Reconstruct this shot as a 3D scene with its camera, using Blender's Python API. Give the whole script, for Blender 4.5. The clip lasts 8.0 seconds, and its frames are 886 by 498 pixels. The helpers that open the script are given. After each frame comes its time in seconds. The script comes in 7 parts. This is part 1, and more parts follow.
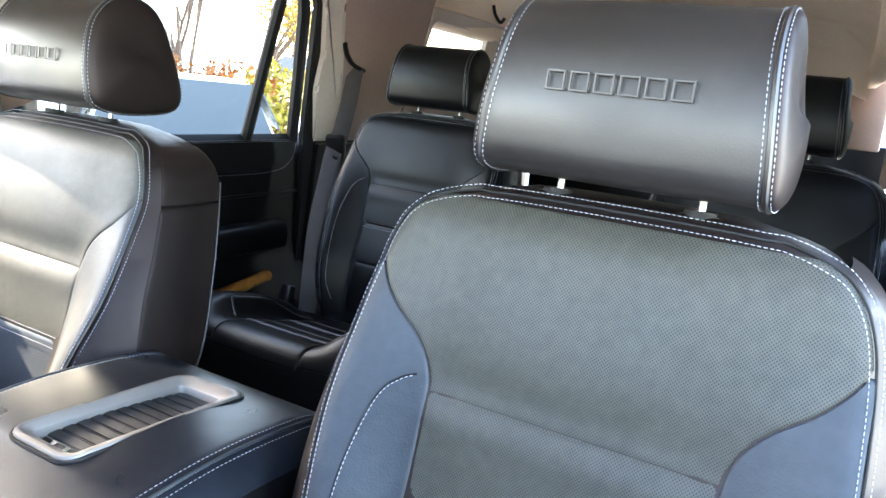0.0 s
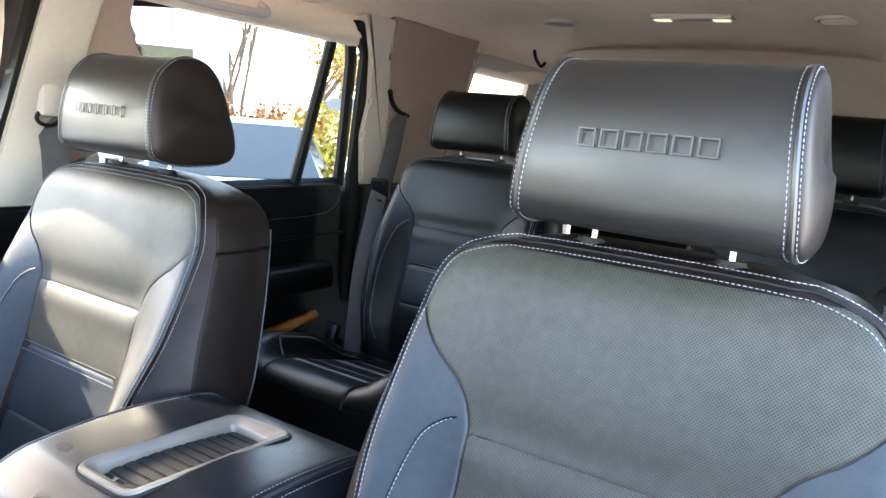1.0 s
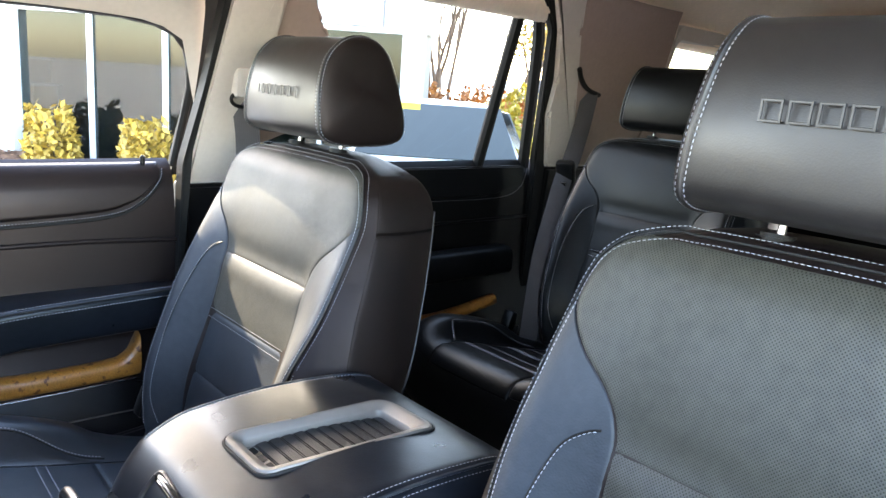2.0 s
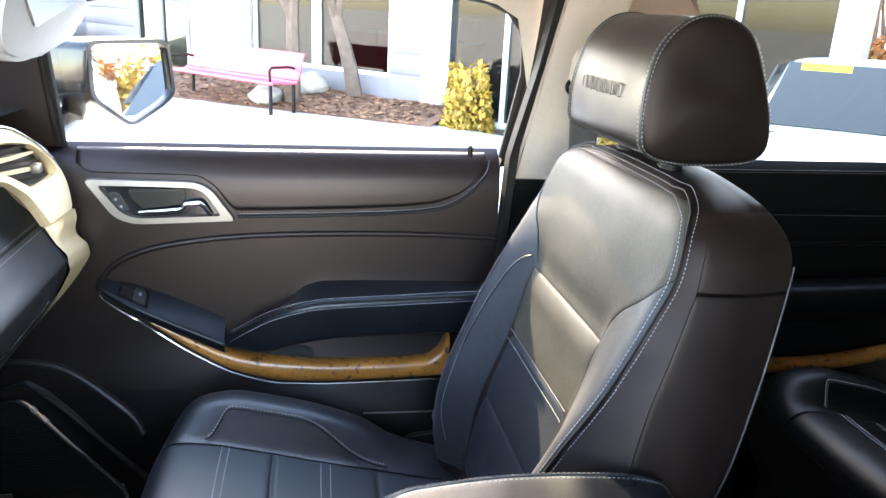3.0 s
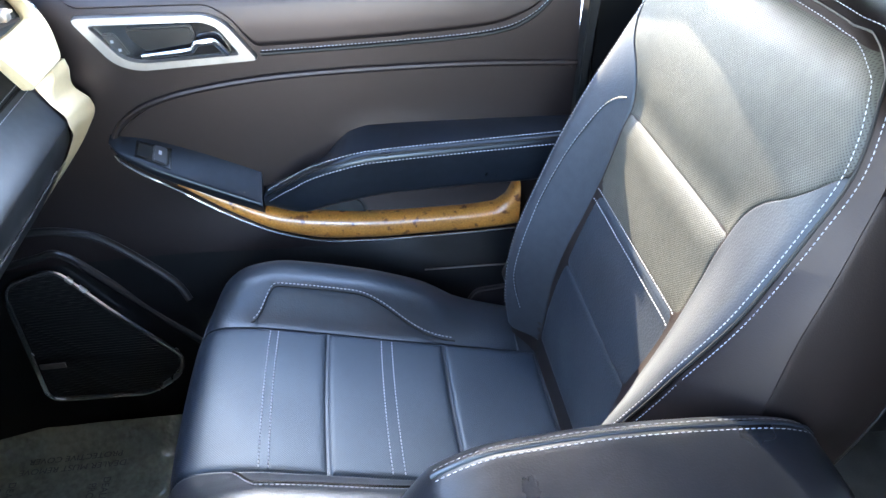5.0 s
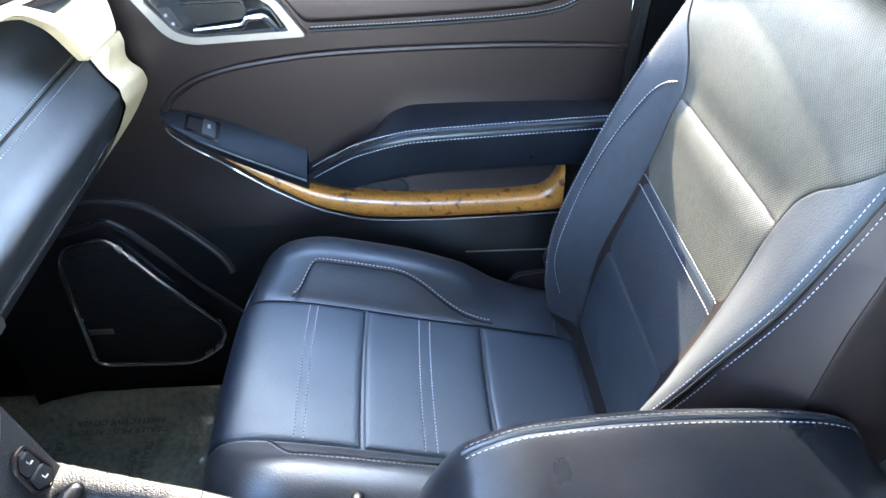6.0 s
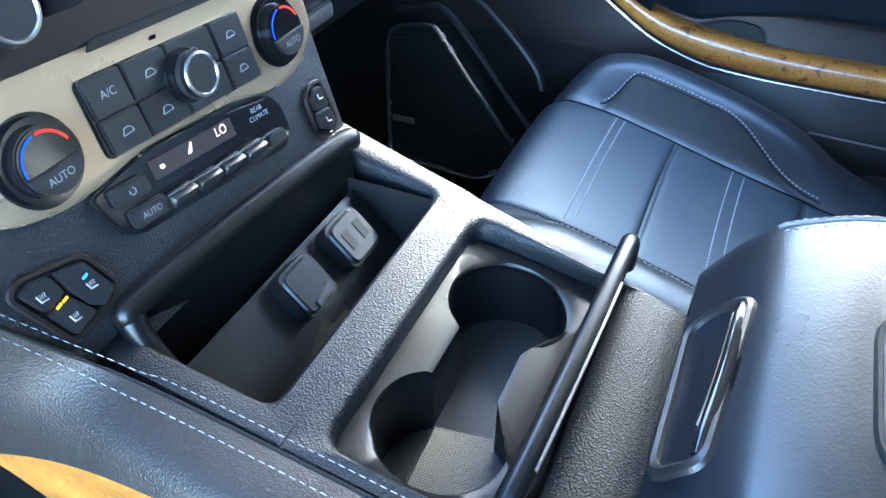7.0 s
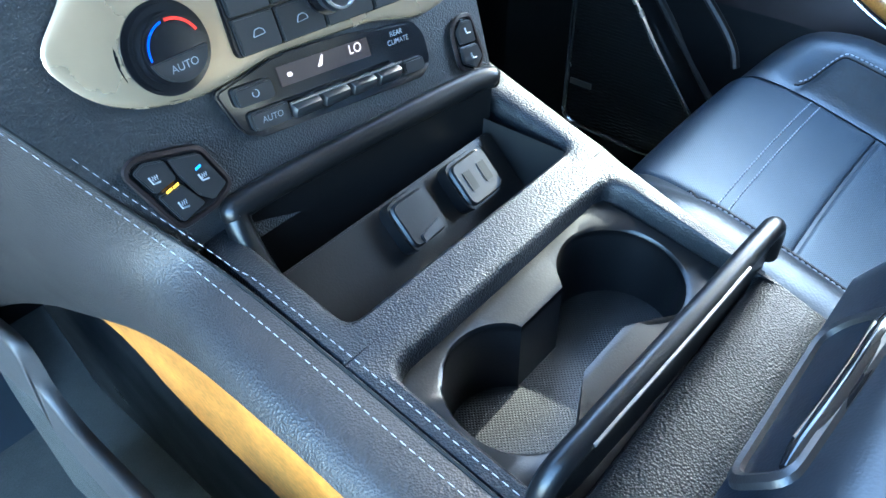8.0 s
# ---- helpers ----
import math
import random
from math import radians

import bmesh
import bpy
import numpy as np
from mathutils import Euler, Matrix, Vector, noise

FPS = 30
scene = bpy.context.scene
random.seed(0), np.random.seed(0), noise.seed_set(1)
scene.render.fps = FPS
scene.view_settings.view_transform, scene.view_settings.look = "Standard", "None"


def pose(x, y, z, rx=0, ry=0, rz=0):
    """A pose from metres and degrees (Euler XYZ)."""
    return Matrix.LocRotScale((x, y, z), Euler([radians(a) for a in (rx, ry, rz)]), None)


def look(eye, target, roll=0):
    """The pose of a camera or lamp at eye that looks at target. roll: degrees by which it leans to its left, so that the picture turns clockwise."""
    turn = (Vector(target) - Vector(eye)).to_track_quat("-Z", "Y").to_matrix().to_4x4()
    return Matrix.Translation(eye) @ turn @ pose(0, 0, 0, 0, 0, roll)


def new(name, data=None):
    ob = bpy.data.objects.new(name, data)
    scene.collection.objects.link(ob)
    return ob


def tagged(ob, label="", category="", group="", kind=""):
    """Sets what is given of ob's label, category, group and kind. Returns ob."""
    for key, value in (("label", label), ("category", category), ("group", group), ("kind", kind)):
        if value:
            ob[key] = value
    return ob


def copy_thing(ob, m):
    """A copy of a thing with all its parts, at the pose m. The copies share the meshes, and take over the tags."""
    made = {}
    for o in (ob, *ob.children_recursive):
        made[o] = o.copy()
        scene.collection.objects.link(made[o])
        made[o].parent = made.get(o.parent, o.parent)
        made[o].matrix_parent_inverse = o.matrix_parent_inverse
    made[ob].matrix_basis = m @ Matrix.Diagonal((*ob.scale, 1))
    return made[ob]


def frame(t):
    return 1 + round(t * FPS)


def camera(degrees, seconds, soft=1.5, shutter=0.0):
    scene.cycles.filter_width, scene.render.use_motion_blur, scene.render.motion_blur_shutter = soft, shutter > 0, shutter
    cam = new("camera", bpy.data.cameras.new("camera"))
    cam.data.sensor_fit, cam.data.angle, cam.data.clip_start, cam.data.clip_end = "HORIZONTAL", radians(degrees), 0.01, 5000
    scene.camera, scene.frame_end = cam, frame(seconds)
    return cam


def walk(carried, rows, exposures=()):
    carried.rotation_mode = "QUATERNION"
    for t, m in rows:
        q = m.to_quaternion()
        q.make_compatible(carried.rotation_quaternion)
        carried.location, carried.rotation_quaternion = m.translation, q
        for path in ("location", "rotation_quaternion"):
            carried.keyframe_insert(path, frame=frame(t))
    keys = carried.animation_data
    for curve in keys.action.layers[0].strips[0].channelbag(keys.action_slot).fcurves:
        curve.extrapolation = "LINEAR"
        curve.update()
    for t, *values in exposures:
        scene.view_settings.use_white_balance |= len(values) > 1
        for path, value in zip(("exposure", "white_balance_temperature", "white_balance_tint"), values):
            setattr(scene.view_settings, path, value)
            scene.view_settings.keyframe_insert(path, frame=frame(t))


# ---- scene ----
cam = camera(61.9, 8.0)
PATH = [
    (0, (0.66, -0.102, 1.59), (-0.278, 1.61, 1.156), 5.9),
    (0.5, (0.678, -0.128, 1.612), (-0.355, 1.544, 1.243), 5.4),
    (1, (0.68, -0.127, 1.609), (-0.378, 1.534, 1.26), 5.0),
    (1.2, (0.682, -0.125, 1.611), (-0.384, 1.531, 1.263), 4.8),
    (2.3, (0.668, 0.039, 1.597), (-0.982, 1.054, 1.103), 4.6),
    (2.5, (0.625, 0.101, 1.59), (-1.134, 0.892, 1.061), 4.8),
    (3, (0.496, 0.181, 1.656), (-1.371, 0.554, 1.042), 3.0),
    (3.5, (0.4, 0.198, 1.735), (-1.393, 0.404, 0.873), -0.2),
    (4, (0.306, 0.194, 1.711), (-1.381, 0.391, 0.653), -1.0),
    (4.5, (0.262, 0.199, 1.684), (-1.364, 0.407, 0.538), -0.8),
    (6, (0.265, 0.207, 1.669), (-1.345, 0.28, 0.485), -1.4),
    (6.5, (0.29, 0.207, 1.554), (-1.273, -0.064, 0.336), -1.1),
    (7, (0.305, 0.192, 1.472), (-1.092, -0.436, 0.187), 0.1),
    (7.5, (0.289, 0.203, 1.44), (-0.914, -0.679, 0.109), -0.6),
    (8, (0.277, 0.225, 1.442), (-0.827, -0.775, 0.108), -2.2),
]
EXPOSURES = [(0.0, 5.25, 7050, 13), (0.4, 5.15, 7100, 13), (1.2, 5.0, 7100, 13), (2.4, 4.74, 7350, 15), (3.0, 4.90, 7600, 16), (4.0, 5.40, 7000, 15), (4.7, 5.69, 6700, 14), (6.0, 5.76, 6500, 12), (6.8, 5.52, 5600, 6), (8.0, 5.62, 5300, -1)]
walk(cam, [(t, look(eye, target, roll)) for t, eye, target, roll in PATH], EXPOSURES)


# ---- world and light ----
SUN_DIR = Vector((-1.0, -0.03, 0.55)).normalized()      # towards the sun
sun_elev = math.asin(SUN_DIR.z)
sun_az = math.atan2(SUN_DIR.x, SUN_DIR.y)
world = bpy.data.worlds.new("sky")
scene.world = world
world.use_nodes = True
wn = world.node_tree.nodes
sky = wn.new("ShaderNodeTexSky")
sky.sky_type, sky.sun_disc = "NISHITA", False
sky.sun_elevation, sky.sun_rotation = sun_elev, sun_az
world.node_tree.links.new(sky.outputs[0], wn["Background"].inputs[0])
wn["Background"].inputs[1].default_value = 0.15
sun = new("sun", bpy.data.lights.new("sun", "SUN"))
sun.data.energy, sun.data.angle, sun.data.color = 2.2, radians(0.5), (1.0, 0.90, 0.72)
sun.matrix_world = look(SUN_DIR * 30, (0, 0, 0))

# ---- materials ----


def shader(name, base, rough=0.5, metal=0.0, spec=0.5, coat=0.0, coat_rough=0.1, vary=0.15, vary_scale=6.0,
           bumps=(), rough_vary=0.0, sheen=0.0, emit=None, emit_strength=0.0, islands=0.0, objects=0.0, pits="", pit_scale=620, second=None, second_scale=3.0, second_at=(0.45, 0.6), spec_tint=None):
    """A principled material: base colour broken up at two scales, with relief from the layers in bumps: (kind, scale, strength, depth)."""
    m = bpy.data.materials.new(name)
    m.use_nodes = True
    nt = m.node_tree
    n, link = nt.nodes, nt.links.new
    p = n["Principled BSDF"]
    p.inputs["Roughness"].default_value = rough
    p.inputs["Metallic"].default_value = metal
    p.inputs["Specular IOR Level"].default_value = spec
    if spec_tint:
        p.inputs["Specular Tint"].default_value = (*spec_tint, 1)
    p.inputs["Coat Weight"].default_value = coat
    p.inputs["Coat Roughness"].default_value = coat_rough
    p.inputs["Sheen Weight"].default_value = sheen
    co = n.new("ShaderNodeTexCoord").outputs["Object"]
    col = n.new("ShaderNodeRGB")
    col.outputs[0].default_value = (*base, 1)
    out = col.outputs[0]
    if second:
        t2 = n.new("ShaderNodeTexNoise")
        t2.inputs["Scale"].default_value, t2.inputs["Detail"].default_value = second_scale, 6
        link(co, t2.inputs["Vector"])
        ramp = n.new("ShaderNodeValToRGB")
        ramp.color_ramp.elements[0].position, ramp.color_ramp.elements[1].position = second_at
        link(t2.outputs["Fac"], ramp.inputs["Fac"])
        mix = n.new("ShaderNodeMix")
        mix.data_type = "RGBA"
        mix.inputs[7].default_value = (*second, 1)
        link(ramp.outputs["Color"], mix.inputs[0])
        link(out, mix.inputs[6])
        out = mix.outputs[2]
    if vary or islands or objects:
        hsv = n.new("ShaderNodeHueSaturation")
        link(out, hsv.inputs["Color"])
        total = None
        if vary:
            a, b = n.new("ShaderNodeTexNoise"), n.new("ShaderNodeTexNoise")
            a.inputs["Scale"].default_value, b.inputs["Scale"].default_value = vary_scale, vary_scale * 14
            a.inputs["Detail"].default_value = b.inputs["Detail"].default_value = 5
            link(co, a.inputs["Vector"]), link(co, b.inputs["Vector"])
            add = n.new("ShaderNodeMath")
            add.operation = "ADD"
            link(a.outputs["Fac"], add.inputs[0]), link(b.outputs["Fac"], add.inputs[1])
            mr = n.new("ShaderNodeMapRange")
            mr.inputs[1].default_value, mr.inputs[2].default_value = 0.7, 1.3
            mr.inputs[3].default_value, mr.inputs[4].default_value = 1 - vary, 1 + vary
            link(add.outputs[0], mr.inputs[0])
            total = mr.outputs[0]
        for amount, source in ((islands, "ShaderNodeNewGeometry"), (objects, "ShaderNodeObjectInfo")):
            if amount:
                g = n.new(source)
                r = n.new("ShaderNodeMapRange")
                r.inputs[3].default_value, r.inputs[4].default_value = 1 - amount, 1 + amount
                link(g.outputs["Random Per Island" if "Geometry" in source else "Random"], r.inputs[0])
                if total is None:
                    total = r.outputs[0]
                else:
                    mul = n.new("ShaderNodeMath")
                    mul.operation = "MULTIPLY"
                    link(total, mul.inputs[0]), link(r.outputs[0], mul.inputs[1])
                    total = mul.outputs[0]
        link(total, hsv.inputs["Value"])
        out = hsv.outputs[0]
    if pits:
        # rows of small dark holes
        sep, com, turn, vor = n.new("ShaderNodeSeparateXYZ"), n.new("ShaderNodeCombineXYZ"), n.new("ShaderNodeMapping"), n.new("ShaderNodeTexVoronoi")
        link(co, sep.inputs[0]), link(sep.outputs[0], com.inputs[0]), link(sep.outputs["XYZ".index(pits)], com.inputs[1])
        turn.inputs["Rotation"].default_value = (0, 0, radians(45))
        vor.voronoi_dimensions = "2D"
        vor.inputs["Scale"].default_value, vor.inputs["Randomness"].default_value = pit_scale, 0.0
        link(com.outputs[0], turn.inputs["Vector"]), link(turn.outputs[0], vor.inputs["Vector"])
        r = n.new("ShaderNodeMapRange")
        r.inputs[1].default_value, r.inputs[2].default_value, r.inputs[3].default_value, r.inputs[4].default_value = 0.18, 0.34, 0.45, 1.0
        link(vor.outputs["Distance"], r.inputs[0])
        dark = n.new("ShaderNodeMix")
        dark.data_type, dark.blend_type = "RGBA", "MULTIPLY"
        dark.inputs[0].default_value = 1.0
        link(out, dark.inputs[6]), link(r.outputs[0], dark.inputs[7])
        out = dark.outputs[2]
        half_spec = n.new("ShaderNodeMath")
        half_spec.operation = "MULTIPLY"
        half_spec.inputs[1].default_value = spec
        link(r.outputs[0], half_spec.inputs[0]), link(half_spec.outputs[0], p.inputs["Specular IOR Level"])
    link(out, p.inputs["Base Color"])
    if rough_vary:
        t = n.new("ShaderNodeTexNoise")
        t.inputs["Scale"].default_value, t.inputs["Detail"].default_value = vary_scale * 2.3, 6
        link(co, t.inputs["Vector"])
        r = n.new("ShaderNodeMapRange")
        r.inputs[1].default_value, r.inputs[2].default_value = 0.3, 0.7
        r.inputs[3].default_value, r.inputs[4].default_value = rough - rough_vary, rough + rough_vary
        link(t.outputs["Fac"], r.inputs[0]), link(r.outputs[0], p.inputs["Roughness"])
    normal = None
    for kind, scale, strength, depth in bumps:
        if kind == "noise":
            t = n.new("ShaderNodeTexNoise")
            t.inputs["Scale"].default_value, t.inputs["Detail"].default_value = scale, 4
            h = t.outputs["Fac"]
        elif kind == "wave":
            t = n.new("ShaderNodeTexWave")
            t.inputs["Scale"].default_value = scale
            h = t.outputs["Fac"]
        else:
            t = n.new("ShaderNodeTexVoronoi")
            t.inputs["Scale"].default_value = scale
            if kind[:5] == "holes":
                t.voronoi_dimensions = "2D"
                t.inputs["Randomness"].default_value = 0.0
            h = t.outputs["Distance"]
        if kind[:5] == "holes":
            # a flat lattice of holes, turned by 45 degrees: in x and z, or in x and y
            sep, com, turn = n.new("ShaderNodeSeparateXYZ"), n.new("ShaderNodeCombineXYZ"), n.new("ShaderNodeMapping")
            link(co, sep.inputs[0]), link(sep.outputs[0], com.inputs[0]), link(sep.outputs["XYZ".index(kind[5:] or "Z")], com.inputs[1])
            turn.inputs["Rotation"].default_value = (0, 0, radians(45))
            link(com.outputs[0], turn.inputs["Vector"]), link(turn.outputs[0], t.inputs["Vector"])
            kind = "holes"
        else:
            link(co, t.inputs["Vector"])
        if kind == "holes":
            r = n.new("ShaderNodeMapRange")
            r.inputs[1].default_value, r.inputs[2].default_value = 0.22, 0.38
            link(h, r.inputs[0])
            h = r.outputs[0]
        b = n.new("ShaderNodeBump")
        b.inputs["Strength"].default_value, b.inputs["Distance"].default_value = strength, depth
        link(h, b.inputs["Height"])
        if normal is not None:
            link(normal, b.inputs["Normal"])
        normal = b.outputs[0]
    if normal is not None:
        link(normal, p.inputs["Normal"])
    if emit:
        p.inputs["Emission Color"].default_value = (*emit, 1)
        p.inputs["Emission Strength"].default_value = emit_strength
    return m


LEATHER_GRAIN = (("voronoi", 420, 0.16, 0.001), ("noise", 26, 0.05, 0.004))
# Blue of the reflected sky is put into base and specular tint.
leather = shader("black_leather", (0.0095, 0.0122, 0.0168), 0.40, spec=0.58, spec_tint=(0.80, 0.92, 1.0), vary=0.2, bumps=LEATHER_GRAIN, rough_vary=0.06, coat=0.12, coat_rough=0.4)
# Sunlit olive tone is put into this base; the cushion copy stays dark blue.
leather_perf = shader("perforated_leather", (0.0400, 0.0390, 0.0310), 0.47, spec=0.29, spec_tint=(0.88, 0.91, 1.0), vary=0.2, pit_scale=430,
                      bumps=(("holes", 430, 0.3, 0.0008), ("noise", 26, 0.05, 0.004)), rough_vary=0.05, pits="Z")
# Cushion copy, darker and bluer: sky reflection is put into base and tint.
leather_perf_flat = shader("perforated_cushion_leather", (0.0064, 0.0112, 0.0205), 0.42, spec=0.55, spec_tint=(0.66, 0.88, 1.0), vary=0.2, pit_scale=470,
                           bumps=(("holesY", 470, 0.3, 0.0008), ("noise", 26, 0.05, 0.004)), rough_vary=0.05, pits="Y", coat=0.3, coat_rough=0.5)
leather_soft = shader("smooth_leather", (0.0115, 0.0102, 0.0102), 0.40, spec=0.48, vary=0.18, bumps=(("voronoi", 600, 0.08, 0.0008), ("noise", 9, 0.05, 0.01)), rough_vary=0.06)
# Darker copy of the black leather; cabin shade is put into its colour.
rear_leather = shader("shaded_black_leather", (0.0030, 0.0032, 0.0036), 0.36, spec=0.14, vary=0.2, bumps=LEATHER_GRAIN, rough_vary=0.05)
# Sky reflection is put into the lid's bluish base and tint.
lid_leather = shader("armrest_leather", (0.0062, 0.0076, 0.0106), 0.33, spec=0.28, spec_tint=(0.82, 0.92, 1.0), vary=0.25, bumps=(("voronoi", 600, 0.08, 0.0008), ("noise", 7, 0.08, 0.012)), rough_vary=0.07)
# Lighter copy for the passenger's pad: sunlight and sky sheen are in its colour.
lit_dash_leather = shader("lit_dash_leather", (0.0200, 0.0208, 0.0220), 0.40, spec=0.33, spec_tint=(0.75, 0.90, 1.0), vary=0.2, bumps=(("voronoi", 600, 0.08, 0.0008), ("noise", 7, 0.08, 0.012)), rough_vary=0.06)
# Blue window sheen on the bolsters is put into base and tint.
bolster_leather = shader("bolster_leather", (0.0190, 0.0208, 0.0245), 0.50, spec=0.34, spec_tint=(0.82, 0.92, 1.0), vary=0.2, bumps=LEATHER_GRAIN, rough_vary=0.05)
side_vinyl = shader("dark_side_vinyl", (0.0060, 0.0042, 0.0040), 0.46, spec=0.3, spec_tint=(1.0, 0.84, 0.80), vary=0.15, bumps=(("voronoi", 700, 0.08, 0.0008), ("noise", 9, 0.05, 0.01)), rough_vary=0.05)
# Blue sky reflection is put into this dark base.
vinyl = shader("grained_black_vinyl", (0.0055, 0.0066, 0.0085), 0.40, spec=0.25, vary=0.18, bumps=(("voronoi", 760, 0.42, 0.0012), ("noise", 420, 0.14, 0.0008)), rough_vary=0.06, coat=0.05, coat_rough=0.28)
plastic = shader("black_plastic", (0.0040, 0.0040, 0.0044), 0.33, spec=0.28, vary=0.15, bumps=(("noise", 700, 0.15, 0.0006),), rough_vary=0.06)
# Reflections are cut in this copy to put shade on the rear trim.
rear_plastic = shader("shaded_black_plastic", (0.004, 0.0038, 0.0038), 0.42, spec=0.18, vary=0.15, bumps=(("noise", 700, 0.15, 0.0006),))
plastic_soft = shader("dark_grey_plastic", (0.0082, 0.0060, 0.0060), 0.38, spec=0.36, spec_tint=(1.0, 0.84, 0.82), vary=0.12, bumps=(("noise", 600, 0.12, 0.0006),))
cladding_grey = shader("warm_grey_cladding", (0.055, 0.049, 0.046), 0.5, vary=0.15, bumps=(("noise", 600, 0.2, 0.0008),))
grey_plastic = shader("grey_plastic", (0.10, 0.10, 0.105), 0.45, vary=0.08, bumps=(("noise", 600, 0.12, 0.0006),))
gloss_black = shader("gloss_black", (0.006, 0.006, 0.007), 0.12, vary=0.0, rough_vary=0.04)
button_mat = shader("button_black", (0.012, 0.0125, 0.014), 0.34, vary=0.08, bumps=(("noise", 900, 0.06, 0.0004),))
satin = shader("satin_aluminium", (0.25, 0.23, 0.215), 0.40, metal=0.8, vary=0.06, bumps=(("noise", 300, 0.03, 0.0005),), rough_vary=0.05)
bezel_satin = shader("satin_nickel_paint", (0.43, 0.325, 0.215), 0.28, metal=0.68, vary=0.03, rough_vary=0.03)
champagne = shader("satin_champagne_paint", (0.66, 0.53, 0.33), 0.38, metal=0.18, vary=0.06, rough_vary=0.05)
chrome = shader("chrome", (0.75, 0.75, 0.76), 0.1, metal=1.0, vary=0.03, rough_vary=0.04)
thread = shader("pale_thread", (0.27, 0.28, 0.31), 0.7, vary=0.1, vary_scale=60)
carpet = shader("dark_carpet", (0.05, 0.05, 0.046), 0.95, vary=0.3, vary_scale=30, bumps=(("noise", 900, 0.8, 0.004),))
headliner_mat = shader("beige_headliner_cloth", (0.86, 0.70, 0.55), 0.9, vary=0.06, bumps=(("noise", 900, 0.12, 0.001),))
pillar_mat = shader("grey_beige_pillar_trim", (0.50, 0.44, 0.39), 0.6, vary=0.05, bumps=(("noise", 700, 0.1, 0.0008),))
pillar_cloth = shader("mauve_grey_pillar_trim", (0.31, 0.225, 0.195), 0.7, vary=0.06, bumps=(("noise", 800, 0.12, 0.0008),))
webbing = shader("seat_belt_webbing", (0.04, 0.035, 0.037), 0.7, vary=0.12, vary_scale=40, bumps=(("wave", 160, 0.3, 0.0008),))
dark_chrome = shader("dark_chrome", (0.30, 0.30, 0.31), 0.22, metal=0.9, vary=0.05)
ring_black = shader("satin_black_edge", (0.03, 0.03, 0.03), 0.2, spec=1.0, vary=0.05)
rubber = shader("black_rubber", (0.005, 0.005, 0.005), 0.6, spec=0.25, vary=0.1)
# Lit copy of the burl: daylight on the console side is in its colour.
lit_burl = shader("lit_lacquered_burl", (0.54, 0.215, 0.036), 0.34, coat=0.35, coat_rough=0.16, vary=0.45, vary_scale=16, second=(0.36, 0.13, 0.020), second_scale=24, second_at=(0.40, 0.70))
# Lighter copy of the console vinyl; its sky sheen is put into the colour.
lit_fascia_vinyl = shader("sky_lit_fascia_vinyl", (0.0120, 0.0133, 0.0155), 0.35, spec=0.58, vary=0.18, bumps=(("voronoi", 760, 0.42, 0.0012), ("noise", 420, 0.14, 0.0008)), rough_vary=0.06)
# Warm light from outside is put into this base and specular tint.
warm_lit_pad = shader("warm_lit_pad_leather", (0.0185, 0.0155, 0.0138), 0.44, spec=0.40, spec_tint=(1.0, 0.92, 0.86), vary=0.2, bumps=(("voronoi", 760, 0.34, 0.0012), ("noise", 420, 0.12, 0.0008)), rough_vary=0.05)
burl = shader("lacquered_burl_wood", (0.36, 0.15, 0.030), 0.38, coat=0.45, coat_rough=0.14, vary=0.35, vary_scale=22, second=(0.10, 0.03, 0.008), second_scale=70, second_at=(0.58, 0.66))
film_mat = shader("clear_protective_film", (0.150, 0.160, 0.125), 0.16, spec=0.8, vary=0.35, vary_scale=7, bumps=(("noise", 9, 0.8, 0.03), ("noise", 40, 0.3, 0.006)))


def glass(name, tint, gloss=0.02):
    m = bpy.data.materials.new(name)
    m.use_nodes = True
    n, link = m.node_tree.nodes, m.node_tree.links.new
    n.remove(n["Principled BSDF"])
    tr, gl, mix, fr = (n.new("ShaderNode" + k) for k in ("BsdfTransparent", "BsdfGlossy", "MixShader", "LayerWeight"))
    tr.inputs[0].default_value = (*tint, 1)
    gl.inputs["Roughness"].default_value = gloss
    power, gain = n.new("ShaderNodeMath"), n.new("ShaderNodeMath")
    power.operation, gain.operation = "POWER", "MULTIPLY_ADD"
    power.inputs[1].default_value, gain.inputs[1].default_value, gain.inputs[2].default_value = 5.0, 0.9, 0.04
    fr.inputs["Blend"].default_value = 0.5
    link(fr.outputs["Facing"], power.inputs[0]), link(power.outputs[0], gain.inputs[0]), link(gain.outputs[0], mix.inputs[0])
    link(tr.outputs[0], mix.inputs[1]), link(gl.outputs[0], mix.inputs[2])
    link(mix.outputs[0], n["Material Output"].inputs[0])
    return m


clear_glass = glass("clear_glass", (0.93, 0.95, 0.94))
tinted_glass = glass("tinted_glass", (0.50, 0.52, 0.50))

# ---- mesh tools ----


def ease(pts):
    """A smooth function through (x, y) pairs, without overshoot."""
    xs, ys = np.array([p[0] for p in pts], float), np.array([p[1] for p in pts], float)
    d = np.diff(ys) / np.diff(xs)
    m = np.concatenate([[d[0]], [0 if a * b <= 0 else 2 * a * b / (a + b) for a, b in zip(d, d[1:])], [d[-1]]])

    def f(x):
        x = min(max(x, xs[0]), xs[-1])
        i = min(int(np.searchsorted(xs, x, side="right")) - 1, len(xs) - 2)
        h = xs[i + 1] - xs[i]
        t = (x - xs[i]) / h
        return float((2 * t**3 - 3 * t**2 + 1) * ys[i] + (t**3 - 2 * t**2 + t) * h * m[i] + (3 * t**2 - 2 * t**3) * ys[i + 1] + (t**3 - t**2) * h * m[i + 1])
    return f


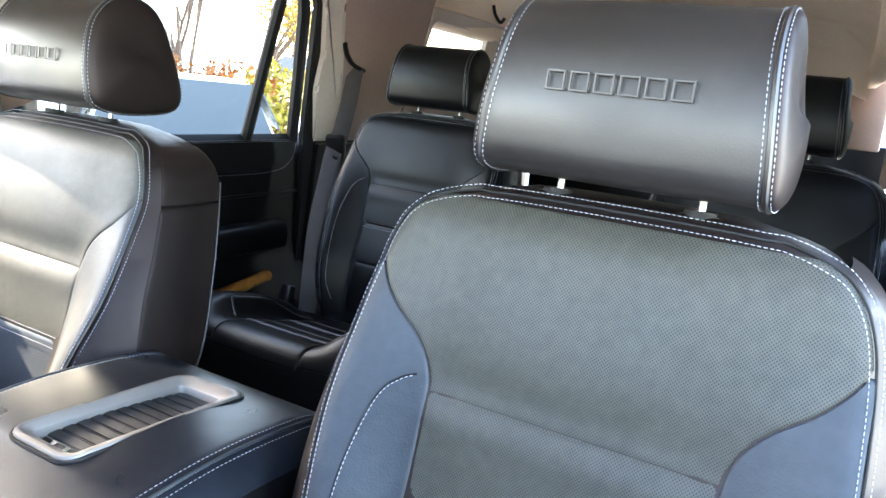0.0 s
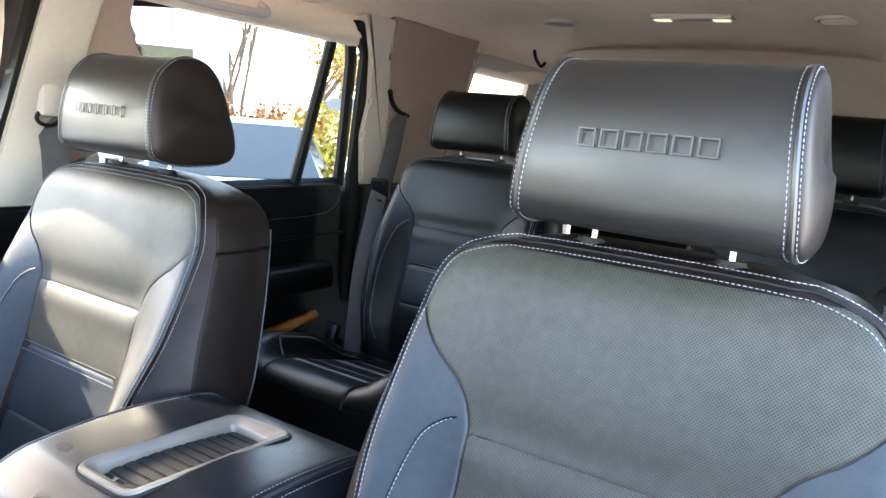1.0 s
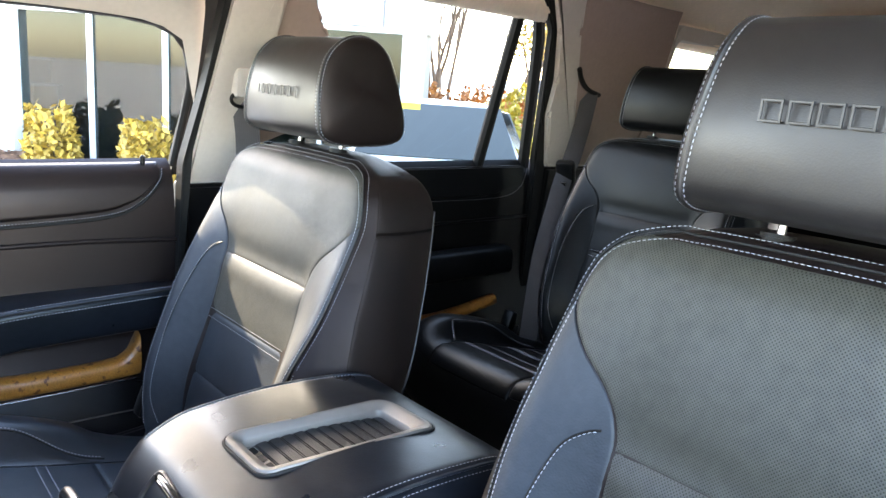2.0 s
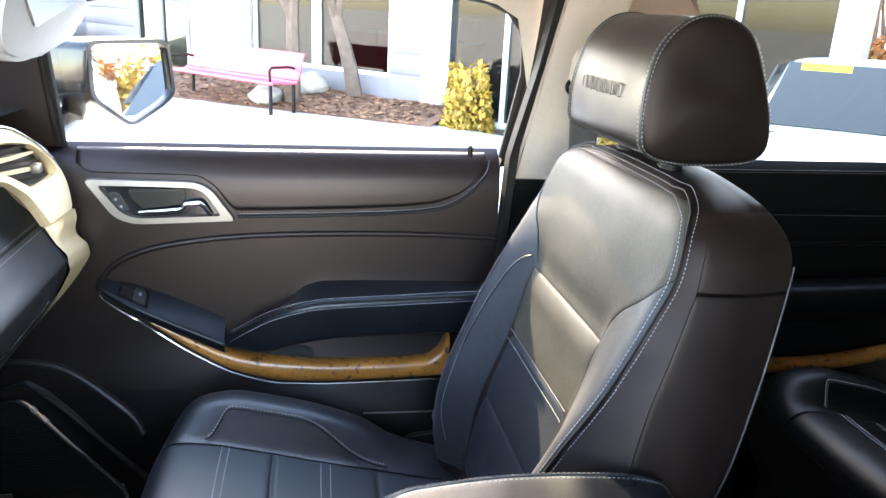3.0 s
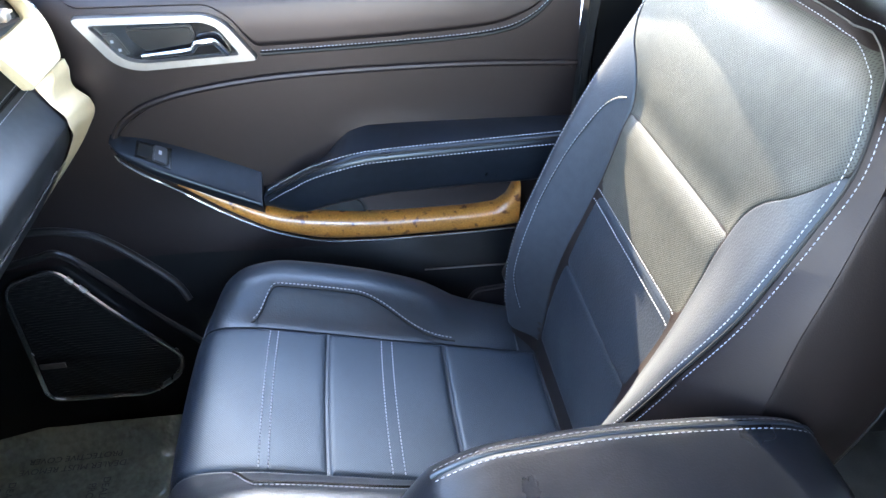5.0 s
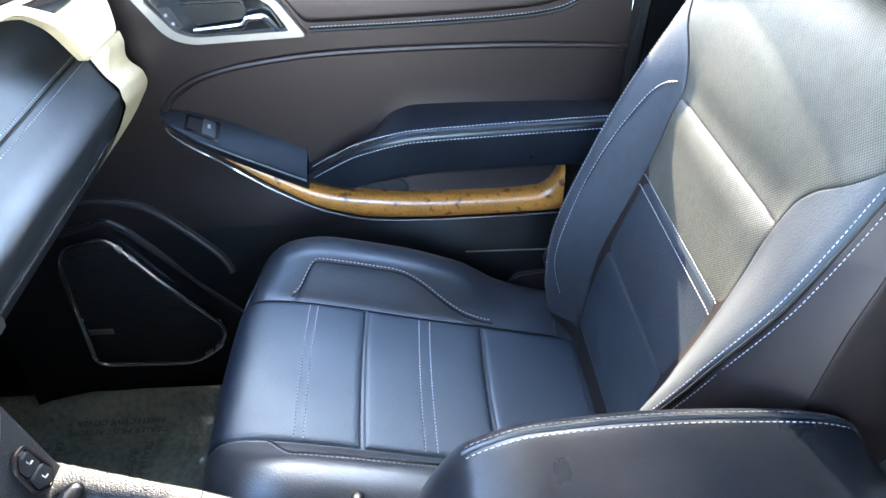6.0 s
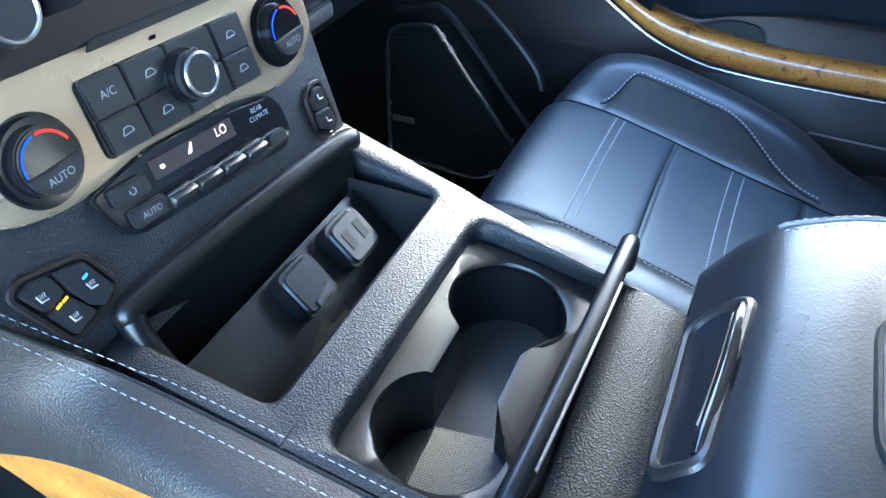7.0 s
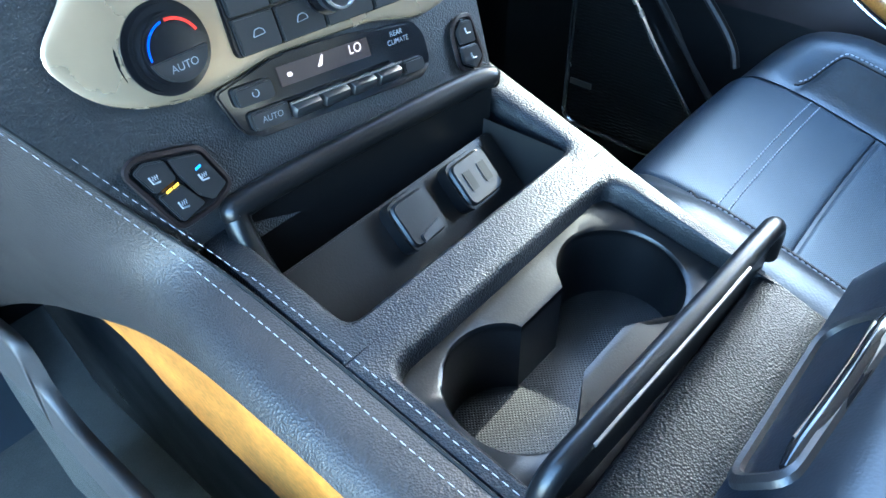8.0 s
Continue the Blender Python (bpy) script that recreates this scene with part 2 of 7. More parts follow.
def spline(pts, n, closed=False):
    """n points along a Catmull-Rom curve through pts, evenly in the parameter."""
    pts = [Vector(p) for p in pts]
    k = len(pts)
    out = []
    for i in range(n):
        s = i / n * k if closed else i / (n - 1) * (k - 1)
        j = min(int(s), k - 1 if closed else k - 2)
        t = s - j
        at = (lambda q: pts[q % k]) if closed else (lambda q: pts[min(max(q, 0), k - 1)])
        a, b, c, d = at(j - 1), at(j), at(j + 1), at(j + 2)
        out.append(0.5 * ((2 * b) + (c - a) * t + (2 * a - 5 * b + 4 * c - d) * t * t + (3 * b - a - 3 * c + d) * t**3))
    return out


def smooth(t):
    t = min(max(t, 0.0), 1.0)
    return t * t * (3 - 2 * t)


def place_of(ob):
    """Where an object stands in the world."""
    m = ob.matrix_basis.copy()
    return m if ob.parent is None else place_of(ob.parent) @ ob.matrix_parent_inverse @ m


def part(name, bm, material, parent=None, label="", flat=False):
    """Links a bmesh as one mesh object under a thing or a part."""
    bmesh.ops.recalc_face_normals(bm, faces=bm.faces[:])
    me = bpy.data.meshes.new(name)
    bm.to_mesh(me)
    bm.free()
    me.materials.append(material)
    if not flat:
        me.shade_smooth()
        me.set_sharp_from_angle(angle=radians(42))
    ob = new(name, me)
    if parent is not None:
        ob.parent = parent
        ob.matrix_parent_inverse = place_of(parent).inverted()
    if label:
        ob["label"] = label
    return ob


def thing(name, at, label, category, group="", kind=""):
    ob = new(name)
    ob.location = at
    ob.empty_display_size = 0.05
    return tagged(ob, label, category, group, kind)


def sheet(f, nu, nv, wrap_u=False, wrap_v=False):
    bm = bmesh.new()
    ku, kv = (nu if wrap_u else nu + 1), (nv if wrap_v else nv + 1)
    vs = [[bm.verts.new(f(i / nu, j / nv)) for j in range(kv)] for i in range(ku)]
    for i in range(nu):
        for j in range(nv):
            q = [vs[i][j], vs[(i + 1) % ku][j], vs[(i + 1) % ku][(j + 1) % kv], vs[i][(j + 1) % kv]]
            if len(set(q)) == 4:
                bm.faces.new(q)
    return bm


def rings(loops, caps=True):
    """A tube through closed loops of equal length."""
    bm = bmesh.new()
    vs = [[bm.verts.new(p) for p in loop] for loop in loops]
    k = len(vs[0])
    for a, b in zip(vs, vs[1:]):
        for i in range(k):
            bm.faces.new((a[i], a[(i + 1) % k], b[(i + 1) % k], b[i]))
    if caps:
        bm.faces.new(vs[0]), bm.faces.new(vs[-1])
    return bm


def normal_of(f, u, v, e=0.004):
    a = f(min(u + e, 1), v) - f(max(u - e, 0), v)
    b = f(u, min(v + e, 1)) - f(u, max(v - e, 0))
    n = a.cross(b)
    return n.normalized() if n.length > 1e-12 else Vector((0, 0, 1))


def puffed(f, nu, nv, size, high, edge=0.012, sink=0.004, flip=False):
    """A stuffed panel on the surface f over the unit square: raised by high, rounded down to below the surface at its rim. size: metres along u and v."""
    def g(u, v):
        n = normal_of(f, u, v) * (-1 if flip else 1)
        d = min(u * size[0], (1 - u) * size[0], v * size[1], (1 - v) * size[1])
        p = min(d / edge, 1)
        return f(u, v) + n * ((high + sink) * math.sqrt(max(0, 1 - (1 - p) ** 2)) - sink)

    def warp(t, length):
        # more rows near the rim
        e = min(edge / length, 0.3)
        if t < 0.2:
            return t / 0.2 * e
        if t > 0.8:
            return 1 - (1 - t) / 0.2 * e
        return e + (t - 0.2) / 0.6 * (1 - 2 * e)
    return sheet(lambda u, v: g(warp(u, size[0]), warp(v, size[1])), nu, nv)


def tube(pts, r, sides=8, closed=False):
    """A round bar along points; r: a number or a function of 0..1."""
    pts = [Vector(p) for p in pts]
    bm = bmesh.new()
    k = len(pts)
    loops, up = [], None
    for i, p in enumerate(pts):
        d = (pts[(i + 1) % k] - pts[i - 1]) if closed else (pts[min(i + 1, k - 1)] - pts[max(i - 1, 0)])
        d.normalize()
        if up is None:
            up = d.orthogonal().normalized()
        up = (up - d * up.dot(d)).normalized()
        side = d.cross(up)
        rad = r(i / (k - 1)) if callable(r) else r
        loops.append([bm.verts.new(p + (up * math.cos(a) + side * math.sin(a)) * rad) for a in (2 * math.pi * j / sides for j in range(sides))])
    pairs = list(zip(loops, loops[1:])) + ([(loops[-1], loops[0])] if closed else [])
    for a, b in pairs:
        for j in range(sides):
            bm.faces.new((a[j], a[(j + 1) % sides], b[(j + 1) % sides], b[j]))
    if not closed:
        bm.faces.new(loops[0]), bm.faces.new(loops[-1])
    return bm


def join(*bms):
    out = bmesh.new()
    for b in bms:
        me = bpy.data.meshes.new("tmp")
        b.to_mesh(me)
        b.free()
        out.from_mesh(me)
        bpy.data.meshes.remove(me)
    return out


def moved(bm, m):
    bm.transform(m)
    return bm


def box(size, at=(0, 0, 0), bevel=0.0, seg=2, turn=(0, 0, 0)):
    bm = bmesh.new()
    bmesh.ops.create_cube(bm, size=1)
    bmesh.ops.scale(bm, vec=size, verts=bm.verts)
    if bevel:
        bmesh.ops.bevel(bm, geom=bm.edges[:], offset=bevel, segments=seg, profile=0.5, affect="EDGES")
    return moved(bm, pose(*at, *turn))


def drum(r, h, at=(0, 0, 0), turn=(0, 0, 0), seg=32, bevel=0.0, r2=None):
    bm = bmesh.new()
    bmesh.ops.create_cone(bm, cap_ends=True, segments=seg, radius1=r, radius2=r if r2 is None else r2, depth=h)
    if bevel:
        rim = [e for e in bm.edges if any(len(f.verts) > 4 for f in e.link_faces)]
        bmesh.ops.bevel(bm, geom=rim, offset=bevel, segments=2, affect="EDGES")
    return moved(bm, pose(*at, *turn))


def plate(outline, depth, to_world, bevel=0.0, seg=2):
    """A flat piece: outline in (a, b), pushed from c = 0 to depth, laid out by to_world(a, b, c)."""
    bm = bmesh.new()
    lo = [bm.verts.new((a, b, 0)) for a, b in outline]
    face = bm.faces.new(lo)
    up = bmesh.ops.extrude_face_region(bm, geom=[face])
    top = [v for v in up["geom"] if isinstance(v, bmesh.types.BMVert)]
    for v in top:
        v.co.z = depth
    if bevel:
        tops = set(top)
        bmesh.ops.bevel(bm, geom=[e for e in bm.edges if e.verts[0] in tops and e.verts[1] in tops], offset=bevel, segments=seg, affect="EDGES")
    for v in bm.verts:
        v.co = to_world(*v.co)
    return bm


def rounded(pts, r, n=5):
    """A polygon of (a, b) with rounded corners; r: one radius or one for each corner."""
    out = []
    k = len(pts)
    for i in range(k):
        p, a, b = Vector(pts[i]), Vector(pts[i - 1]), Vector(pts[(i + 1) % k])
        rr = r[i] if isinstance(r, (list, tuple)) else r
        da, db = (a - p), (b - p)
        c = min(rr, da.length * 0.48, db.length * 0.48)
        s, e = p + da.normalized() * c, p + db.normalized() * c
        for j in range(n + 1):
            t = j / n
            out.append(tuple((1 - t) ** 2 * s + 2 * t * (1 - t) * p + t * t * e))
    return out


def ring_plate(outer, inner, depth, to_world, bevel=0.0):
    """A flat frame between two outlines of equal length."""
    k = len(outer)
    b = min(bevel, depth)
    mid = [((o[0] * .92 + i[0] * .08), (o[1] * .92 + i[1] * .08)) for o, i in zip(outer, inner)]
    mid2 = [((o[0] * .12 + i[0] * .88), (o[1] * .12 + i[1] * .88)) for o, i in zip(outer, inner)]
    loops = [[to_world(a, c, 0) for a, c in outer], [to_world(a, c, depth - b) for a, c in outer], [to_world(a, c, depth) for a, c in mid],
             [to_world(a, c, depth) for a, c in mid2], [to_world(a, c, depth - b) for a, c in inner], [to_world(a, c, 0) for a, c in inner]]
    bm = bmesh.new()
    vs = [[bm.verts.new(p) for p in loop] for loop in loops]
    for a, c in zip(vs, vs[1:] + vs[:1]):
        for i in range(k):
            bm.faces.new((a[i], a[(i + 1) % k], c[(i + 1) % k], c[i]))
    return bm


def stitches(pts, step=0.0055, length=0.0036, r=0.00055, lift=None):
    """Thread dashes along points; lift: outward direction at each point."""
    pts = [Vector(p) for p in pts]
    run = [0.0]
    for a, b in zip(pts, pts[1:]):
        run.append(run[-1] + (b - a).length)
    bm = bmesh.new()
    s, j = step / 2, 0

    def at(d):
        nonlocal j
        while j < len(run) - 2 and run[j + 1] < d:
            j += 1
        while j > 0 and run[j] > d:
            j -= 1
        t = (d - run[j]) / max(run[j + 1] - run[j], 1e-9)
        return pts[j].lerp(pts[j + 1], t)
    while s + length < run[-1]:
        a, b = at(s), at(s + length)
        d = (b - a)
        if d.length > 1e-6:
            d.normalize()
            up = d.orthogonal().normalized()
            side = d.cross(up)
            lo = [[bm.verts.new(p + (up * math.cos(q) + side * math.sin(q)) * rr) for q in (0, 1.571, 3.142, 4.712)]
                  for p, rr in ((a, r * 0.4), (a.lerp(b, 0.25), r), (a.lerp(b, 0.75), r), (b, r * 0.4))]
            for x, y in zip(lo, lo[1:]):
                for k in range(4):
                    bm.faces.new((x[k], x[(k + 1) % 4], y[(k + 1) % 4], y[k]))
            bm.faces.new(lo[0]), bm.faces.new(lo[-1])
        s += step
    return bm

# ---- cabin shell ----
FLOOR = 0.60
roof_edge = ease([(-0.25, 0.60), (0.3, 0.66), (1.2, 0.68), (2.3, 0.66), (3.3, 0.60)])
roof_crown = ease([(-0.25, 1.86), (0.2, 1.92), (1.0, 1.95), (2.0, 1.94), (3.3, 1.88)])


def roof_at(x, y):
    w = roof_edge(y)
    q = abs(x) / w
    return roof_crown(y) - 0.035 * q**2 - 0.085 * max(0, (q - 0.55) / 0.45) ** 2.2


def ceiling_sheet(u, v):
    y = -0.22 + 3.5 * v
    x = (2 * u - 1) * roof_edge(y)
    return Vector((x, y, roof_at(x, y)))


part("ceiling", join(sheet(ceiling_sheet, 30, 50), sheet(lambda u, v: ceiling_sheet(u, v) + Vector((0, 0, 0.05)), 12, 20)), headliner_mat)
tagged(bpy.data.objects["ceiling"], "beige cloth headliner curving down to the window tops", "ceiling", kind="structure")

# floor with its tunnel side
fl = tagged(part("floor", box((1.62, 4.4, 0.06), (0, 1.3, FLOOR - 0.03), 0.01), carpet), "dark grey loop-pile carpet on the cabin floor", "floor", kind="structure")
sill = tagged(part("door_sill", box((0.12, 3.6, 0.10), (-0.80, 0.9, FLOOR + 0.02), 0.02), plastic), "black plastic door sill along the floor", "sill", kind="structure")
# ---- seats ----


def seat(name, at, label, group, emblem=True, skin=None):
    """A bucket seat, facing -y, with its middle at x = 0; heights are above the ground."""
    top = thing(name, (0, 0.2, FLOOR), label, "seat", group)
    face, face_flat, hide, soft_hide, flank_hide = (skin,) * 5 if skin else (leather_perf, leather_perf_flat, leather, leather_soft, side_vinyl)
    back_y = lambda z: 0.505 + 0.27 * (z - 1.172) - 0.012 * math.exp(-((z - 1.05) / 0.09) ** 2)
    half = ease([(0.90, 0.20), (0.97, 0.245), (1.06, 0.268), (1.16, 0.272), (1.28, 0.258), (1.36, 0.242), (1.40, 0.232), (1.435, 0.220), (1.458, 0.20), (1.470, 0.17), (1.478, 0.13)])
    ridge = ease([(0.90, 0.165), (1.085, 0.198), (1.18, 0.218), (1.28, 0.232), (1.36, 0.228), (1.40, 0.223), (1.435, 0.212), (1.458, 0.194), (1.470, 0.165), (1.478, 0.127)])
    bulge = ease([(0.90, 0.03), (0.98, 0.055), (1.08, 0.062), (1.18, 0.052), (1.28, 0.028), (1.35, 0.010), (1.40, 0.0), (1.48, 0.0)])
    inner = ease([(0.90, 0.118), (1.10, 0.132), (1.285, 0.136), (1.31, 0.143), (1.335, 0.162), (1.355, 0.188), (1.375, 0.208), (1.392, 0.220)])

    def front(lx, z):
        w, a = half(z), abs(lx)
        r = ridge(z)
        y = back_y(z) - bulge(z) * smooth((a - 0.12) / (r - 0.115)) + 0.006 * max(0, (a - r + 0.02) / 0.02) ** 2 * (a <= r)
        if a > r:
            y += 0.006 + (0.012 + 0.9 * (w - r)) * ((a - r) / (w - r)) ** 1.5
        y += 0.022 * max(0, (z - 1.435) / 0.043) ** 2
        # the roll where the upper panel tucks in above the insert
        y += (0.0034 * math.exp(-((z - 1.298) / 0.020) ** 2) - 0.0024 * math.exp(-((z - 1.262) / 0.018) ** 2)) * smooth((0.150 - a) / 0.03)
        return Vector((lx, y, z))

    def ring(z, shrink=1.0, rise=0.0):
        w = half(z)
        yb = back_y(z) + 0.138 - 0.05 * max(0, (z - 1.40) / 0.08) ** 2
        pts = [front(w * (i / 12 - 1), z) for i in range(25)]
        yf = pts[-1].y
        pts += [Vector((w * (1 - 0.02 * k), yf + (yb - yf) * k / 6, z)) for k in range(1, 6)]
        pts += [Vector((w * 0.93 * math.cos(math.pi * k / 16), yb + 0.015 * math.sin(math.pi * k / 16), z)) for k in range(1, 16)]
        pts += [Vector((-w * (1 - 0.02 * k), yf + (yb - yf) * k / 6, z)) for k in range(5, 0, -1)]
        c = Vector((0, (pts[12].y + yb) / 2, z))
        return [c + (p - c) * shrink + Vector((0, 0, rise)) for p in pts]
    levels = [0.90 + 0.01 * i for i in range(50)] + [1.40, 1.4075, 1.415, 1.4225, 1.43, 1.44, 1.45, 1.458, 1.465, 1.471, 1.476]
    shell = part("backrest", rings([ring(z) for z in levels] + [ring(1.478, 0.9, 0.003), ring(1.478, 0.6, 0.006), ring(1.478, 0.2, 0.007)]), flank_hide, top)
    # stuffed panels of the face
    hw = lambda z: inner(z) - 0.001 if z < 1.392 else ridge(z) - 0.002
    yoke = lambda u, v: front((2 * u - 1) * hw(1.284 + 0.184 * v), 1.284 + 0.184 * v) - Vector((0, 0.005 * math.sin(math.pi * u) ** 0.6 * math.sin(math.pi * v), 0))
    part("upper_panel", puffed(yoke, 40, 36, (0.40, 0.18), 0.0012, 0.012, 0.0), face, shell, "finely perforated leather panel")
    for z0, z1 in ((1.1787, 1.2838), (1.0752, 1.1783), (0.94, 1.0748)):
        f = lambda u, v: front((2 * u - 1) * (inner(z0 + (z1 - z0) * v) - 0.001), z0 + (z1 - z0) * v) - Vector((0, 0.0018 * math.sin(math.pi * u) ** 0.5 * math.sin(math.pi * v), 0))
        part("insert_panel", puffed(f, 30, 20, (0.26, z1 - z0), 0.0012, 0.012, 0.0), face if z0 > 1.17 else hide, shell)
    for s in (-1, 1):
        def side(u, v):
            z = 0.93 + 0.462 * v
            a = inner(z) + 0.0005
            return front(s * (a + (ridge(z) - 0.001 - a) * u), z)
        part("bolster", puffed(side, 36, 90, (0.12, 0.46), 0.002, 0.006, 0.001, flip=s < 0), skin or bolster_leather, shell)

        def flank(z0, z1):
            def f(u, v):
                z = z0 + (z1 - z0) * v
                w = half(z)
                yf, yb = front(w, z).y, back_y(z) + 0.133 - 0.05 * max(0, (z - 1.40) / 0.08) ** 2
                k = u
                return Vector((s * (w - 0.001 + 0.008 * math.sin(math.pi * k) * min(1, (1.47 - z) / 0.05)), yf + (yb - yf) * k, z))
            return f
        part("side_panel", puffed(flank(0.93, 1.382), 14, 26, (0.15, 0.45), 0.001, 0.012, 0.0, flip=s < 0), flank_hide, shell, "smooth dark leather side panel")
        part("side_panel", puffed(flank(1.386, 1.462), 14, 10, (0.15, 0.08), 0.001, 0.012, 0.0, flip=s < 0), flank_hide, shell)
        zs = [0.95 + 0.01 * i for i in range(47)]
        part("piping", tube([Vector((s * (half(z) - 0.002), back_y(z) + 0.136, z)) for z in zs], 0.0015, 6), soft_hide, shell)
        # curved seam on the bolster
        if s > 0:
            continue
        seam = spline([front(s * x, z) + Vector((0, -0.0055, 0)) for x, z in ((0.140, 1.300), (0.162, 1.292), (0.181, 1.268), (0.190, 1.20), (0.182, 1.12), (0.168, 1.03), (0.150, 0.97))], 60)
        part("stitching", stitches(seam[5:], 0.005, 0.0034, 0.0005), thread, shell)
        part("seam", tube([p + Vector((0.002 * s, 0.0015, 0)) for p in seam[4:]], 0.0011, 5), rubber, shell)
    # double-stitched seam round the whole edge, over both shoulders
    zs = [0.97 + 0.505 * (1 - (1 - i / 80) ** 1.6) for i in range(81)]
    rim_x = [(ridge(z), z) for z in zs] + [(0.125 * math.cos(math.pi * i / 24), 1.475 + 0.002 * math.sin(math.pi * i / 24)) for i in range(1, 24)] + [(-ridge(z), z) for z in reversed(zs)]
    seam_e = [front(x, min(z, 1.4765)) + Vector((0, -0.002, max(0, z - 1.4765))) for x, z in rim_x]
    part("seam", tube(seam_e, 0.0014, 6), rubber, shell)

    def rim_at(d):
        out = []
        for x, z in rim_x:
            nx = math.copysign(min(1.0, max(0.0, (1.480 - z) / 0.05)), x)
            x1, z1 = x + d * nx, z + d * math.sqrt(1 - nx * nx)
            low = min(z1, 1.4765)
            kick = 0.0035 * min(1, (1.478 - low) / 0.023) if d > 0 else 0.0
            y1 = front(math.copysign(min(abs(x1), ridge(low) - 0.0002), x1), low).y + kick
            over = max(0, z1 - 1.4765)
            out.append(Vector((x1, y1 + (-0.0034 if d < 0 else -0.0012) + 1.2 * over, low + over)))
        return out
    part("stitching", join(*(stitches(rim_at(d), 0.0050, 0.0034, 0.00042) for d in (-0.005, 0.005))), thread, shell, "pale double stitching")
    for dz in (-0.0045, 0.0045):
        part("stitching", stitches([front(0.128 * (i / 20 - 1), 1.1785 + dz * 1.6) + Vector((0, -0.0056, 0)) for i in range(41)], 0.005, 0.0032, 0.00045), thread, shell)
    # headrest
    prof = [(0.558, 1.514), (0.552, 1.545), (0.555, 1.59), (0.566, 1.632), (0.590, 1.660), (0.622, 1.663), (0.648, 1.642), (0.663, 1.595), (0.672, 1.545), (0.669, 1.515), (0.645, 1.503), (0.590, 1.502)]
    loop = spline([(0, 0.552 + (y - 0.552) * 1.32, z) for y, z in prof], 60, closed=True)
    mid = Vector((0, 0.630, 1.582))
    wide = lambda z: 0.121 - 0.012 * smooth((z - 1.50) / 0.16)
    stations = [i / 14 - 1 for i in range(29)]
    head = part("headrest", rings([[Vector((q * wide(p.z), p.y + 0.006 * q * q, p.z)) for p in loop] for q in stations]), soft_hide, top)
    for s in (-1, 1):
        def cap(k, out):
            return [mid + (p - mid) * k + Vector((s * (wide(p.z) + out), 0.006, 0)) for p in loop]
        part("headrest_side", rings([cap(0.99, -0.003), cap(1.004, 0.0), *[cap(math.cos(q), 0.014 * math.sin(q) ** 0.6) for q in (0.1, 0.22, 0.36, 0.52, 0.7, 0.9, 1.15, 1.45)]]), flank_hide, head)
        part("piping", tube([mid + (p - mid) * 1.004 + Vector((s * (wide(p.z) - 0.001), 0.006, 0)) for p in loop], 0.0026, 6, closed=True), soft_hide, head)
        rim = [mid + (p - mid) * 1.012 + Vector((s * (wide(p.z) - 0.006), 0.005, 0)) for p in loop]
        rim2 = [mid + (p - mid) * 1.012 + Vector((s * (wide(p.z) + 0.003), 0.007, 0)) for p in loop]
        part("stitching", join(stitches(rim + rim[:1], 0.0052, 0.0034, 0.00045), stitches(rim2 + rim2[:1], 0.0052, 0.0034, 0.00045)), thread, head, "pale double stitching")
        post = part("headrest_post", drum(0.0036, 0.11, (s * 0.065, 0.632, 1.465), (-8, 0, 0), 20), dark_chrome, top, "chrome headrest post")
        part("collar", drum(0.017, 0.007, (s * 0.065, 0.630, 1.486), (-8, 0, 0), 24, 0.003), rubber, post)
    if emblem:
        for i in range(6):
            x0 = -0.061 + i * 0.0206
            o, n_ = [(x0, 0), (x0 + 0.0168, 0), (x0 + 0.0168, 0.017), (x0, 0.017)], [(x0 + .002, .002), (x0 + .0148, .002), (x0 + .0148, .015), (x0 + .002, .015)]
            w = lambda a, b, c: Vector((a, 0.5508 + 0.006 * (a / 0.11) ** 2 - c + (b * 0.06), 1.568 + b))
            part("emblem_bar", ring_plate(o, n_, 0.0012, w, 0.0005), soft_hide, head, "embossed outlined bar", flat=True)
    # cushion
    run = spline([(0, y, z) for y, z in ((0.02, 0.80), (-0.028, 0.85), (-0.048, 0.92), (-0.046, 0.975), (-0.022, 1.010), (0.03, 1.010), (0.10, 0.994), (0.20, 0.967), (0.30, 0.942), (0.45, 0.905))], 64)
    rise = ease([(-0.05, 0.0), (-0.02, 0.012), (0.02, 0.034), (0.08, 0.048), (0.17, 0.050), (0.26, 0.040), (0.33, 0.012), (0.46, 0.0)])

    def pad(lx, q):
        k = min(max(q, 0), 1) * 63
        i = min(int(k), 62)
        p = run[i].lerp(run[i + 1], k - i)
        a = abs(lx)
        on = smooth((k - 20) / 12)
        z = p.z + on * (rise(p.y) * smooth((a - 0.118) / 0.07) - 0.055 * max(0, (a - 0.205) / 0.065) ** 2)
        return Vector((lx, p.y + 0.03 * (a / 0.27) ** 4 * (1 - on) + 0.012 * (a / 0.27) ** 2, z))

    def q_of(y):
        i = next(i for i in range(28, 63) if run[i + 1].y >= y)
        return (i + (y - run[i].y) / (run[i + 1].y - run[i].y)) / 63

    def core(u, v):
        lx = (2 * u - 1) * 0.30
        if abs(lx) > 0.27:
            p = pad(math.copysign(0.27, lx), v)
            return Vector((math.copysign(0.268, lx), p.y, p.z + (0.74 - p.z) * (abs(lx) - 0.27) / 0.03))
        return pad(lx, v)
    base = part("cushion", join(sheet(core, 60, 50), box((0.44, 0.40, 0.14), (0, 0.2, 0.79), 0.02)), hide, top)
    ys = [0.0, 0.1315, 0.2925, 0.43]
    qs = [0.34] + [q_of(y) for y in ys[1:]]
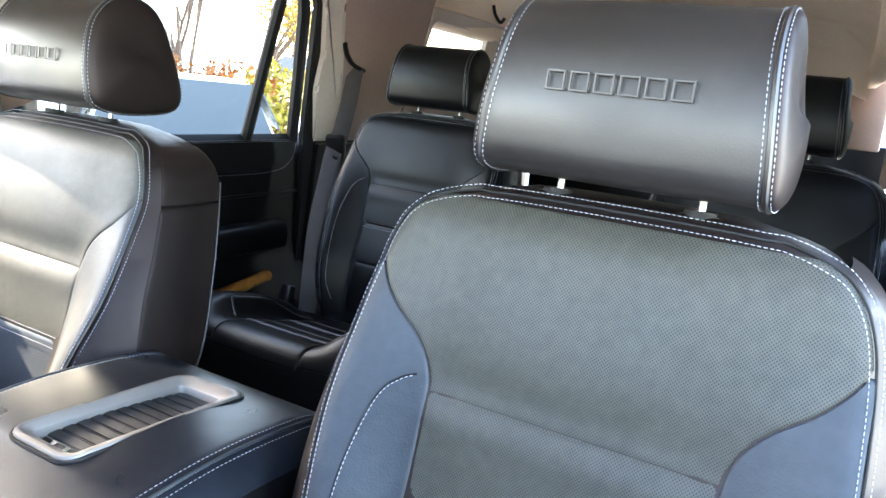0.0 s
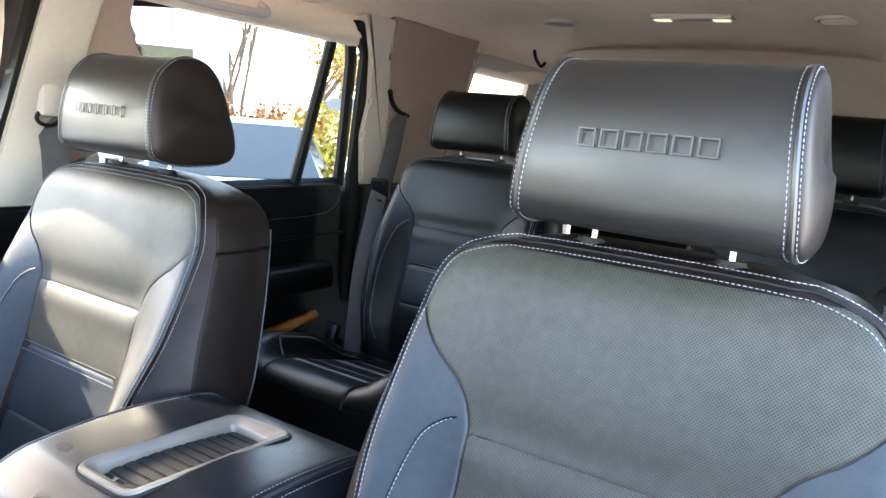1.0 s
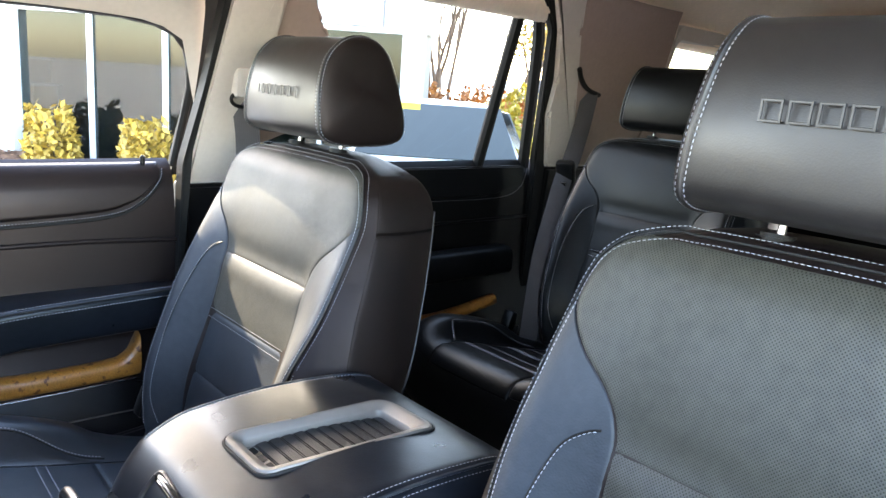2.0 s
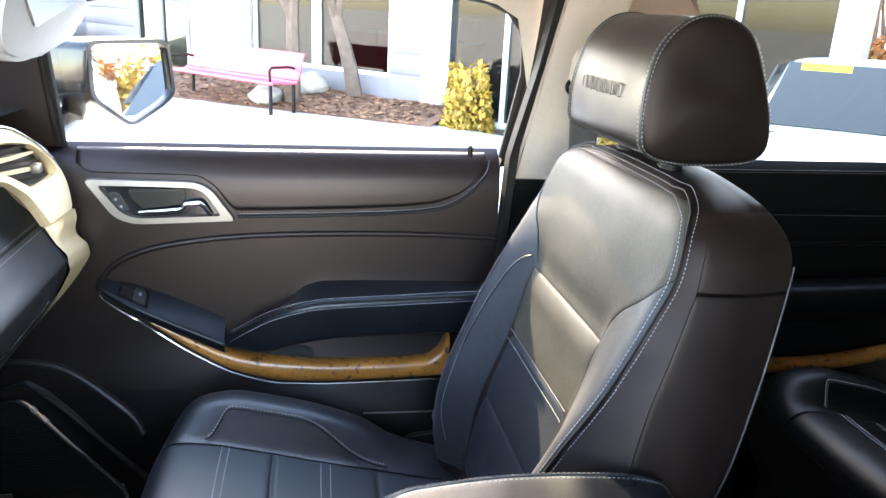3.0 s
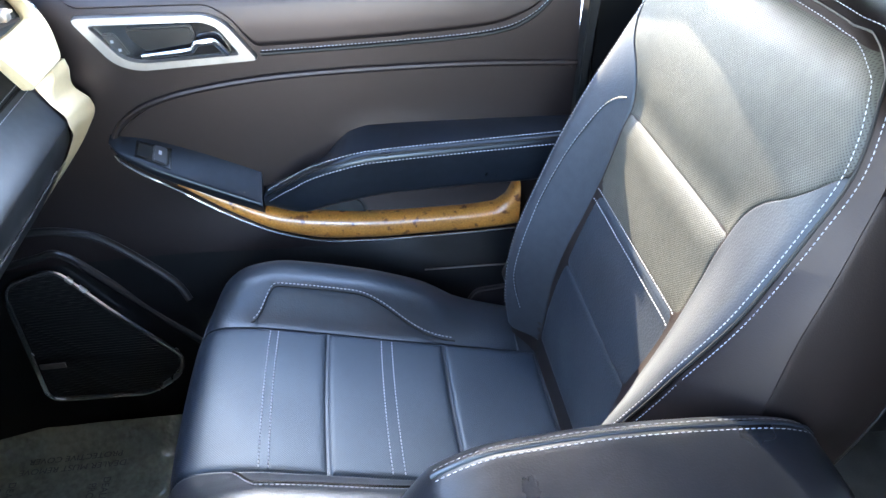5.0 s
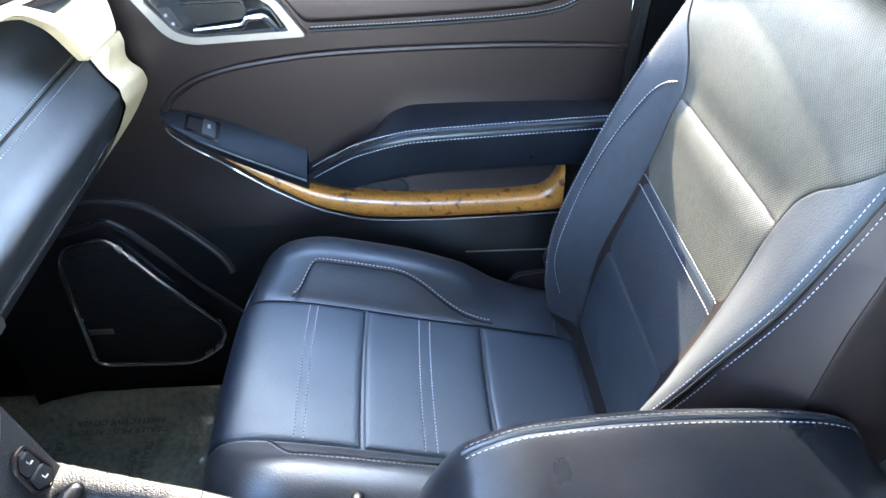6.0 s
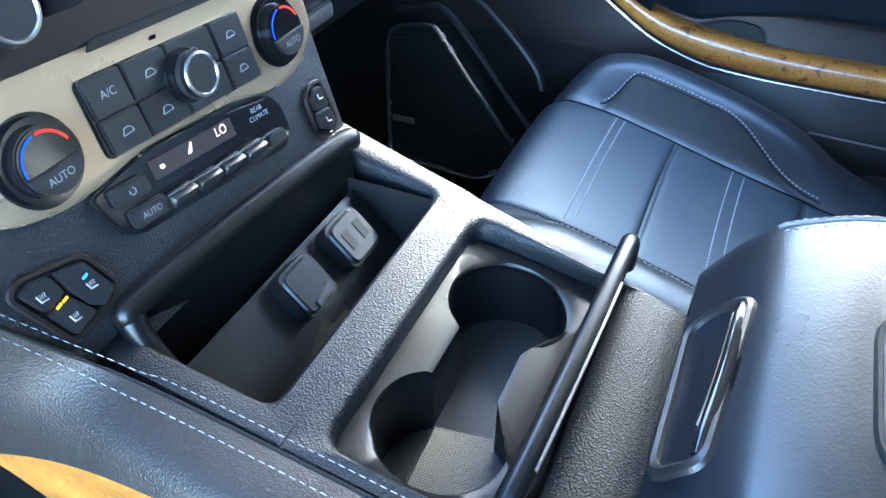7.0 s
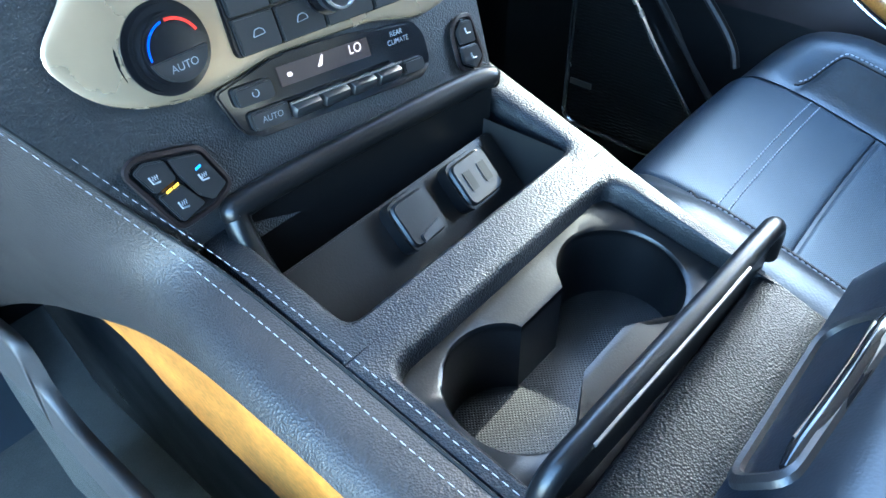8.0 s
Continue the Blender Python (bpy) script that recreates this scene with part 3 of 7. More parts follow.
    for q0, q1, y0, y1 in zip(qs, qs[1:], ys, ys[1:]):
        f = lambda u, v: pad((2 * u - 1) * 0.120, q0 + 0.0012 + (q1 - q0 - 0.0024) * v)
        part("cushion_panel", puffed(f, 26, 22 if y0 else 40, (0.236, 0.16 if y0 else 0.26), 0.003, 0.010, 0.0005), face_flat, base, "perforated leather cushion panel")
    for s in (-1, 1):
        f = lambda u, v: pad(s * (0.121 + (0.262 - 0.121) * u), 0.36 + 0.60 * v)
        part("cushion_bolster", puffed(f, 20, 40, (0.14, 0.5), 0.004, 0.008, 0.002), hide, base)
        seam = [pad(s * (0.126 + 0.040 * smooth(i / 9) * smooth((53 - i) / 24)), q_of(0.03) + (q_of(0.31) - q_of(0.03)) * i / 53) + Vector((0, 0, 0.0072)) for i in range(54)]
        part("stitching", stitches([p + Vector((0.003 * s, 0, 0.001)) for p in seam], 0.0055, 0.0038, 0.0008), thread, base)
        part("seam", tube([p + Vector((-0.0015 * s, 0, -0.0012)) for p in seam], 0.0014, 5), rubber, base)
        rail = [pad(s * 0.262, 0.36 + 0.01 * i) + Vector((0, 0, 0.003)) for i in range(58)]
        part("piping", tube(rail, 0.003, 6), hide, base)
        part("side_cover", box((0.03, 0.42, 0.13), (s * 0.265, 0.24, 0.80), 0.012), plastic, base)
    for y in (0.0615, 0.2115):
        for d in (-0.0065, 0.0065):
            part("stitching", stitches([pad(0.116 * (i / 20 - 1), q_of(y) + d * 1.3) + Vector((0, 0, 0.0043)) for i in range(41)], 0.0055, 0.0038, 0.0010), thread, base)
    for s in (-1, 1):
        part("seat_rail", box((0.03, 0.5, 0.10), (s * 0.18, 0.22, FLOOR + 0.05), 0.006), plastic, top)
    top.matrix_basis = at @ top.matrix_basis
    return top


passenger = seat("front_seat", pose(-0.405, 0, 0), "black perforated leather bucket seat with pale stitching, sunlit backrest", "front seats")
driver = copy_thing(passenger, pose(0.475, -0.05 + 0.2, FLOOR + 0.016))
for child in driver.children:
    if child.name.startswith("headrest"):
        child.location.z -= 0.003
        child.scale.x = 1.04
        for bar in child.children:
            if bar.name.startswith("emblem"):
                bar.location.z += 0.014
driver["label"] = "black perforated leather bucket seat with pale stitching, beside the console"
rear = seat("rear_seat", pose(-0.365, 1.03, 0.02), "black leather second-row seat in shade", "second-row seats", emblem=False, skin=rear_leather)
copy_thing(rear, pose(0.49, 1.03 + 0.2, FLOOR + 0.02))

shader_dark_glass = glass("privacy_glass", (0.14, 0.15, 0.15))

# ---- passenger front door ----
door_x = ease([(0.60, -0.735), (0.88, -0.742), (0.98, -0.765), (1.08, -0.785), (1.25, -0.792), (1.33, -0.795), (1.36, -0.799), (1.385, -0.808), (1.404, -0.821), (1.415, -0.838)])


def on_door(y, z, off=0.0):
    return Vector((door_x(z) + off + 0.03 * max(0, (-0.15 - y) / 0.35) ** 2 * (1 if z < 1.1 else 0), y, z))


door = thing("front_door", (-0.80, 0.05, FLOOR), "closed front door with black trim, padded armrest and burl wood strip", "car door")
skin = sheet(lambda u, v: on_door(-0.50 + 1.04 * u, 0.62 + 0.795 * v), 50, 60)
outer = box((0.03, 1.16, 0.76), (-0.95, 0.0, 0.99), 0.01)
panel = part("door_panel", join(skin, outer, box((0.13, 1.04, 0.02), (-0.885, 0.02, 1.375), 0.004)), plastic_soft, door, "dark moulded door panel")


def door_piece(name, pts, high, mat, r=0.012, label="", bevel=0.004, parent=None):
    return part(name, plate(rounded(pts, r), high, lambda a, b, c: on_door(a, b, c), bevel), mat, parent or panel, label)


# padded upper band with its stitched seam
band_low = ease([(-0.19, 1.385), (-0.165, 1.37), (0.0, 1.366), (0.03, 1.35), (0.07, 1.306), (0.25, 1.309), (0.40, 1.317), (0.46, 1.335), (0.505, 1.375), (0.515, 1.395)])


def upper_band(u, v):
    y = -0.19 + 0.705 * u
    return on_door(y, band_low(y) + (1.409 - band_low(y)) * v, 0.006 * min(1, v / 0.06, (1 - v) / 0.03, u / 0.01, (1 - u) / 0.01) ** 0.5)


part("upper_band", sheet(upper_band, 120, 40), plastic_soft, panel, "padded black vinyl band")
seam = spline([on_door(y, z, 0.007) for y, z in ((0.07, 1.302), (0.25, 1.305), (0.40, 1.312), (0.465, 1.332), (0.51, 1.374), (0.52, 1.40))], 80)
part("stitching", stitches(seam, 0.0055, 0.0036, 0.0006), thread, panel)
part("groove", tube([p + Vector((-0.003, 0.0, -0.006)) for p in seam], 0.003, 6), rubber, panel)
# swept recess below the belt
rim = [(-0.168, 1.165), (-0.15, 1.20), (-0.104, 1.230), (-0.02, 1.25), (0.117, 1.262), (0.351, 1.263), (0.54, 1.254)]
part("recess_rim", tube(spline([on_door(y, z, 0.004) for y, z in rim], 70), 0.005, 8), plastic_soft, panel)
door_piece("recess_panel", rim + [(0.54, 1.06), (0.10, 1.06), (-0.05, 1.12)], 0.003, plastic_soft, 0.02, "black door inlay")
# armrest and switch pod: padded beams with their own top, front and underside


def beam(y0, y1, n, back, out, edge, low, radii):
    loops = []
    for i in range(n + 1):
        y = y0 + (y1 - y0) * i / n
        sec = rounded([(-0.80, back(y)), (out(y), edge(y)), (out(y) - 0.010, low(y)), (-0.80, low(y) - 0.004)], radii, 6)
        loops.append([Vector((a, y, b)) for a, b in sec])
    return rings(loops)


arm_back = ease([(0.045, 1.080), (0.10, 1.098), (0.145, 1.125), (0.165, 1.150), (0.185, 1.168), (0.22, 1.177), (0.54, 1.167)])
arm_out = ease([(0.045, -0.742), (0.10, -0.715), (0.18, -0.70), (0.54, -0.70)])
arm_edge = ease([(0.045, 1.086), (0.084, 1.118), (0.128, 1.145), (0.171, 1.160), (0.212, 1.167), (0.337, 1.172), (0.54, 1.178)])
arm_low = ease([(0.045, 1.062), (0.10, 1.062), (0.16, 1.080), (0.25, 1.092), (0.54, 1.097)])
arm = part("armrest", beam(0.045, 0.54, 70, arm_back, arm_out, arm_edge, arm_low, [0.004, 0.016, 0.012, 0.004]), lid_leather, panel, "padded leather armrest")
arm_ys = [0.052 + 0.0061 * i for i in range(80)]
for dx, dz in ((-0.013, 0.0012), (-0.0005, -0.0125)):
    part("stitching", stitches([Vector((arm_out(y) + dx, y, arm_edge(y) + dz)) for y in arm_ys], 0.0055, 0.0038, 0.0007), thread, arm)
part("seam", tube([Vector((arm_out(y) - 0.0042, y, arm_edge(y) - 0.0032)) for y in arm_ys], 0.0015, 6), rubber, arm)
pod_back = ease([(-0.168, 1.190), (-0.12, 1.184), (-0.058, 1.164), (0.053, 1.115)])
pod_out = ease([(-0.168, -0.772), (-0.150, -0.750), (-0.10, -0.738), (0.05, -0.735)])
pod_edge = ease([(-0.168, 1.180), (-0.150, 1.174), (-0.081, 1.138), (-0.005, 1.100), (0.044, 1.076)])
pod_low = ease([(-0.168, 1.172), (-0.150, 1.160), (-0.086, 1.122), (-0.01, 1.082), (0.042, 1.056)])
pod = part("switch_pod", beam(-0.168, 0.043, 40, pod_back, pod_out, pod_edge, pod_low, [0.004, 0.007, 0.004, 0.004]), lid_leather, panel, "black padded switch pod")


def pod_top(a, b, c):
    x0, x1, z0, z1 = -0.80, pod_out(a), pod_back(a), pod_edge(a)
    n = Vector((z0 - z1, 0.42 * (x1 - x0), x1 - x0)).normalized()
    return Vector((x0 + (x1 - x0) * b, a, z0 + (z1 - z0) * b)) + n * c


sw = part("window_switch", ring_plate(rounded([(-0.130, 0.34), (-0.082, 0.34), (-0.082, 0.86), (-0.130, 0.86)], 0.004), rounded([(-0.126, 0.42), (-0.086, 0.42), (-0.086, 0.78), (-0.126, 0.78)], 0.003), 0.002, pod_top, 0.001), gloss_black, pod, "window switch")
part("switch_well", plate([(-0.126, 0.42), (-0.086, 0.42), (-0.086, 0.78), (-0.126, 0.78)], 0.0006, lambda a, b, c: pod_top(a, b, c + 0.0014)), rubber, sw, flat=True)
part("switch_key", plate(rounded([(-0.106, 0.40), (-0.088, 0.40), (-0.088, 0.80), (-0.106, 0.80)], 0.003), 0.006, pod_top, 0.002), button_mat, sw)
part("switch_mark", plate([(-0.099, 0.52), (-0.095, 0.52), (-0.095, 0.62), (-0.099, 0.62)], 0.0004, lambda a, b, c: pod_top(a, b, c + 0.006)), thread, sw, flat=True)
# burl strip below them, widening towards its upturned end
wood_up = ease([(-0.080, 1.116), (-0.01, 1.080), (0.072, 1.047), (0.124, 1.037), (0.25, 1.025), (0.343, 1.024), (0.409, 1.027), (0.432, 1.040), (0.452, 1.078)])
wood_lo = ease([(-0.080, 1.108), (-0.014, 1.058), (0.067, 1.012), (0.146, 0.991), (0.248, 0.986), (0.342, 0.986), (0.452, 0.988)])
strip_loops = []
for i in range(91):
    y = -0.080 + 0.532 * i / 90
    mid, tall = (wood_up(y) + wood_lo(y)) / 2, (wood_up(y) - wood_lo(y)) / 2
    deep = 0.010 + 0.012 * smooth((y + 0.08) / 0.15)
    strip_loops.append([Vector((-0.768 + deep * math.copysign(abs(math.cos(a)) ** 0.6, math.cos(a)), y, mid + tall * math.copysign(abs(math.sin(a)) ** 0.8, math.sin(a)))) for a in (2 * math.pi * k / 18 for k in range(18))])
part("wood_strip", rings(strip_loops), burl, panel, "lacquered burl wood strip")
edge_line = [Vector((pod_out(y) - 0.004, y, pod_low(y) - 0.003)) for y in (-0.160 + 0.008 * i for i in range(9))] + [Vector((-0.752, y, wood_lo(y) - 0.003)) for y in (-0.080 + 0.0135 * i for i in range(40))]
part("edge_line", tube(edge_line, 0.0022, 6), dark_chrome, panel, "thin bright edge line")
pocket_trim = shader("semi_gloss_door_trim", (0.012, 0.011, 0.011), 0.3, spec=0.7, vary=0.1)
# pocket under the armrest, its shade painted as a flat black plate, and the lower cladding
door_piece("pull_cup_shade", [(0.09, 1.034), (0.15, 1.055), (0.195, 1.052), (0.21, 1.015), (0.13, 1.018)], 0.004, rubber, 0.015)
# Forward part is a thin dark sheet; the lower door's shade is painted in.
part("lower_cladding", sheet(lambda u, v: on_door(-0.50 + 1.04 * u, 0.62 + 0.36 * v, 0.0008 + (0.012 * math.sin(math.pi * v) + 0.01) * smooth((1.04 * u - 0.38) / 0.2)), 46, 20), plastic, panel)
part("trim_line", tube(spline([on_door(y, z, 0.022) for y, z in ((0.29, 0.930), (0.40, 0.928), (0.52, 0.925))], 20), 0.0016, 6), satin, panel)
# The lower door's light reflection is painted as a lighter grey panel.
door_piece("lower_corner_sheen", [(0.335, 0.828), (0.374, 0.886), (0.50, 0.896), (0.512, 0.740), (0.42, 0.742), (0.37, 0.775)], 0.027, shader("door_sheen_grey", (0.020, 0.0165, 0.0175), 0.36, spec=0.5, vary=0.1, bumps=(("noise", 600, 0.12, 0.0006),)), 0.012, "lower corner of the door with its sheen painted grey")
for pts in (((-0.34, 1.040), (-0.280, 1.036), (-0.217, 1.014), (-0.128, 0.941), (-0.104, 0.902)), ((-0.37, 0.990), (-0.325, 0.997), (-0.290, 0.999), (-0.2335, 0.953), (-0.094, 0.8045), (-0.05, 0.76))):
    part("pocket_edge", tube(spline([on_door(y, z, 0.002) for y, z in pts], 40), 0.0065, 8), pocket_trim, panel)
# handle
bez_o = rounded([(-0.178, 1.362), (0.004, 1.358), (0.030, 1.345), (0.068, 1.290), (-0.10, 1.284), (-0.132, 1.296)], [0.012, 0.02, 0.02, 0.008, 0.02, 0.025])
bez_i = rounded([(-0.152, 1.350), (0.000, 1.347), (0.018, 1.338), (0.040, 1.301), (-0.092, 1.297), (-0.116, 1.304)], [0.008, 0.014, 0.014, 0.006, 0.012, 0.014])
handle = part("handle_bezel", ring_plate(bez_o, bez_i, 0.014, lambda a, b, c: on_door(a, b, c), 0.005), satin, panel, "satin aluminium handle surround")
part("handle_cup", plate(bez_i, 0.003, lambda a, b, c: on_door(a, b, c + 0.001)), gloss_black, handle)
lever = [on_door(y, z, o) for y, z, o in ((-0.090, 1.305, 0.012), (-0.055, 1.309, 0.018), (-0.020, 1.313, 0.021), (-0.013, 1.322, 0.021), (0.008, 1.324, 0.020), (0.013, 1.321, 0.018), (0.026, 1.301, 0.010))]
part("handle_lever", tube([p for a, b in zip(lever, lever[1:]) for p in (a, a.lerp(b, 0.5))] + lever[-1:], lambda q: 0.0048 - 0.0012 * abs(q - 0.5), 10), chrome, handle, "chrome door lever")
part("lever_plate", plate(rounded([(-0.108, 1.344), (-0.018, 1.344), (-0.015, 1.326), (-0.022, 1.318), (-0.085, 1.311), (-0.102, 1.328)], 0.006), 0.010, lambda a, b, c: on_door(a, b, c), 0.003), plastic, handle)
lock = part("lock_button", plate(rounded([(-0.140, 1.338), (-0.123, 1.338), (-0.107, 1.306), (-0.126, 1.308)], 0.005), 0.008, lambda a, b, c: on_door(a, b, c), 0.002), button_mat, handle)
for y, z in ((-0.127, 1.327), (-0.119, 1.315)):
    part("lock_mark", box((0.001, 0.004, 0.004), on_door(y, z, 0.0086), 0), thread, lock, flat=True)
part("lock_pin", drum(0.005, 0.022, (-0.818, 0.485, 1.412), (0, 0, 0), 14, 0.002), plastic, door)
# speaker
spk = [(-0.380, 0.964), (-0.303, 0.982), (-0.215, 0.885), (-0.135, 0.790), (-0.150, 0.748), (-0.208, 0.711), (-0.372, 0.728)]
so, si = rounded(spk, 0.025), rounded([(a + (-0.26 - a) * 0.03, b + (0.84 - b) * 0.03) for a, b in spk], 0.022)
speaker_chrome = shader("smoked_chrome", (0.55, 0.55, 0.56), 0.25, metal=1.0, vary=0.05, rough_vary=0.05)
grille = part("speaker_grille", plate(si, 0.005, lambda a, b, c: on_door(a, b, c + 0.004), 0.002), shader("speaker_mesh", (0.004, 0.004, 0.004), 0.6, bumps=(("holes", 260, 0.9, 0.002),)), door, "black speaker grille")
part("speaker_ring", tube([on_door(a, b, 0.009) for a, b in so], 0.0048, 8, closed=True), speaker_chrome, grille, "bright speaker surround")
part("speaker_badge", box((0.003, 0.042, 0.011), on_door(-0.345, 0.806, 0.013), 0.001), satin, grille, "small silver badge plate")
# window frame and pane; the pane leans inboard to the roof
lean = lambda z: -0.835 + 0.17 * max(0, z - 1.40) / 0.45
GLASS_TOP = ease([(-0.75, 1.42), (-0.45, 1.54), (-0.20, 1.655), (0.05, 1.683), (0.3, 1.688), (0.44, 1.684), (0.50, 1.672), (0.535, 1.650), (0.556, 1.610), (0.566, 1.55), (0.6, 1.45)])
part("window_pane", sheet(lambda u, v: Vector((lean(1.38 + (GLASS_TOP(-0.22 + 0.80 * u) - 1.38) * v) - 0.02, -0.22 + 0.80 * u, 1.38 + (GLASS_TOP(-0.22 + 0.80 * u) - 1.38) * v)), 12, 8), clear_glass, door, "clear side window pane")
frame_pts = [(-0.215, 1.41), (-0.208, 1.58), (-0.18, 1.64)] + [(y, GLASS_TOP(y)) for y in (0.0, 0.15, 0.3, 0.42, 0.48, 0.52, 0.545, 0.556)] + [(0.564, 1.56), (0.560, 1.50), (0.552, 1.40)]
part("window_frame", tube([Vector((lean(z), y, z)) for y, z in frame_pts], 0.009, 8), rubber, door)
part("frame_upright", plate([(0.548, 1.38), (0.61, 1.38), (0.625, 1.60), (0.63, 1.80), (0.56, 1.80), (0.572, 1.62), (0.568, 1.54), (0.558, 1.46)], 0.03, lambda a, b, c: Vector((lean(b) - 0.03 + c, a, b)), 0.003), rubber, door, "black rear edge of the window frame")
part("upper_frame", sheet(lambda u, v: Vector((lean(GLASS_TOP(-0.22 + 0.79 * u) + 0.17 * v) + 0.012 + 0.02 * math.sin(math.pi * v), -0.22 + 0.79 * u, GLASS_TOP(-0.22 + 0.79 * u) - 0.005 + (1.865 - GLASS_TOP(-0.22 + 0.79 * u)) * v)), 20, 8), pillar_mat, door, "pale trim above the window")
# mirror-side triangle
part("mirror_triangle", plate(rounded([(-0.60, 1.40), (-0.213, 1.41), (-0.208, 1.60), (-0.28, 1.62)], 0.01), 0.02, lambda a, b, c: Vector((lean(b) + c, a, b)), 0.006), plastic_soft, door, "dark triangular trim at the window corner")

# door mirror
mirror = thing("door_mirror", (-0.95, -0.2, 1.42), "black door mirror reflecting parked vehicles", "mirror")
mo = rounded([(-0.235, 1.575), (-0.07, 1.572), (-0.055, 1.555), (-0.052, 1.455), (-0.085, 1.435), (-0.165, 1.405), (-0.24, 1.47)], [0.02, 0.02, 0.015, 0.02, 0.02, 0.02, 0.02])
mi = rounded([(-0.226, 1.566), (-0.075, 1.562), (-0.064, 1.55), (-0.061, 1.46), (-0.09, 1.443), (-0.163, 1.415), (-0.23, 1.474)], [0.018, 0.018, 0.012, 0.018, 0.018, 0.018, 0.018])
mw = lambda a, b, c: Vector((-1.08, -0.15, b)) + Vector((-0.91, 0.41, 0)) * (a + 0.145) * 1.42 + Vector((0.41, 0.91, 0)) * (c - 0.05 * (b - 1.49))
part("mirror_housing", join(ring_plate(mo, mi, 0.012, mw, 0.004), plate(mo, -0.08, mw, 0.0)), gloss_black, mirror)
part("mirror_glass", plate(mi, 0.003, mw), shader("mirror_silver", (0.9, 0.9, 0.9), 0.02, metal=1.0, vary=0.0), mirror, "mirror glass", flat=True)
part("mirror_arm", box((0.24, 0.06, 0.05), (-0.95, -0.265, 1.425), 0.02), gloss_black, mirror)

# ---- pillars and body sides ----


def pillar(name, pts, thick, mat, label, bevel=0.008):
    ob = part(name, plate(rounded(pts, 0.012), thick, lambda a, b, c: Vector((lean(b) + 0.03 + c, a, b)), bevel), mat)
    return tagged(ob, label, "pillar trim", kind="structure")


pillar("pillar_front_side_upper", [(0.555, 1.37), (0.665, 1.37), (0.72, 1.85), (0.60, 1.85)], 0.03, pillar_mat, "pale grey moulded pillar trim")
pillar("pillar_front_side_lower", [(0.535, 0.62), (0.70, 0.62), (0.675, 1.368), (0.555, 1.368)], 0.028, plastic, "black lower pillar trim")
pillar("pillar_seal", [(0.512, 0.62), (0.557, 0.62), (0.557, 1.38), (0.605, 1.84), (0.590, 1.84), (0.566, 1.56), (0.548, 1.42)], 0.03, rubber, "black rubber door seal", 0.003)
pillar("pillar_cover_upper", [(0.64, 1.42), (0.83, 1.50), (0.845, 1.62), (0.83, 1.675), (0.80, 1.705), (0.777, 1.745), (0.775, 1.84), (0.70, 1.84)], 0.022, pillar_cloth, "mauve-grey cloth pillar cover")
# windscreen pillars, header, cowl
for s in (-1, 1):
    tagged(part("wall_kick_panel", box((0.05, 0.46, 0.92), (s * 0.80, -0.70, 1.02), 0.01), plastic), "black footwell side panel", "side panel", kind="structure")
for s in (-1, 1):
    line_a = spline([(s * 0.80, -0.86, 1.28), (s * 0.765, -0.55, 1.52), (s * 0.71, -0.25, 1.72), (s * 0.655, -0.02, 1.81), (s * 0.63, 0.10, 1.84)], 24)
    tagged(part("windscreen_pillar", tube(line_a, 0.035, 10), pillar_mat), "pale grey windscreen pillar trim", "pillar", kind="structure")
    rail = spline([(s * 0.64, 0.05, 1.83), (s * 0.665, 0.7, 1.83), (s * 0.675, 1.6, 1.82), (s * 0.66, 2.6, 1.80), (s * 0.62, 3.25, 1.78)], 30)
    tagged(part("roof_rail", tube(rail, 0.045, 10), headliner_mat), "beige headliner edge above the windows", "roof rail", kind="structure")

# rear door and quarter
rd = thing("rear_door", (-0.80, 1.1, FLOOR), "closed rear door with black trim and a wood strip", "car door")
rskin = sheet(lambda u, v: Vector((door_x(0.62 + 0.79 * v) - 0.01, 0.68 + 0.98 * u, 0.62 + 0.78 * v)), 40, 40)
rp = part("door_panel", join(rskin, box((0.03, 1.1, 0.74), (-0.95, 1.15, 0.98), 0.01), box((0.13, 0.98, 0.02), (-0.885, 1.17, 1.355), 0.004)), rear_plastic, rd)
on_r = lambda y, z, o=0.0: Vector((door_x(z) - 0.01 + o, y, z))
part("upper_band", plate(rounded([(0.70, 1.385), (0.70, 1.31), (1.45, 1.30), (1.56, 1.33), (1.60, 1.385)], 0.02), 0.008, lambda a, b, c: on_r(a, b, c), 0.004), rear_plastic, rp)
part("stitching", stitches(spline([on_r(y, z, 0.009) for y, z in ((0.72, 1.302), (1.2, 1.297), (1.48, 1.297), (1.57, 1.325), (1.605, 1.38))], 60)), thread, rp)
part("recess_rim", tube(spline([on_r(y, z, 0.004) for y, z in ((0.72, 1.24), (1.1, 1.235), (1.62, 1.235))], 20), 0.005, 6), rear_plastic, rp)


def rear_arm(u, v):
    y = 0.85 + 0.62 * u
    e = lambda q: math.copysign(abs(q) ** 0.6, q)
    a = 2 * math.pi * v
    k = smooth(u / 0.3) * 0.7 + 0.3
    return Vector((-0.79 + 0.085 * k * (0.5 + 0.5 * e(math.cos(a))), y, 1.06 + 0.07 * k + 0.04 * k * e(math.sin(a))))


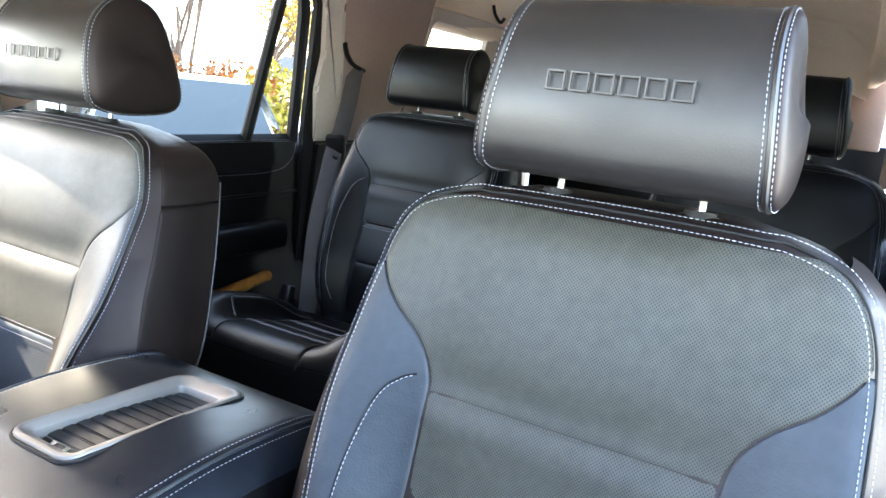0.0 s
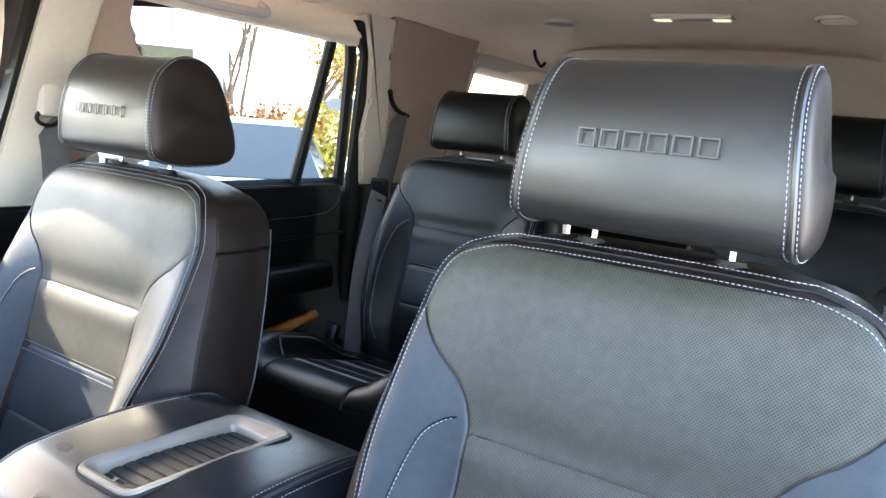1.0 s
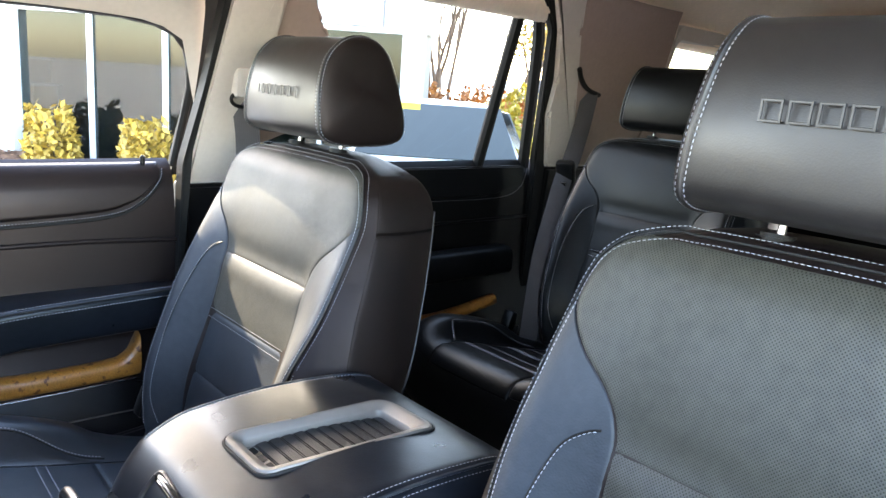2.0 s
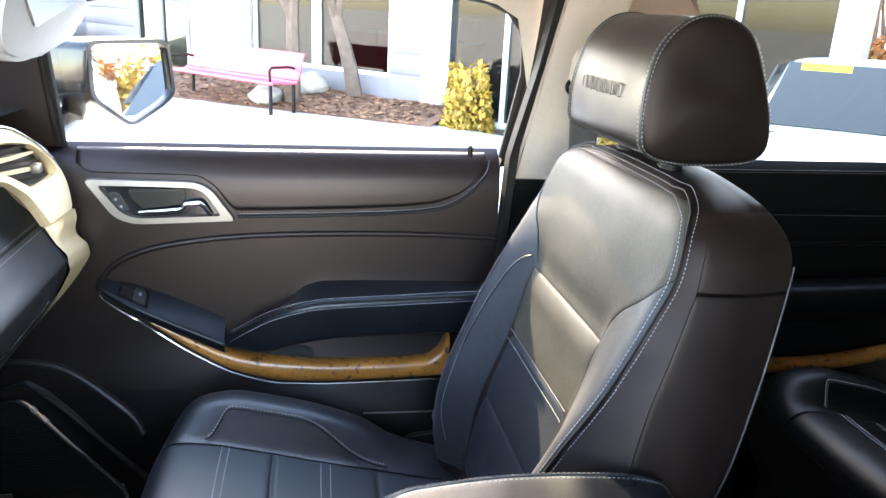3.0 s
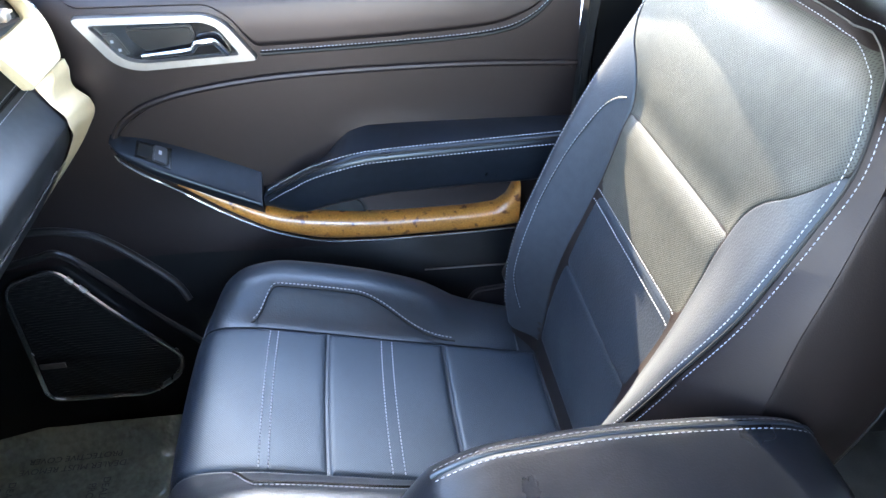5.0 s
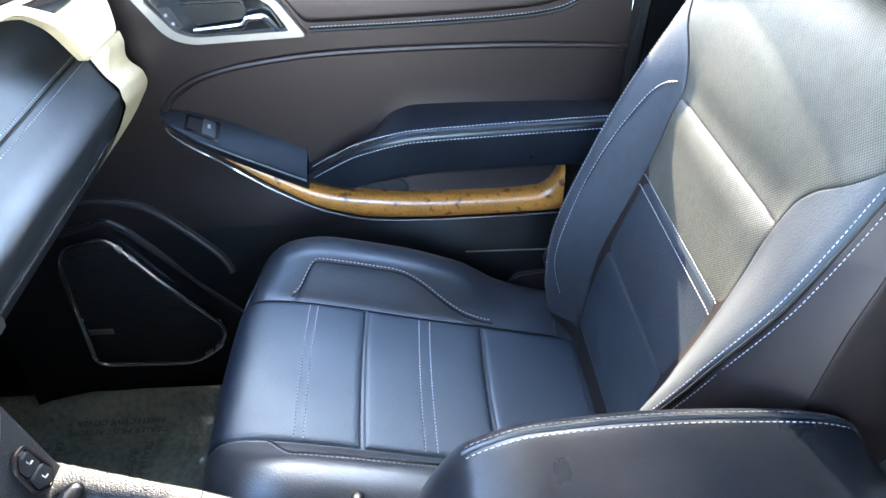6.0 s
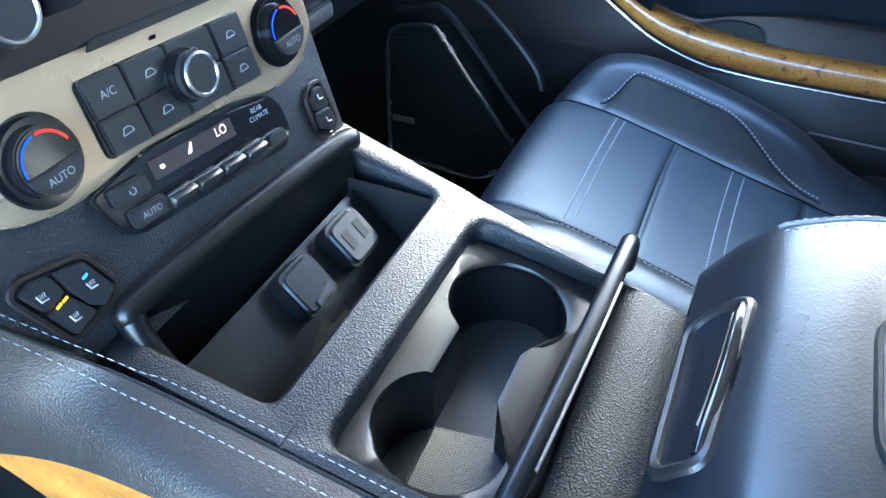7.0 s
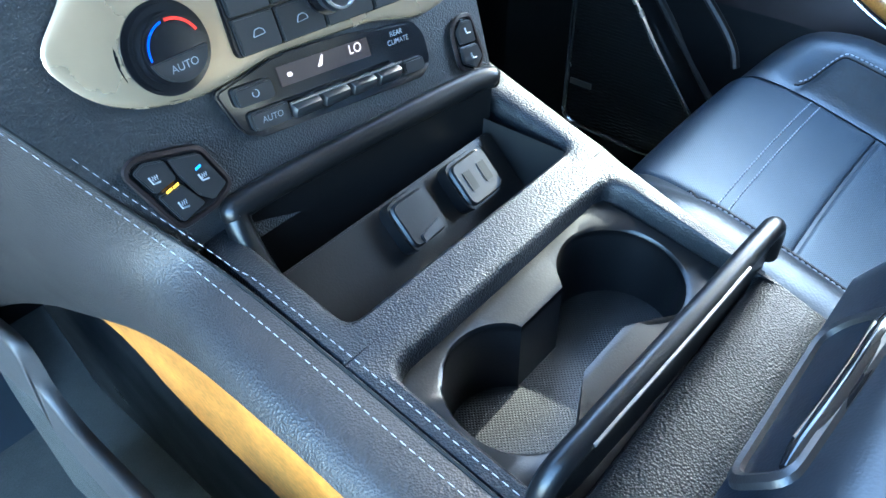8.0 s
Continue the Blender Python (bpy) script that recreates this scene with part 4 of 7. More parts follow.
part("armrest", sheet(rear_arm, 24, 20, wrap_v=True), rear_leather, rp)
part("wood_strip", tube(spline([on_r(y, z, 0.02) for y, z in ((0.88, 1.04), (1.05, 0.99), (1.25, 0.982), (1.46, 1.005))], 40), 0.017, 10), burl, rp, "burl wood strip in shade")
part("window_pane", sheet(lambda u, v: Vector((lean(1.38 + 0.42 * v) - 0.02, 0.70 + 0.94 * u, 1.38 + 0.42 * v)), 6, 4), tinted_glass, rd, "lightly tinted rear side window pane")
part("window_divider", tube([Vector((lean(z) + 0.0, y, z)) for y, z in ((1.424, 1.38), (1.408, 1.60), (1.385, 1.82))], 0.016, 8), rubber, rd, "black window divider bar")
fr = [(0.70, 1.40), (0.76, 1.78), (1.0, 1.815), (1.3, 1.82), (1.40, 1.815), (1.46, 1.795), (1.49, 1.74), (1.555, 1.57), (1.615, 1.38)]
part("window_frame", tube([Vector((lean(z), y, z)) for y, z in fr], 0.018, 8), rubber, rd)
pillar("pillar_rear_seal", [(1.60, 1.00), (1.66, 1.00), (1.66, 1.39), (1.58, 1.54), (1.56, 1.636), (1.50, 1.76), (1.46, 1.84), (1.40, 1.84), (1.48, 1.76), (1.615, 1.39)], 0.02, rubber, "black rubber rear door seal", 0.004)
pillar("pillar_rear_face", [(1.655, 1.385), (1.775, 1.385), (1.66, 1.60), (1.574, 1.766), (1.55, 1.86), (1.42, 1.86), (1.495, 1.76), (1.555, 1.636), (1.575, 1.54)], 0.035, pillar_mat, "pale grey rear pillar trim")
pillar("pillar_rear_cloth", [(1.765, 1.385), (2.06, 1.385), (2.06, 1.60), (2.038, 1.678), (2.013, 1.764), (2.00, 1.87), (1.54, 1.87), (1.565, 1.766), (1.65, 1.60)], 0.032, pillar_cloth, "mauve-grey rear pillar panel")
pillar("quarter_lower", [(1.60, 0.62), (3.3, 0.62), (3.3, 1.383), (1.66, 1.383)], 0.03, rear_plastic, "black lower quarter trim")
pillar("quarter_belt", [(2.06, 1.385), (3.3, 1.385), (3.3, 1.57), (2.06, 1.59)], 0.03, pillar_cloth, "mauve-grey trim below the quarter window")
qo, qi = rounded([(2.045, 1.56), (2.85, 1.56), (2.80, 1.82), (2.02, 1.83)], 0.02), rounded([(2.075, 1.60), (2.52, 1.60), (2.46, 1.775), (2.04, 1.782)], 0.03)
qw = tagged(part("window_quarter", ring_plate(qo, qi, 0.03, lambda a, b, c: Vector((lean(b) + 0.03 + c, a, b)), 0.01), pillar_mat), "pale surround of the rear quarter window", "window", kind="structure")
part("quarter_pane", plate(qo, 0.003, lambda a, b, c: Vector((lean(b) + c, a, b))), tinted_glass, qw, flat=True)
pillar("quarter_rear", [(2.80, 1.55), (3.3, 1.55), (3.3, 1.86), (2.78, 1.86)], 0.03, pillar_cloth, "mauve-grey rear corner trim")
tagged(part("wall_tailgate", box((1.5, 0.06, 0.95), (0, 3.28, 1.05), 0.02), plastic), "black tailgate trim", "tailgate", kind="structure")
tagged(part("tailgate_header", sheet(lambda u, v: Vector(((2 * u - 1) * 0.62, 2.45 + 0.7 * v, roof_at((2 * u - 1) * 0.55, 2.45) - 0.02 - 0.16 * smooth(v) )), 20, 8), headliner_mat), "beige rear roof header", "header", kind="structure")
# driver's side behind the doorway
dw = tagged(part("window_driver_rear", join(box((0.04, 0.10, 0.46), (0.76, 0.72, 1.62), 0.01), box((0.04, 0.10, 0.46), (0.76, 1.65, 1.62), 0.01), box((0.04, 0.30, 0.46), (0.74, 3.0, 1.62), 0.01), box((0.05, 2.6, 0.05), (0.72, 2.0, 1.82), 0.01)), pillar_cloth), "dark surround of the rear side windows", "window", kind="structure")
part("pane", box((0.004, 2.5, 0.42), (0.775, 1.95, 1.60)), shader_dark_glass, dw, flat=True)
tw = tagged(part("window_tailgate", join(box((0.20, 0.04, 0.40), (-0.60, 3.26, 1.70), 0.01), box((0.20, 0.04, 0.40), (0.60, 3.26, 1.70), 0.01)), pillar_cloth), "dark surround of the tailgate window", "window", kind="structure")
part("pane", box((1.0, 0.004, 0.34), (0, 3.27, 1.68)), shader_dark_glass, tw, flat=True)
tagged(part("wall_driver_side_rear", box((0.05, 2.6, 0.80), (0.84, 2.0, 1.0), 0.02), plastic), "black rear side trim", "side wall", kind="structure")

# driver's door, standing ajar; unseen, added to block light from the doorway
AJAR = pose(0.86, -0.60, 0, 0, 0, -80)
dd = thing("driver_door", (0.86, -0.60, FLOOR), "unseen black driver's door ajar with its window, added to block light", "car door")
part("door_panel", moved(join(sheet(lambda u, v: Vector((-0.04 + 0.03 * v * v, 1.16 * u, 0.62 + 0.80 * v)), 12, 12), box((0.03, 1.16, 0.80), (0.03, 0.58, 1.02), 0.01)), AJAR), plastic_soft, dd)
part("window_pane", moved(sheet(lambda u, v: Vector((-0.15 * v, 0.20 + 0.94 * u - 0.0 * v, 1.42 + 0.36 * v)), 4, 4), AJAR), clear_glass, dd, "clear side window pane")
part("window_frame", moved(tube([(0.0, 0.0, 1.40), (-0.14, 0.42, 1.77), (-0.15, 1.08, 1.79), (0.0, 1.15, 1.42)], 0.028, 8), AJAR), rubber, dd)

# ---- centre console ----
slope = lambda y: 1.140 - 0.15 * y
con = thing("centre_console", (0.02, 0.1, FLOOR), "black grained centre console with cup holders and open storage bin", "console")
top_w = lambda a, b, c: Vector((a + 0.20 * (b - 0.05) * smooth((-0.095 - a) / 0.025), b, slope(b) + c))


def around(x0, x1, y0, y1, hx0, hx1, hy0, hy1, r):
    """Outlines of a rectangle and of the rounded hole in it, point for point."""
    hole_ = rounded([(hx0, hy0), (hx1, hy0), (hx1, hy1), (hx0, hy1)], r)
    rect_ = []
    for c, (cx_, cy_) in enumerate(((x0, y0), (x1, y0), (x1, y1), (x0, y1))):
        for j in range(6):
            a, b_ = hole_[c * 6 + j]
            first, last = ((a, cy_) if c % 2 == 1 else (cx_, b_)), ((cx_, b_) if c % 2 == 1 else (a, cy_))
            rect_.append(first if j == 0 else last if j == 5 else (cx_ + (a - cx_) * 0.02, cy_ + (b_ - cy_) * 0.02))
    return rect_, hole_


def deck(name, outline, label):
    rect_, hole_ = outline
    mids = [((o[0] * 0.25 + h_[0] * 0.75), (o[1] * 0.25 + h_[1] * 0.75)) for o, h_ in zip(rect_, hole_)]
    loops = [[top_w(a, b, -0.03) for a, b in rect_], [top_w(a, b, 0.0 if abs(b - 0.0165) < 0.001 else -0.004) for a, b in rect_], [top_w(o[0] + (h_[0] - o[0]) * 0.08, o[1] + (h_[1] - o[1]) * 0.08, 0) for o, h_ in zip(rect_, hole_)],
             [top_w(a, b, 0.001) for a, b in mids]]
    for k, (drop, inset) in enumerate(((-0.0012, 0.10), (-0.004, 0.03), (-0.009, 0.0), (-0.022, 0.0))):
        loops.append([top_w(h_[0] + (o[0] - h_[0]) * inset, h_[1] + (o[1] - h_[1]) * inset, drop) for o, h_ in zip(rect_, hole_)])
    return part(name, rings(loops, caps=False), vinyl, con, label)


deck("bin_deck", around(-0.124, 0.128, -0.118, 0.0165, -0.108, 0.106, -0.104, -0.002, 0.012), "grained console top round the bin")
deck("cup_deck", around(-0.124, 0.128, 0.0165, 0.216, -0.103, 0.113, 0.035, 0.148, 0.016), "grained console top round the cup holders")


edge_run = [Vector((0.1275, 0.215 - 0.31 * i / 20, slope(0.215 - 0.31 * i / 20))) for i in range(20)] + spline(
    [(0.1275, -0.095, 1.154), (0.140, -0.108, 1.168), (0.158, -0.117, 1.203), (0.176, -0.127, 1.236), (0.188, -0.140, 1.258), (0.205, -0.150, 1.292), (0.222, -0.165, 1.33), (0.24, -0.185, 1.37)], 40)


low_run = [Vector((0.174, 0.215 - 0.31 * i / 20, slope(0.215 - 0.31 * i / 20) - 0.014)) for i in range(20)] + spline(
    [(0.174, -0.095, 1.122), (0.173, -0.15, 1.092), (0.172, -0.215, 1.055), (0.178, -0.28, 1.028), (0.186, -0.36, 0.985), (0.20, -0.44, 0.935), (0.21, -0.52, 0.88)], 40)


for _ in range(30):
    # ease the bend where the console rises to the dash
    for run_ in (edge_run, low_run):
        for i in range(12, 38):
            run_[i] = run_[i] * 0.5 + (run_[i - 1] + run_[i + 1]) * 0.25


def run_at(run_, u):
    k = u * (len(run_) - 1)
    i = min(int(k), len(run_) - 2)
    return run_[i].lerp(run_[i + 1], k - i)


def side_pad(u, v):
    # rolled padded edge on the driver's side
    p, q = run_at(edge_run, u) + Vector((0.003, 0, 0.0)), run_at(low_run, u)
    return p.lerp(q, v) + Vector((0.55, 0, 0.45)) * 0.014 * math.sin(math.pi * v)


part("side_pad", sheet(side_pad, 80, 20), warm_lit_pad, con, "padded stitched driver's edge")
part("stitching", stitches([p + Vector((-0.0055 if i < 20 else -0.0035, 0.001, 0.0018)) for i, p in enumerate(edge_run)], 0.0062, 0.0042, 0.00030), thread, con)
part("stitching", stitches([side_pad(i / 90, 0.0065 / max(0.02, (run_at(low_run, i / 90) - run_at(edge_run, i / 90)).length)) + Vector((0.0006, 0.0008, 0.0012)) for i in range(91)], 0.0062, 0.0042, 0.00030), thread, con)
part("seam", tube([p + Vector((0.0018, 0, -0.0006)) for p in edge_run], 0.0014, 6), rubber, con)
wood_low = ease([(-0.26, 1.045), (-0.239, 1.034), (-0.152, 0.993), (-0.087, 0.984), (-0.057, 0.98), (0.25, 0.95)])


def side_wood(u, v):
    q = run_at(low_run, 0.72 * (1 - u))
    return Vector((0.170 - 0.012 * v, q.y, q.z - 0.001 + (wood_low(q.y) - q.z) * v))


part("side_wood", sheet(side_wood, 40, 10), lit_burl, con, "lacquered burl wood side panel")
low_top = spline([(0.205, -0.44, 0.955), (0.20, -0.34, 0.965), (0.20, -0.33, 0.905), (0.20, -0.298, 0.878), (0.20, -0.246, 0.875), (0.20, -0.165, 0.88), (0.20, 0.0, 0.89), (0.20, 0.20, 0.90)], 60)
def rail_side(u, v):
    p = run_at(low_top, u)
    return p + Vector((0.022 * math.sin(math.pi * min(1, v * 1.6) / 2), -0.02 * v, (0.62 - p.z) * max(0, v - 0.25) / 0.75 + 0.006 * math.sin(math.pi * min(1, v * 3))))


part("lower_rail", sheet(lambda u, v: rail_side(u, 0.42 * v), 60, 20), cladding_grey, con, "grey lower console cladding")
part("carpet_side", sheet(lambda u, v: rail_side(u, 0.42 + 0.58 * v) + Vector((-0.006, 0, 0)), 60, 10), carpet, con, "carpeted console side")
part("side_wall", sheet(lambda u, v: Vector((0.146 - 0.03 * v, -0.60 + 0.85 * u, 1.10 - 0.5 * v)), 10, 10), plastic, con)
part("passenger_wall", sheet(lambda u, v: Vector((-0.120 + 0.20 * (max(-0.12, -0.42 + 0.66 * u) - 0.05) - 0.01 * v, -0.42 + 0.66 * u, slope(-0.42 + 0.66 * u) - 0.01 - 0.5 * v)), 10, 10), plastic, con)
# storage bin
part("bin", join(sheet(lambda u, v: Vector((-0.107 + 0.214 * u, -0.105 + 0.105 * v, 1.068)), 2, 2), sheet(lambda u, v: Vector((-0.107, -0.12 + 0.12 * u, 1.068 + (slope(-0.06) - 0.01 - 1.068) * v)), 2, 2),
     sheet(lambda u, v: Vector((0.107, -0.12 + 0.12 * u, 1.068 + (slope(-0.06) - 0.01 - 1.068) * v)), 2, 2), sheet(lambda u, v: Vector((-0.107 + 0.214 * u, -0.001, 1.068 + 0.055 * v)), 2, 2)), rubber, con)
lip = spline([(0.103, -0.070, 1.112), (0.105, -0.086, 1.140), (0.103, -0.098, 1.163), (0.093, -0.099, 1.170), (0.0, -0.088, 1.174), (-0.095, -0.074, 1.176), (-0.112, -0.070, 1.172)], 60)
part("bin_lid_lip", tube(lip, lambda t: 0.0085 - 0.002 * max(0, (t - 0.9) * 10), 12), plastic, con, "black rolled-back bin cover lip")
part("bin_lid_skin", sheet(lambda u, v: lip[int(round(8 + u * 51))] + Vector((0, -0.002 - 0.006 * v, -0.105 * v)), 51, 4), plastic, con)
tray = lambda a, b, c: Vector((a, -0.030 - 0.705 * b + 0.705 * c, 1.085 + 0.705 * b + 0.705 * c))
ub = part("usb_panel", plate(rounded([(-0.106, 0.0), (0.104, 0.0), (0.104, 0.061), (-0.106, 0.061)], 0.005), 0.004, tray, 0.0015), plastic, con, "sloping port panel")


def port_block(x, w, b0, h, mat, name, lab):
    return part(name, plate(rounded([(x - w / 2, b0), (x + w / 2, b0), (x + w / 2, b0 + h), (x - w / 2, b0 + h)], 0.009), 0.016, lambda a, b, c: tray(a, b, c + 0.004), 0.0035, 3), mat, ub, lab)


port_grey = shader("port_grey_plastic", (0.030, 0.030, 0.032), 0.55, spec=0.2, vary=0.08)
usb = port_block(-0.059, 0.040, 0.020, 0.038, plastic, "usb_socket", "double charging socket")
part("usb_face", plate(rounded([(-0.0755, 0.0235), (-0.0425, 0.0235), (-0.0425, 0.0545), (-0.0755, 0.0545)], 0.006), 0.001, lambda a, b, c: tray(a, b, c + 0.0198)), port_grey, usb, flat=True)
for dx in (-0.0078, 0.0078):
    part("usb_port", plate([(-0.059 + dx - 0.0036, 0.032), (-0.059 + dx + 0.0036, 0.032), (-0.059 + dx + 0.0036, 0.047), (-0.059 + dx - 0.0036, 0.047)], 0.0008, lambda a, b, c: tray(a, b, c + 0.0206)), rubber, usb, flat=True)
cap_ = port_block(0.001, 0.037, 0.021, 0.038, plastic, "power_cap", "round-cornered socket cap")
part("cap_tab", plate(rounded([(-0.011, 0.0255), (0.010, 0.0235), (0.010, 0.0295), (-0.011, 0.0335)], 0.002), 0.002, lambda a, b, c: tray(a, b, c + 0.0195), 0.0008), button_mat, cap_)
# cup holders
CUPS = ((-0.048, 0.083), (0.064, 0.083))
well = 1.055


def cup_outline(n=64):
    r = 0.041
    pts = []
    (ax, ay), (bx, by) = CUPS
    neck = 0.022
    t0 = math.asin(neck / r)
    for k in range(n // 2 + 1):
        a = t0 + (2 * math.pi - 2 * t0) * k / (n // 2)
        pts.append((ax + r * math.cos(a), ay + r * math.sin(a)))
    for k in range(n // 2 + 1):
        a = math.pi + t0 + (2 * math.pi - 2 * t0) * k / (n // 2)
        pts.append((bx + r * math.cos(a), by + r * math.sin(a)))
    return pts


hole = cup_outline()
def box_outline(pts, x0, x1, y0, y1):
    cx_, cy_ = (x0 + x1) / 2, (y0 + y1) / 2
    out = []
    for a, b in pts:
        dx, dy = a - cx_, b - cy_
        k = min((x1 - cx_) / max(abs(dx), 1e-6), (y1 - cy_) / max(abs(dy), 1e-6))
        out.append((cx_ + dx * k, cy_ + dy * k))
    return out


rect = box_outline(hole, -0.100, 0.113, 0.033, 0.152)
zc = lambda b: slope(b) - 0.014
cups = part("cup_holder", join(ring_plate(rect, hole, 0.006, lambda a, b, c: Vector((a, b, zc(b) - 0.006 + c)), 0.002),
            rings([[Vector((a, b, zc(b) - 0.002)) for a, b in hole], [Vector((a, b, well)) for a, b in hole]], caps=False)), plastic, con, "double cup holder")
part("cup_mat", plate(hole, 0.003, lambda a, b, c: Vector((a, b, well + c))), shader("ribbed_mat", (0.010, 0.010, 0.011), 0.5, bumps=(("holesY", 520, 0.8, 0.0012),)), cups, "ribbed rubber mat", flat=True)
part("cup_divider", plate(rounded([(0.016, 0.109), (-0.001, 0.105), (-0.021, 0.105), (-0.035, 0.120), (-0.053, 0.134), (0.036, 0.134), (0.040, 0.124), (0.030, 0.116)], 0.004), 0.045, lambda a, b, c: Vector((a, b, 1.058 + c)), 0.002), plastic, cups, "stepped cup divider")
lip2 = spline([(0.122, 0.137, 1.098), (0.125, 0.138, 1.126), (0.117, 0.140, 1.148), (0.09, 0.143, 1.156), (0.0, 0.147, 1.158), (-0.080, 0.149, 1.157), (-0.104, 0.149, 1.150), (-0.113, 0.148, 1.122)], 70)
part("cup_lid_lip", tube(lip2, 0.0065, 12), plastic, con, "black rolled-back cup holder cover lip")
part("cup_lid_skin", sheet(lambda u, v: lip2[int(round(6 + u * 56))] + Vector((0, 0.002 - 0.004 * v, -0.06 * v)), 56, 4), plastic, con)
part("lip_glint", tube([lip2[i] + Vector((0, 0.0062, 0.0022)) for i in range(28, 46)], 0.0012, 6), satin, con)
# console lid
LX0, LX1, LY0, LY1 = -0.150, 0.200, 0.198, 0.575


def lid_top(u, v):
    x, y = LX0 + (LX1 - LX0) * u, LY0 + (LY1 - LY0) * v
    fr = ease([(0, 1.135), (0.05, 1.165), (0.12, 1.190), (0.25, 1.208), (0.5, 1.214), (0.8, 1.207), (0.93, 1.195), (1, 1.160)])(v)
    e = min(u, 1 - u) * (LX1 - LX0)
    return Vector((x - 0.02 * (u - 0.5) * max(0, 0.1 - v) * 10, y, fr - 0.035 * max(0, 1 - e / 0.045) ** 2.2))


box_t = thing("console_armrest_box", (0.025, 0.39, FLOOR), "black leather console armrest lid with a tambour tray", "armrest")
fo = rounded([(-0.028, 0.286), (0.072, 0.286), (0.084, 0.508), (-0.012, 0.502)], 0.022)
fi = rounded([(-0.016, 0.305), (0.052, 0.305), (0.062, 0.486), (0.000, 0.484)], 0.008)
lid_bm = sheet(lid_top, 90, 90)
in_tray = lambda p: -0.0258 + 0.074 * (p.y - 0.286) < p.x < 0.0695 + 0.054 * (p.y - 0.286) and 0.2885 < p.y < 0.5005
sunk = [f for f in lid_bm.faces if in_tray(f.calc_center_median())]
bmesh.ops.delete(lid_bm, geom=sunk, context="FACES")
lid = part("lid", lid_bm, lid_leather, box_t)
body = part("box_body", join(sheet(lambda u, v: lid_top(u, 0) * (1 - v) + Vector((lid_top(u, 0).x * 0.92, 0.215, 0.64)) * v, 20, 6), sheet(lambda u, v: lid_top(0, u) * (1 - v) + Vector((-0.135, lid_top(0, u).y, 0.62)) * v, 20, 6),
     sheet(lambda u, v: lid_top(1, u) * (1 - v) + Vector((0.18, lid_top(1, u).y, 0.62)) * v, 20, 6), sheet(lambda u, v: lid_top(u, 1) * (1 - v) + Vector((lid_top(u, 1).x, 0.585, 0.62)) * v, 20, 6)), plastic, box_t)
lid_z = lambda b: lid_top(0.5, (b - LY0) / (LY1 - LY0)).z
lw = lambda a, b, c: Vector((a, b, lid_z(b) + c))
between = lambda k: [(o[0] + (i_[0] - o[0]) * k, o[1] + (i_[1] - o[1]) * k) for o, i_ in zip(fo, fi)]
tray_satin = shader("satin_tray_paint", (0.185, 0.168, 0.150), 0.42, metal=0.45, vary=0.05, rough_vary=0.05)
part("tray_frame", rings([[lw(a, b, c) for a, b in between(k)] for k, c in ((-0.03, -0.002), (0.0, 0.0030), (0.07, 0.0044), (0.30, 0.0040), (0.38, 0.0030), (0.93, -0.0040), (0.97, -0.0050), (1.0, -0.0145))], caps=False), tray_satin, lid, "satin aluminium tray frame")
part("tray_gap", tube([lw(a, b, 0.0005) for a, b in between(-0.09)], 0.0022, 6, closed=True), rubber, lid)
slat_grain = shader("ribbed_slat_plastic", (0.010, 0.010, 0.011), 0.38, spec=0.5, vary=0.1, bumps=(("voronoi", 1400, 0.5, 0.0008),))
for i in range(11):
    yc = 0.3285 + 0.0150 * i
    xl, xr = -0.017 + 0.09 * (yc - 0.305), 0.053 + 0.055 * (yc - 0.305)
    part("tray_slat", plate(rounded([(xl, yc - 0.007), (xr, yc - 0.007), (xr, yc + 0.007), (xl, yc + 0.007)], 0.001, 2), 0.004, lambda a, b, c: lw(a, b, c - 0.0175 + 0.0016 * math.sin(math.pi * (a - xl) / (xr - xl))), 0.0014), slat_grain, lid, "black tambour slat")
part("tray_floor", plate(fi, 0.001, lambda a, b, c: lw(a, b, c - 0.020)), rubber, lid, flat=True)
part("tray_plate", plate(rounded([(-0.013, 0.3065), (0.050, 0.3065), (0.051, 0.3195), (-0.012, 0.3195)], 0.002), 0.003, lambda a, b, c: lw(a, b, c - 0.0160), 0.001), chrome, lid, "chrome tray badge plate")
for i in range(3):
    part("plate_mark", plate(rounded([(-0.008 + 0.020 * i, 0.3085), (0.006 + 0.020 * i, 0.3085), (0.004 + 0.020 * i, 0.3175), (-0.010 + 0.020 * i, 0.3175)], 0.002), 0.0004, lambda a, b, c: lw(a, b, c - 0.0130)), rubber, lid, flat=True)
for x in (LX0 + 0.035, LX1 - 0.03):
    part("lid_seam", tube([lid_top((x - LX0) / (LX1 - LX0), 0.1 + 0.86 * i / 40) + Vector((0, 0, 0.0)) for i in range(41)], 0.0022, 6), leather, lid)
    for d in (-0.007, 0.007):
        part("stitching", stitches([lid_top((x + d - LX0) / (LX1 - LX0), 0.1 + 0.86 * i / 40) + Vector((0, 0, 0.0006)) for i in range(41)], 0.0055, 0.0036, 0.00034), thread, lid)
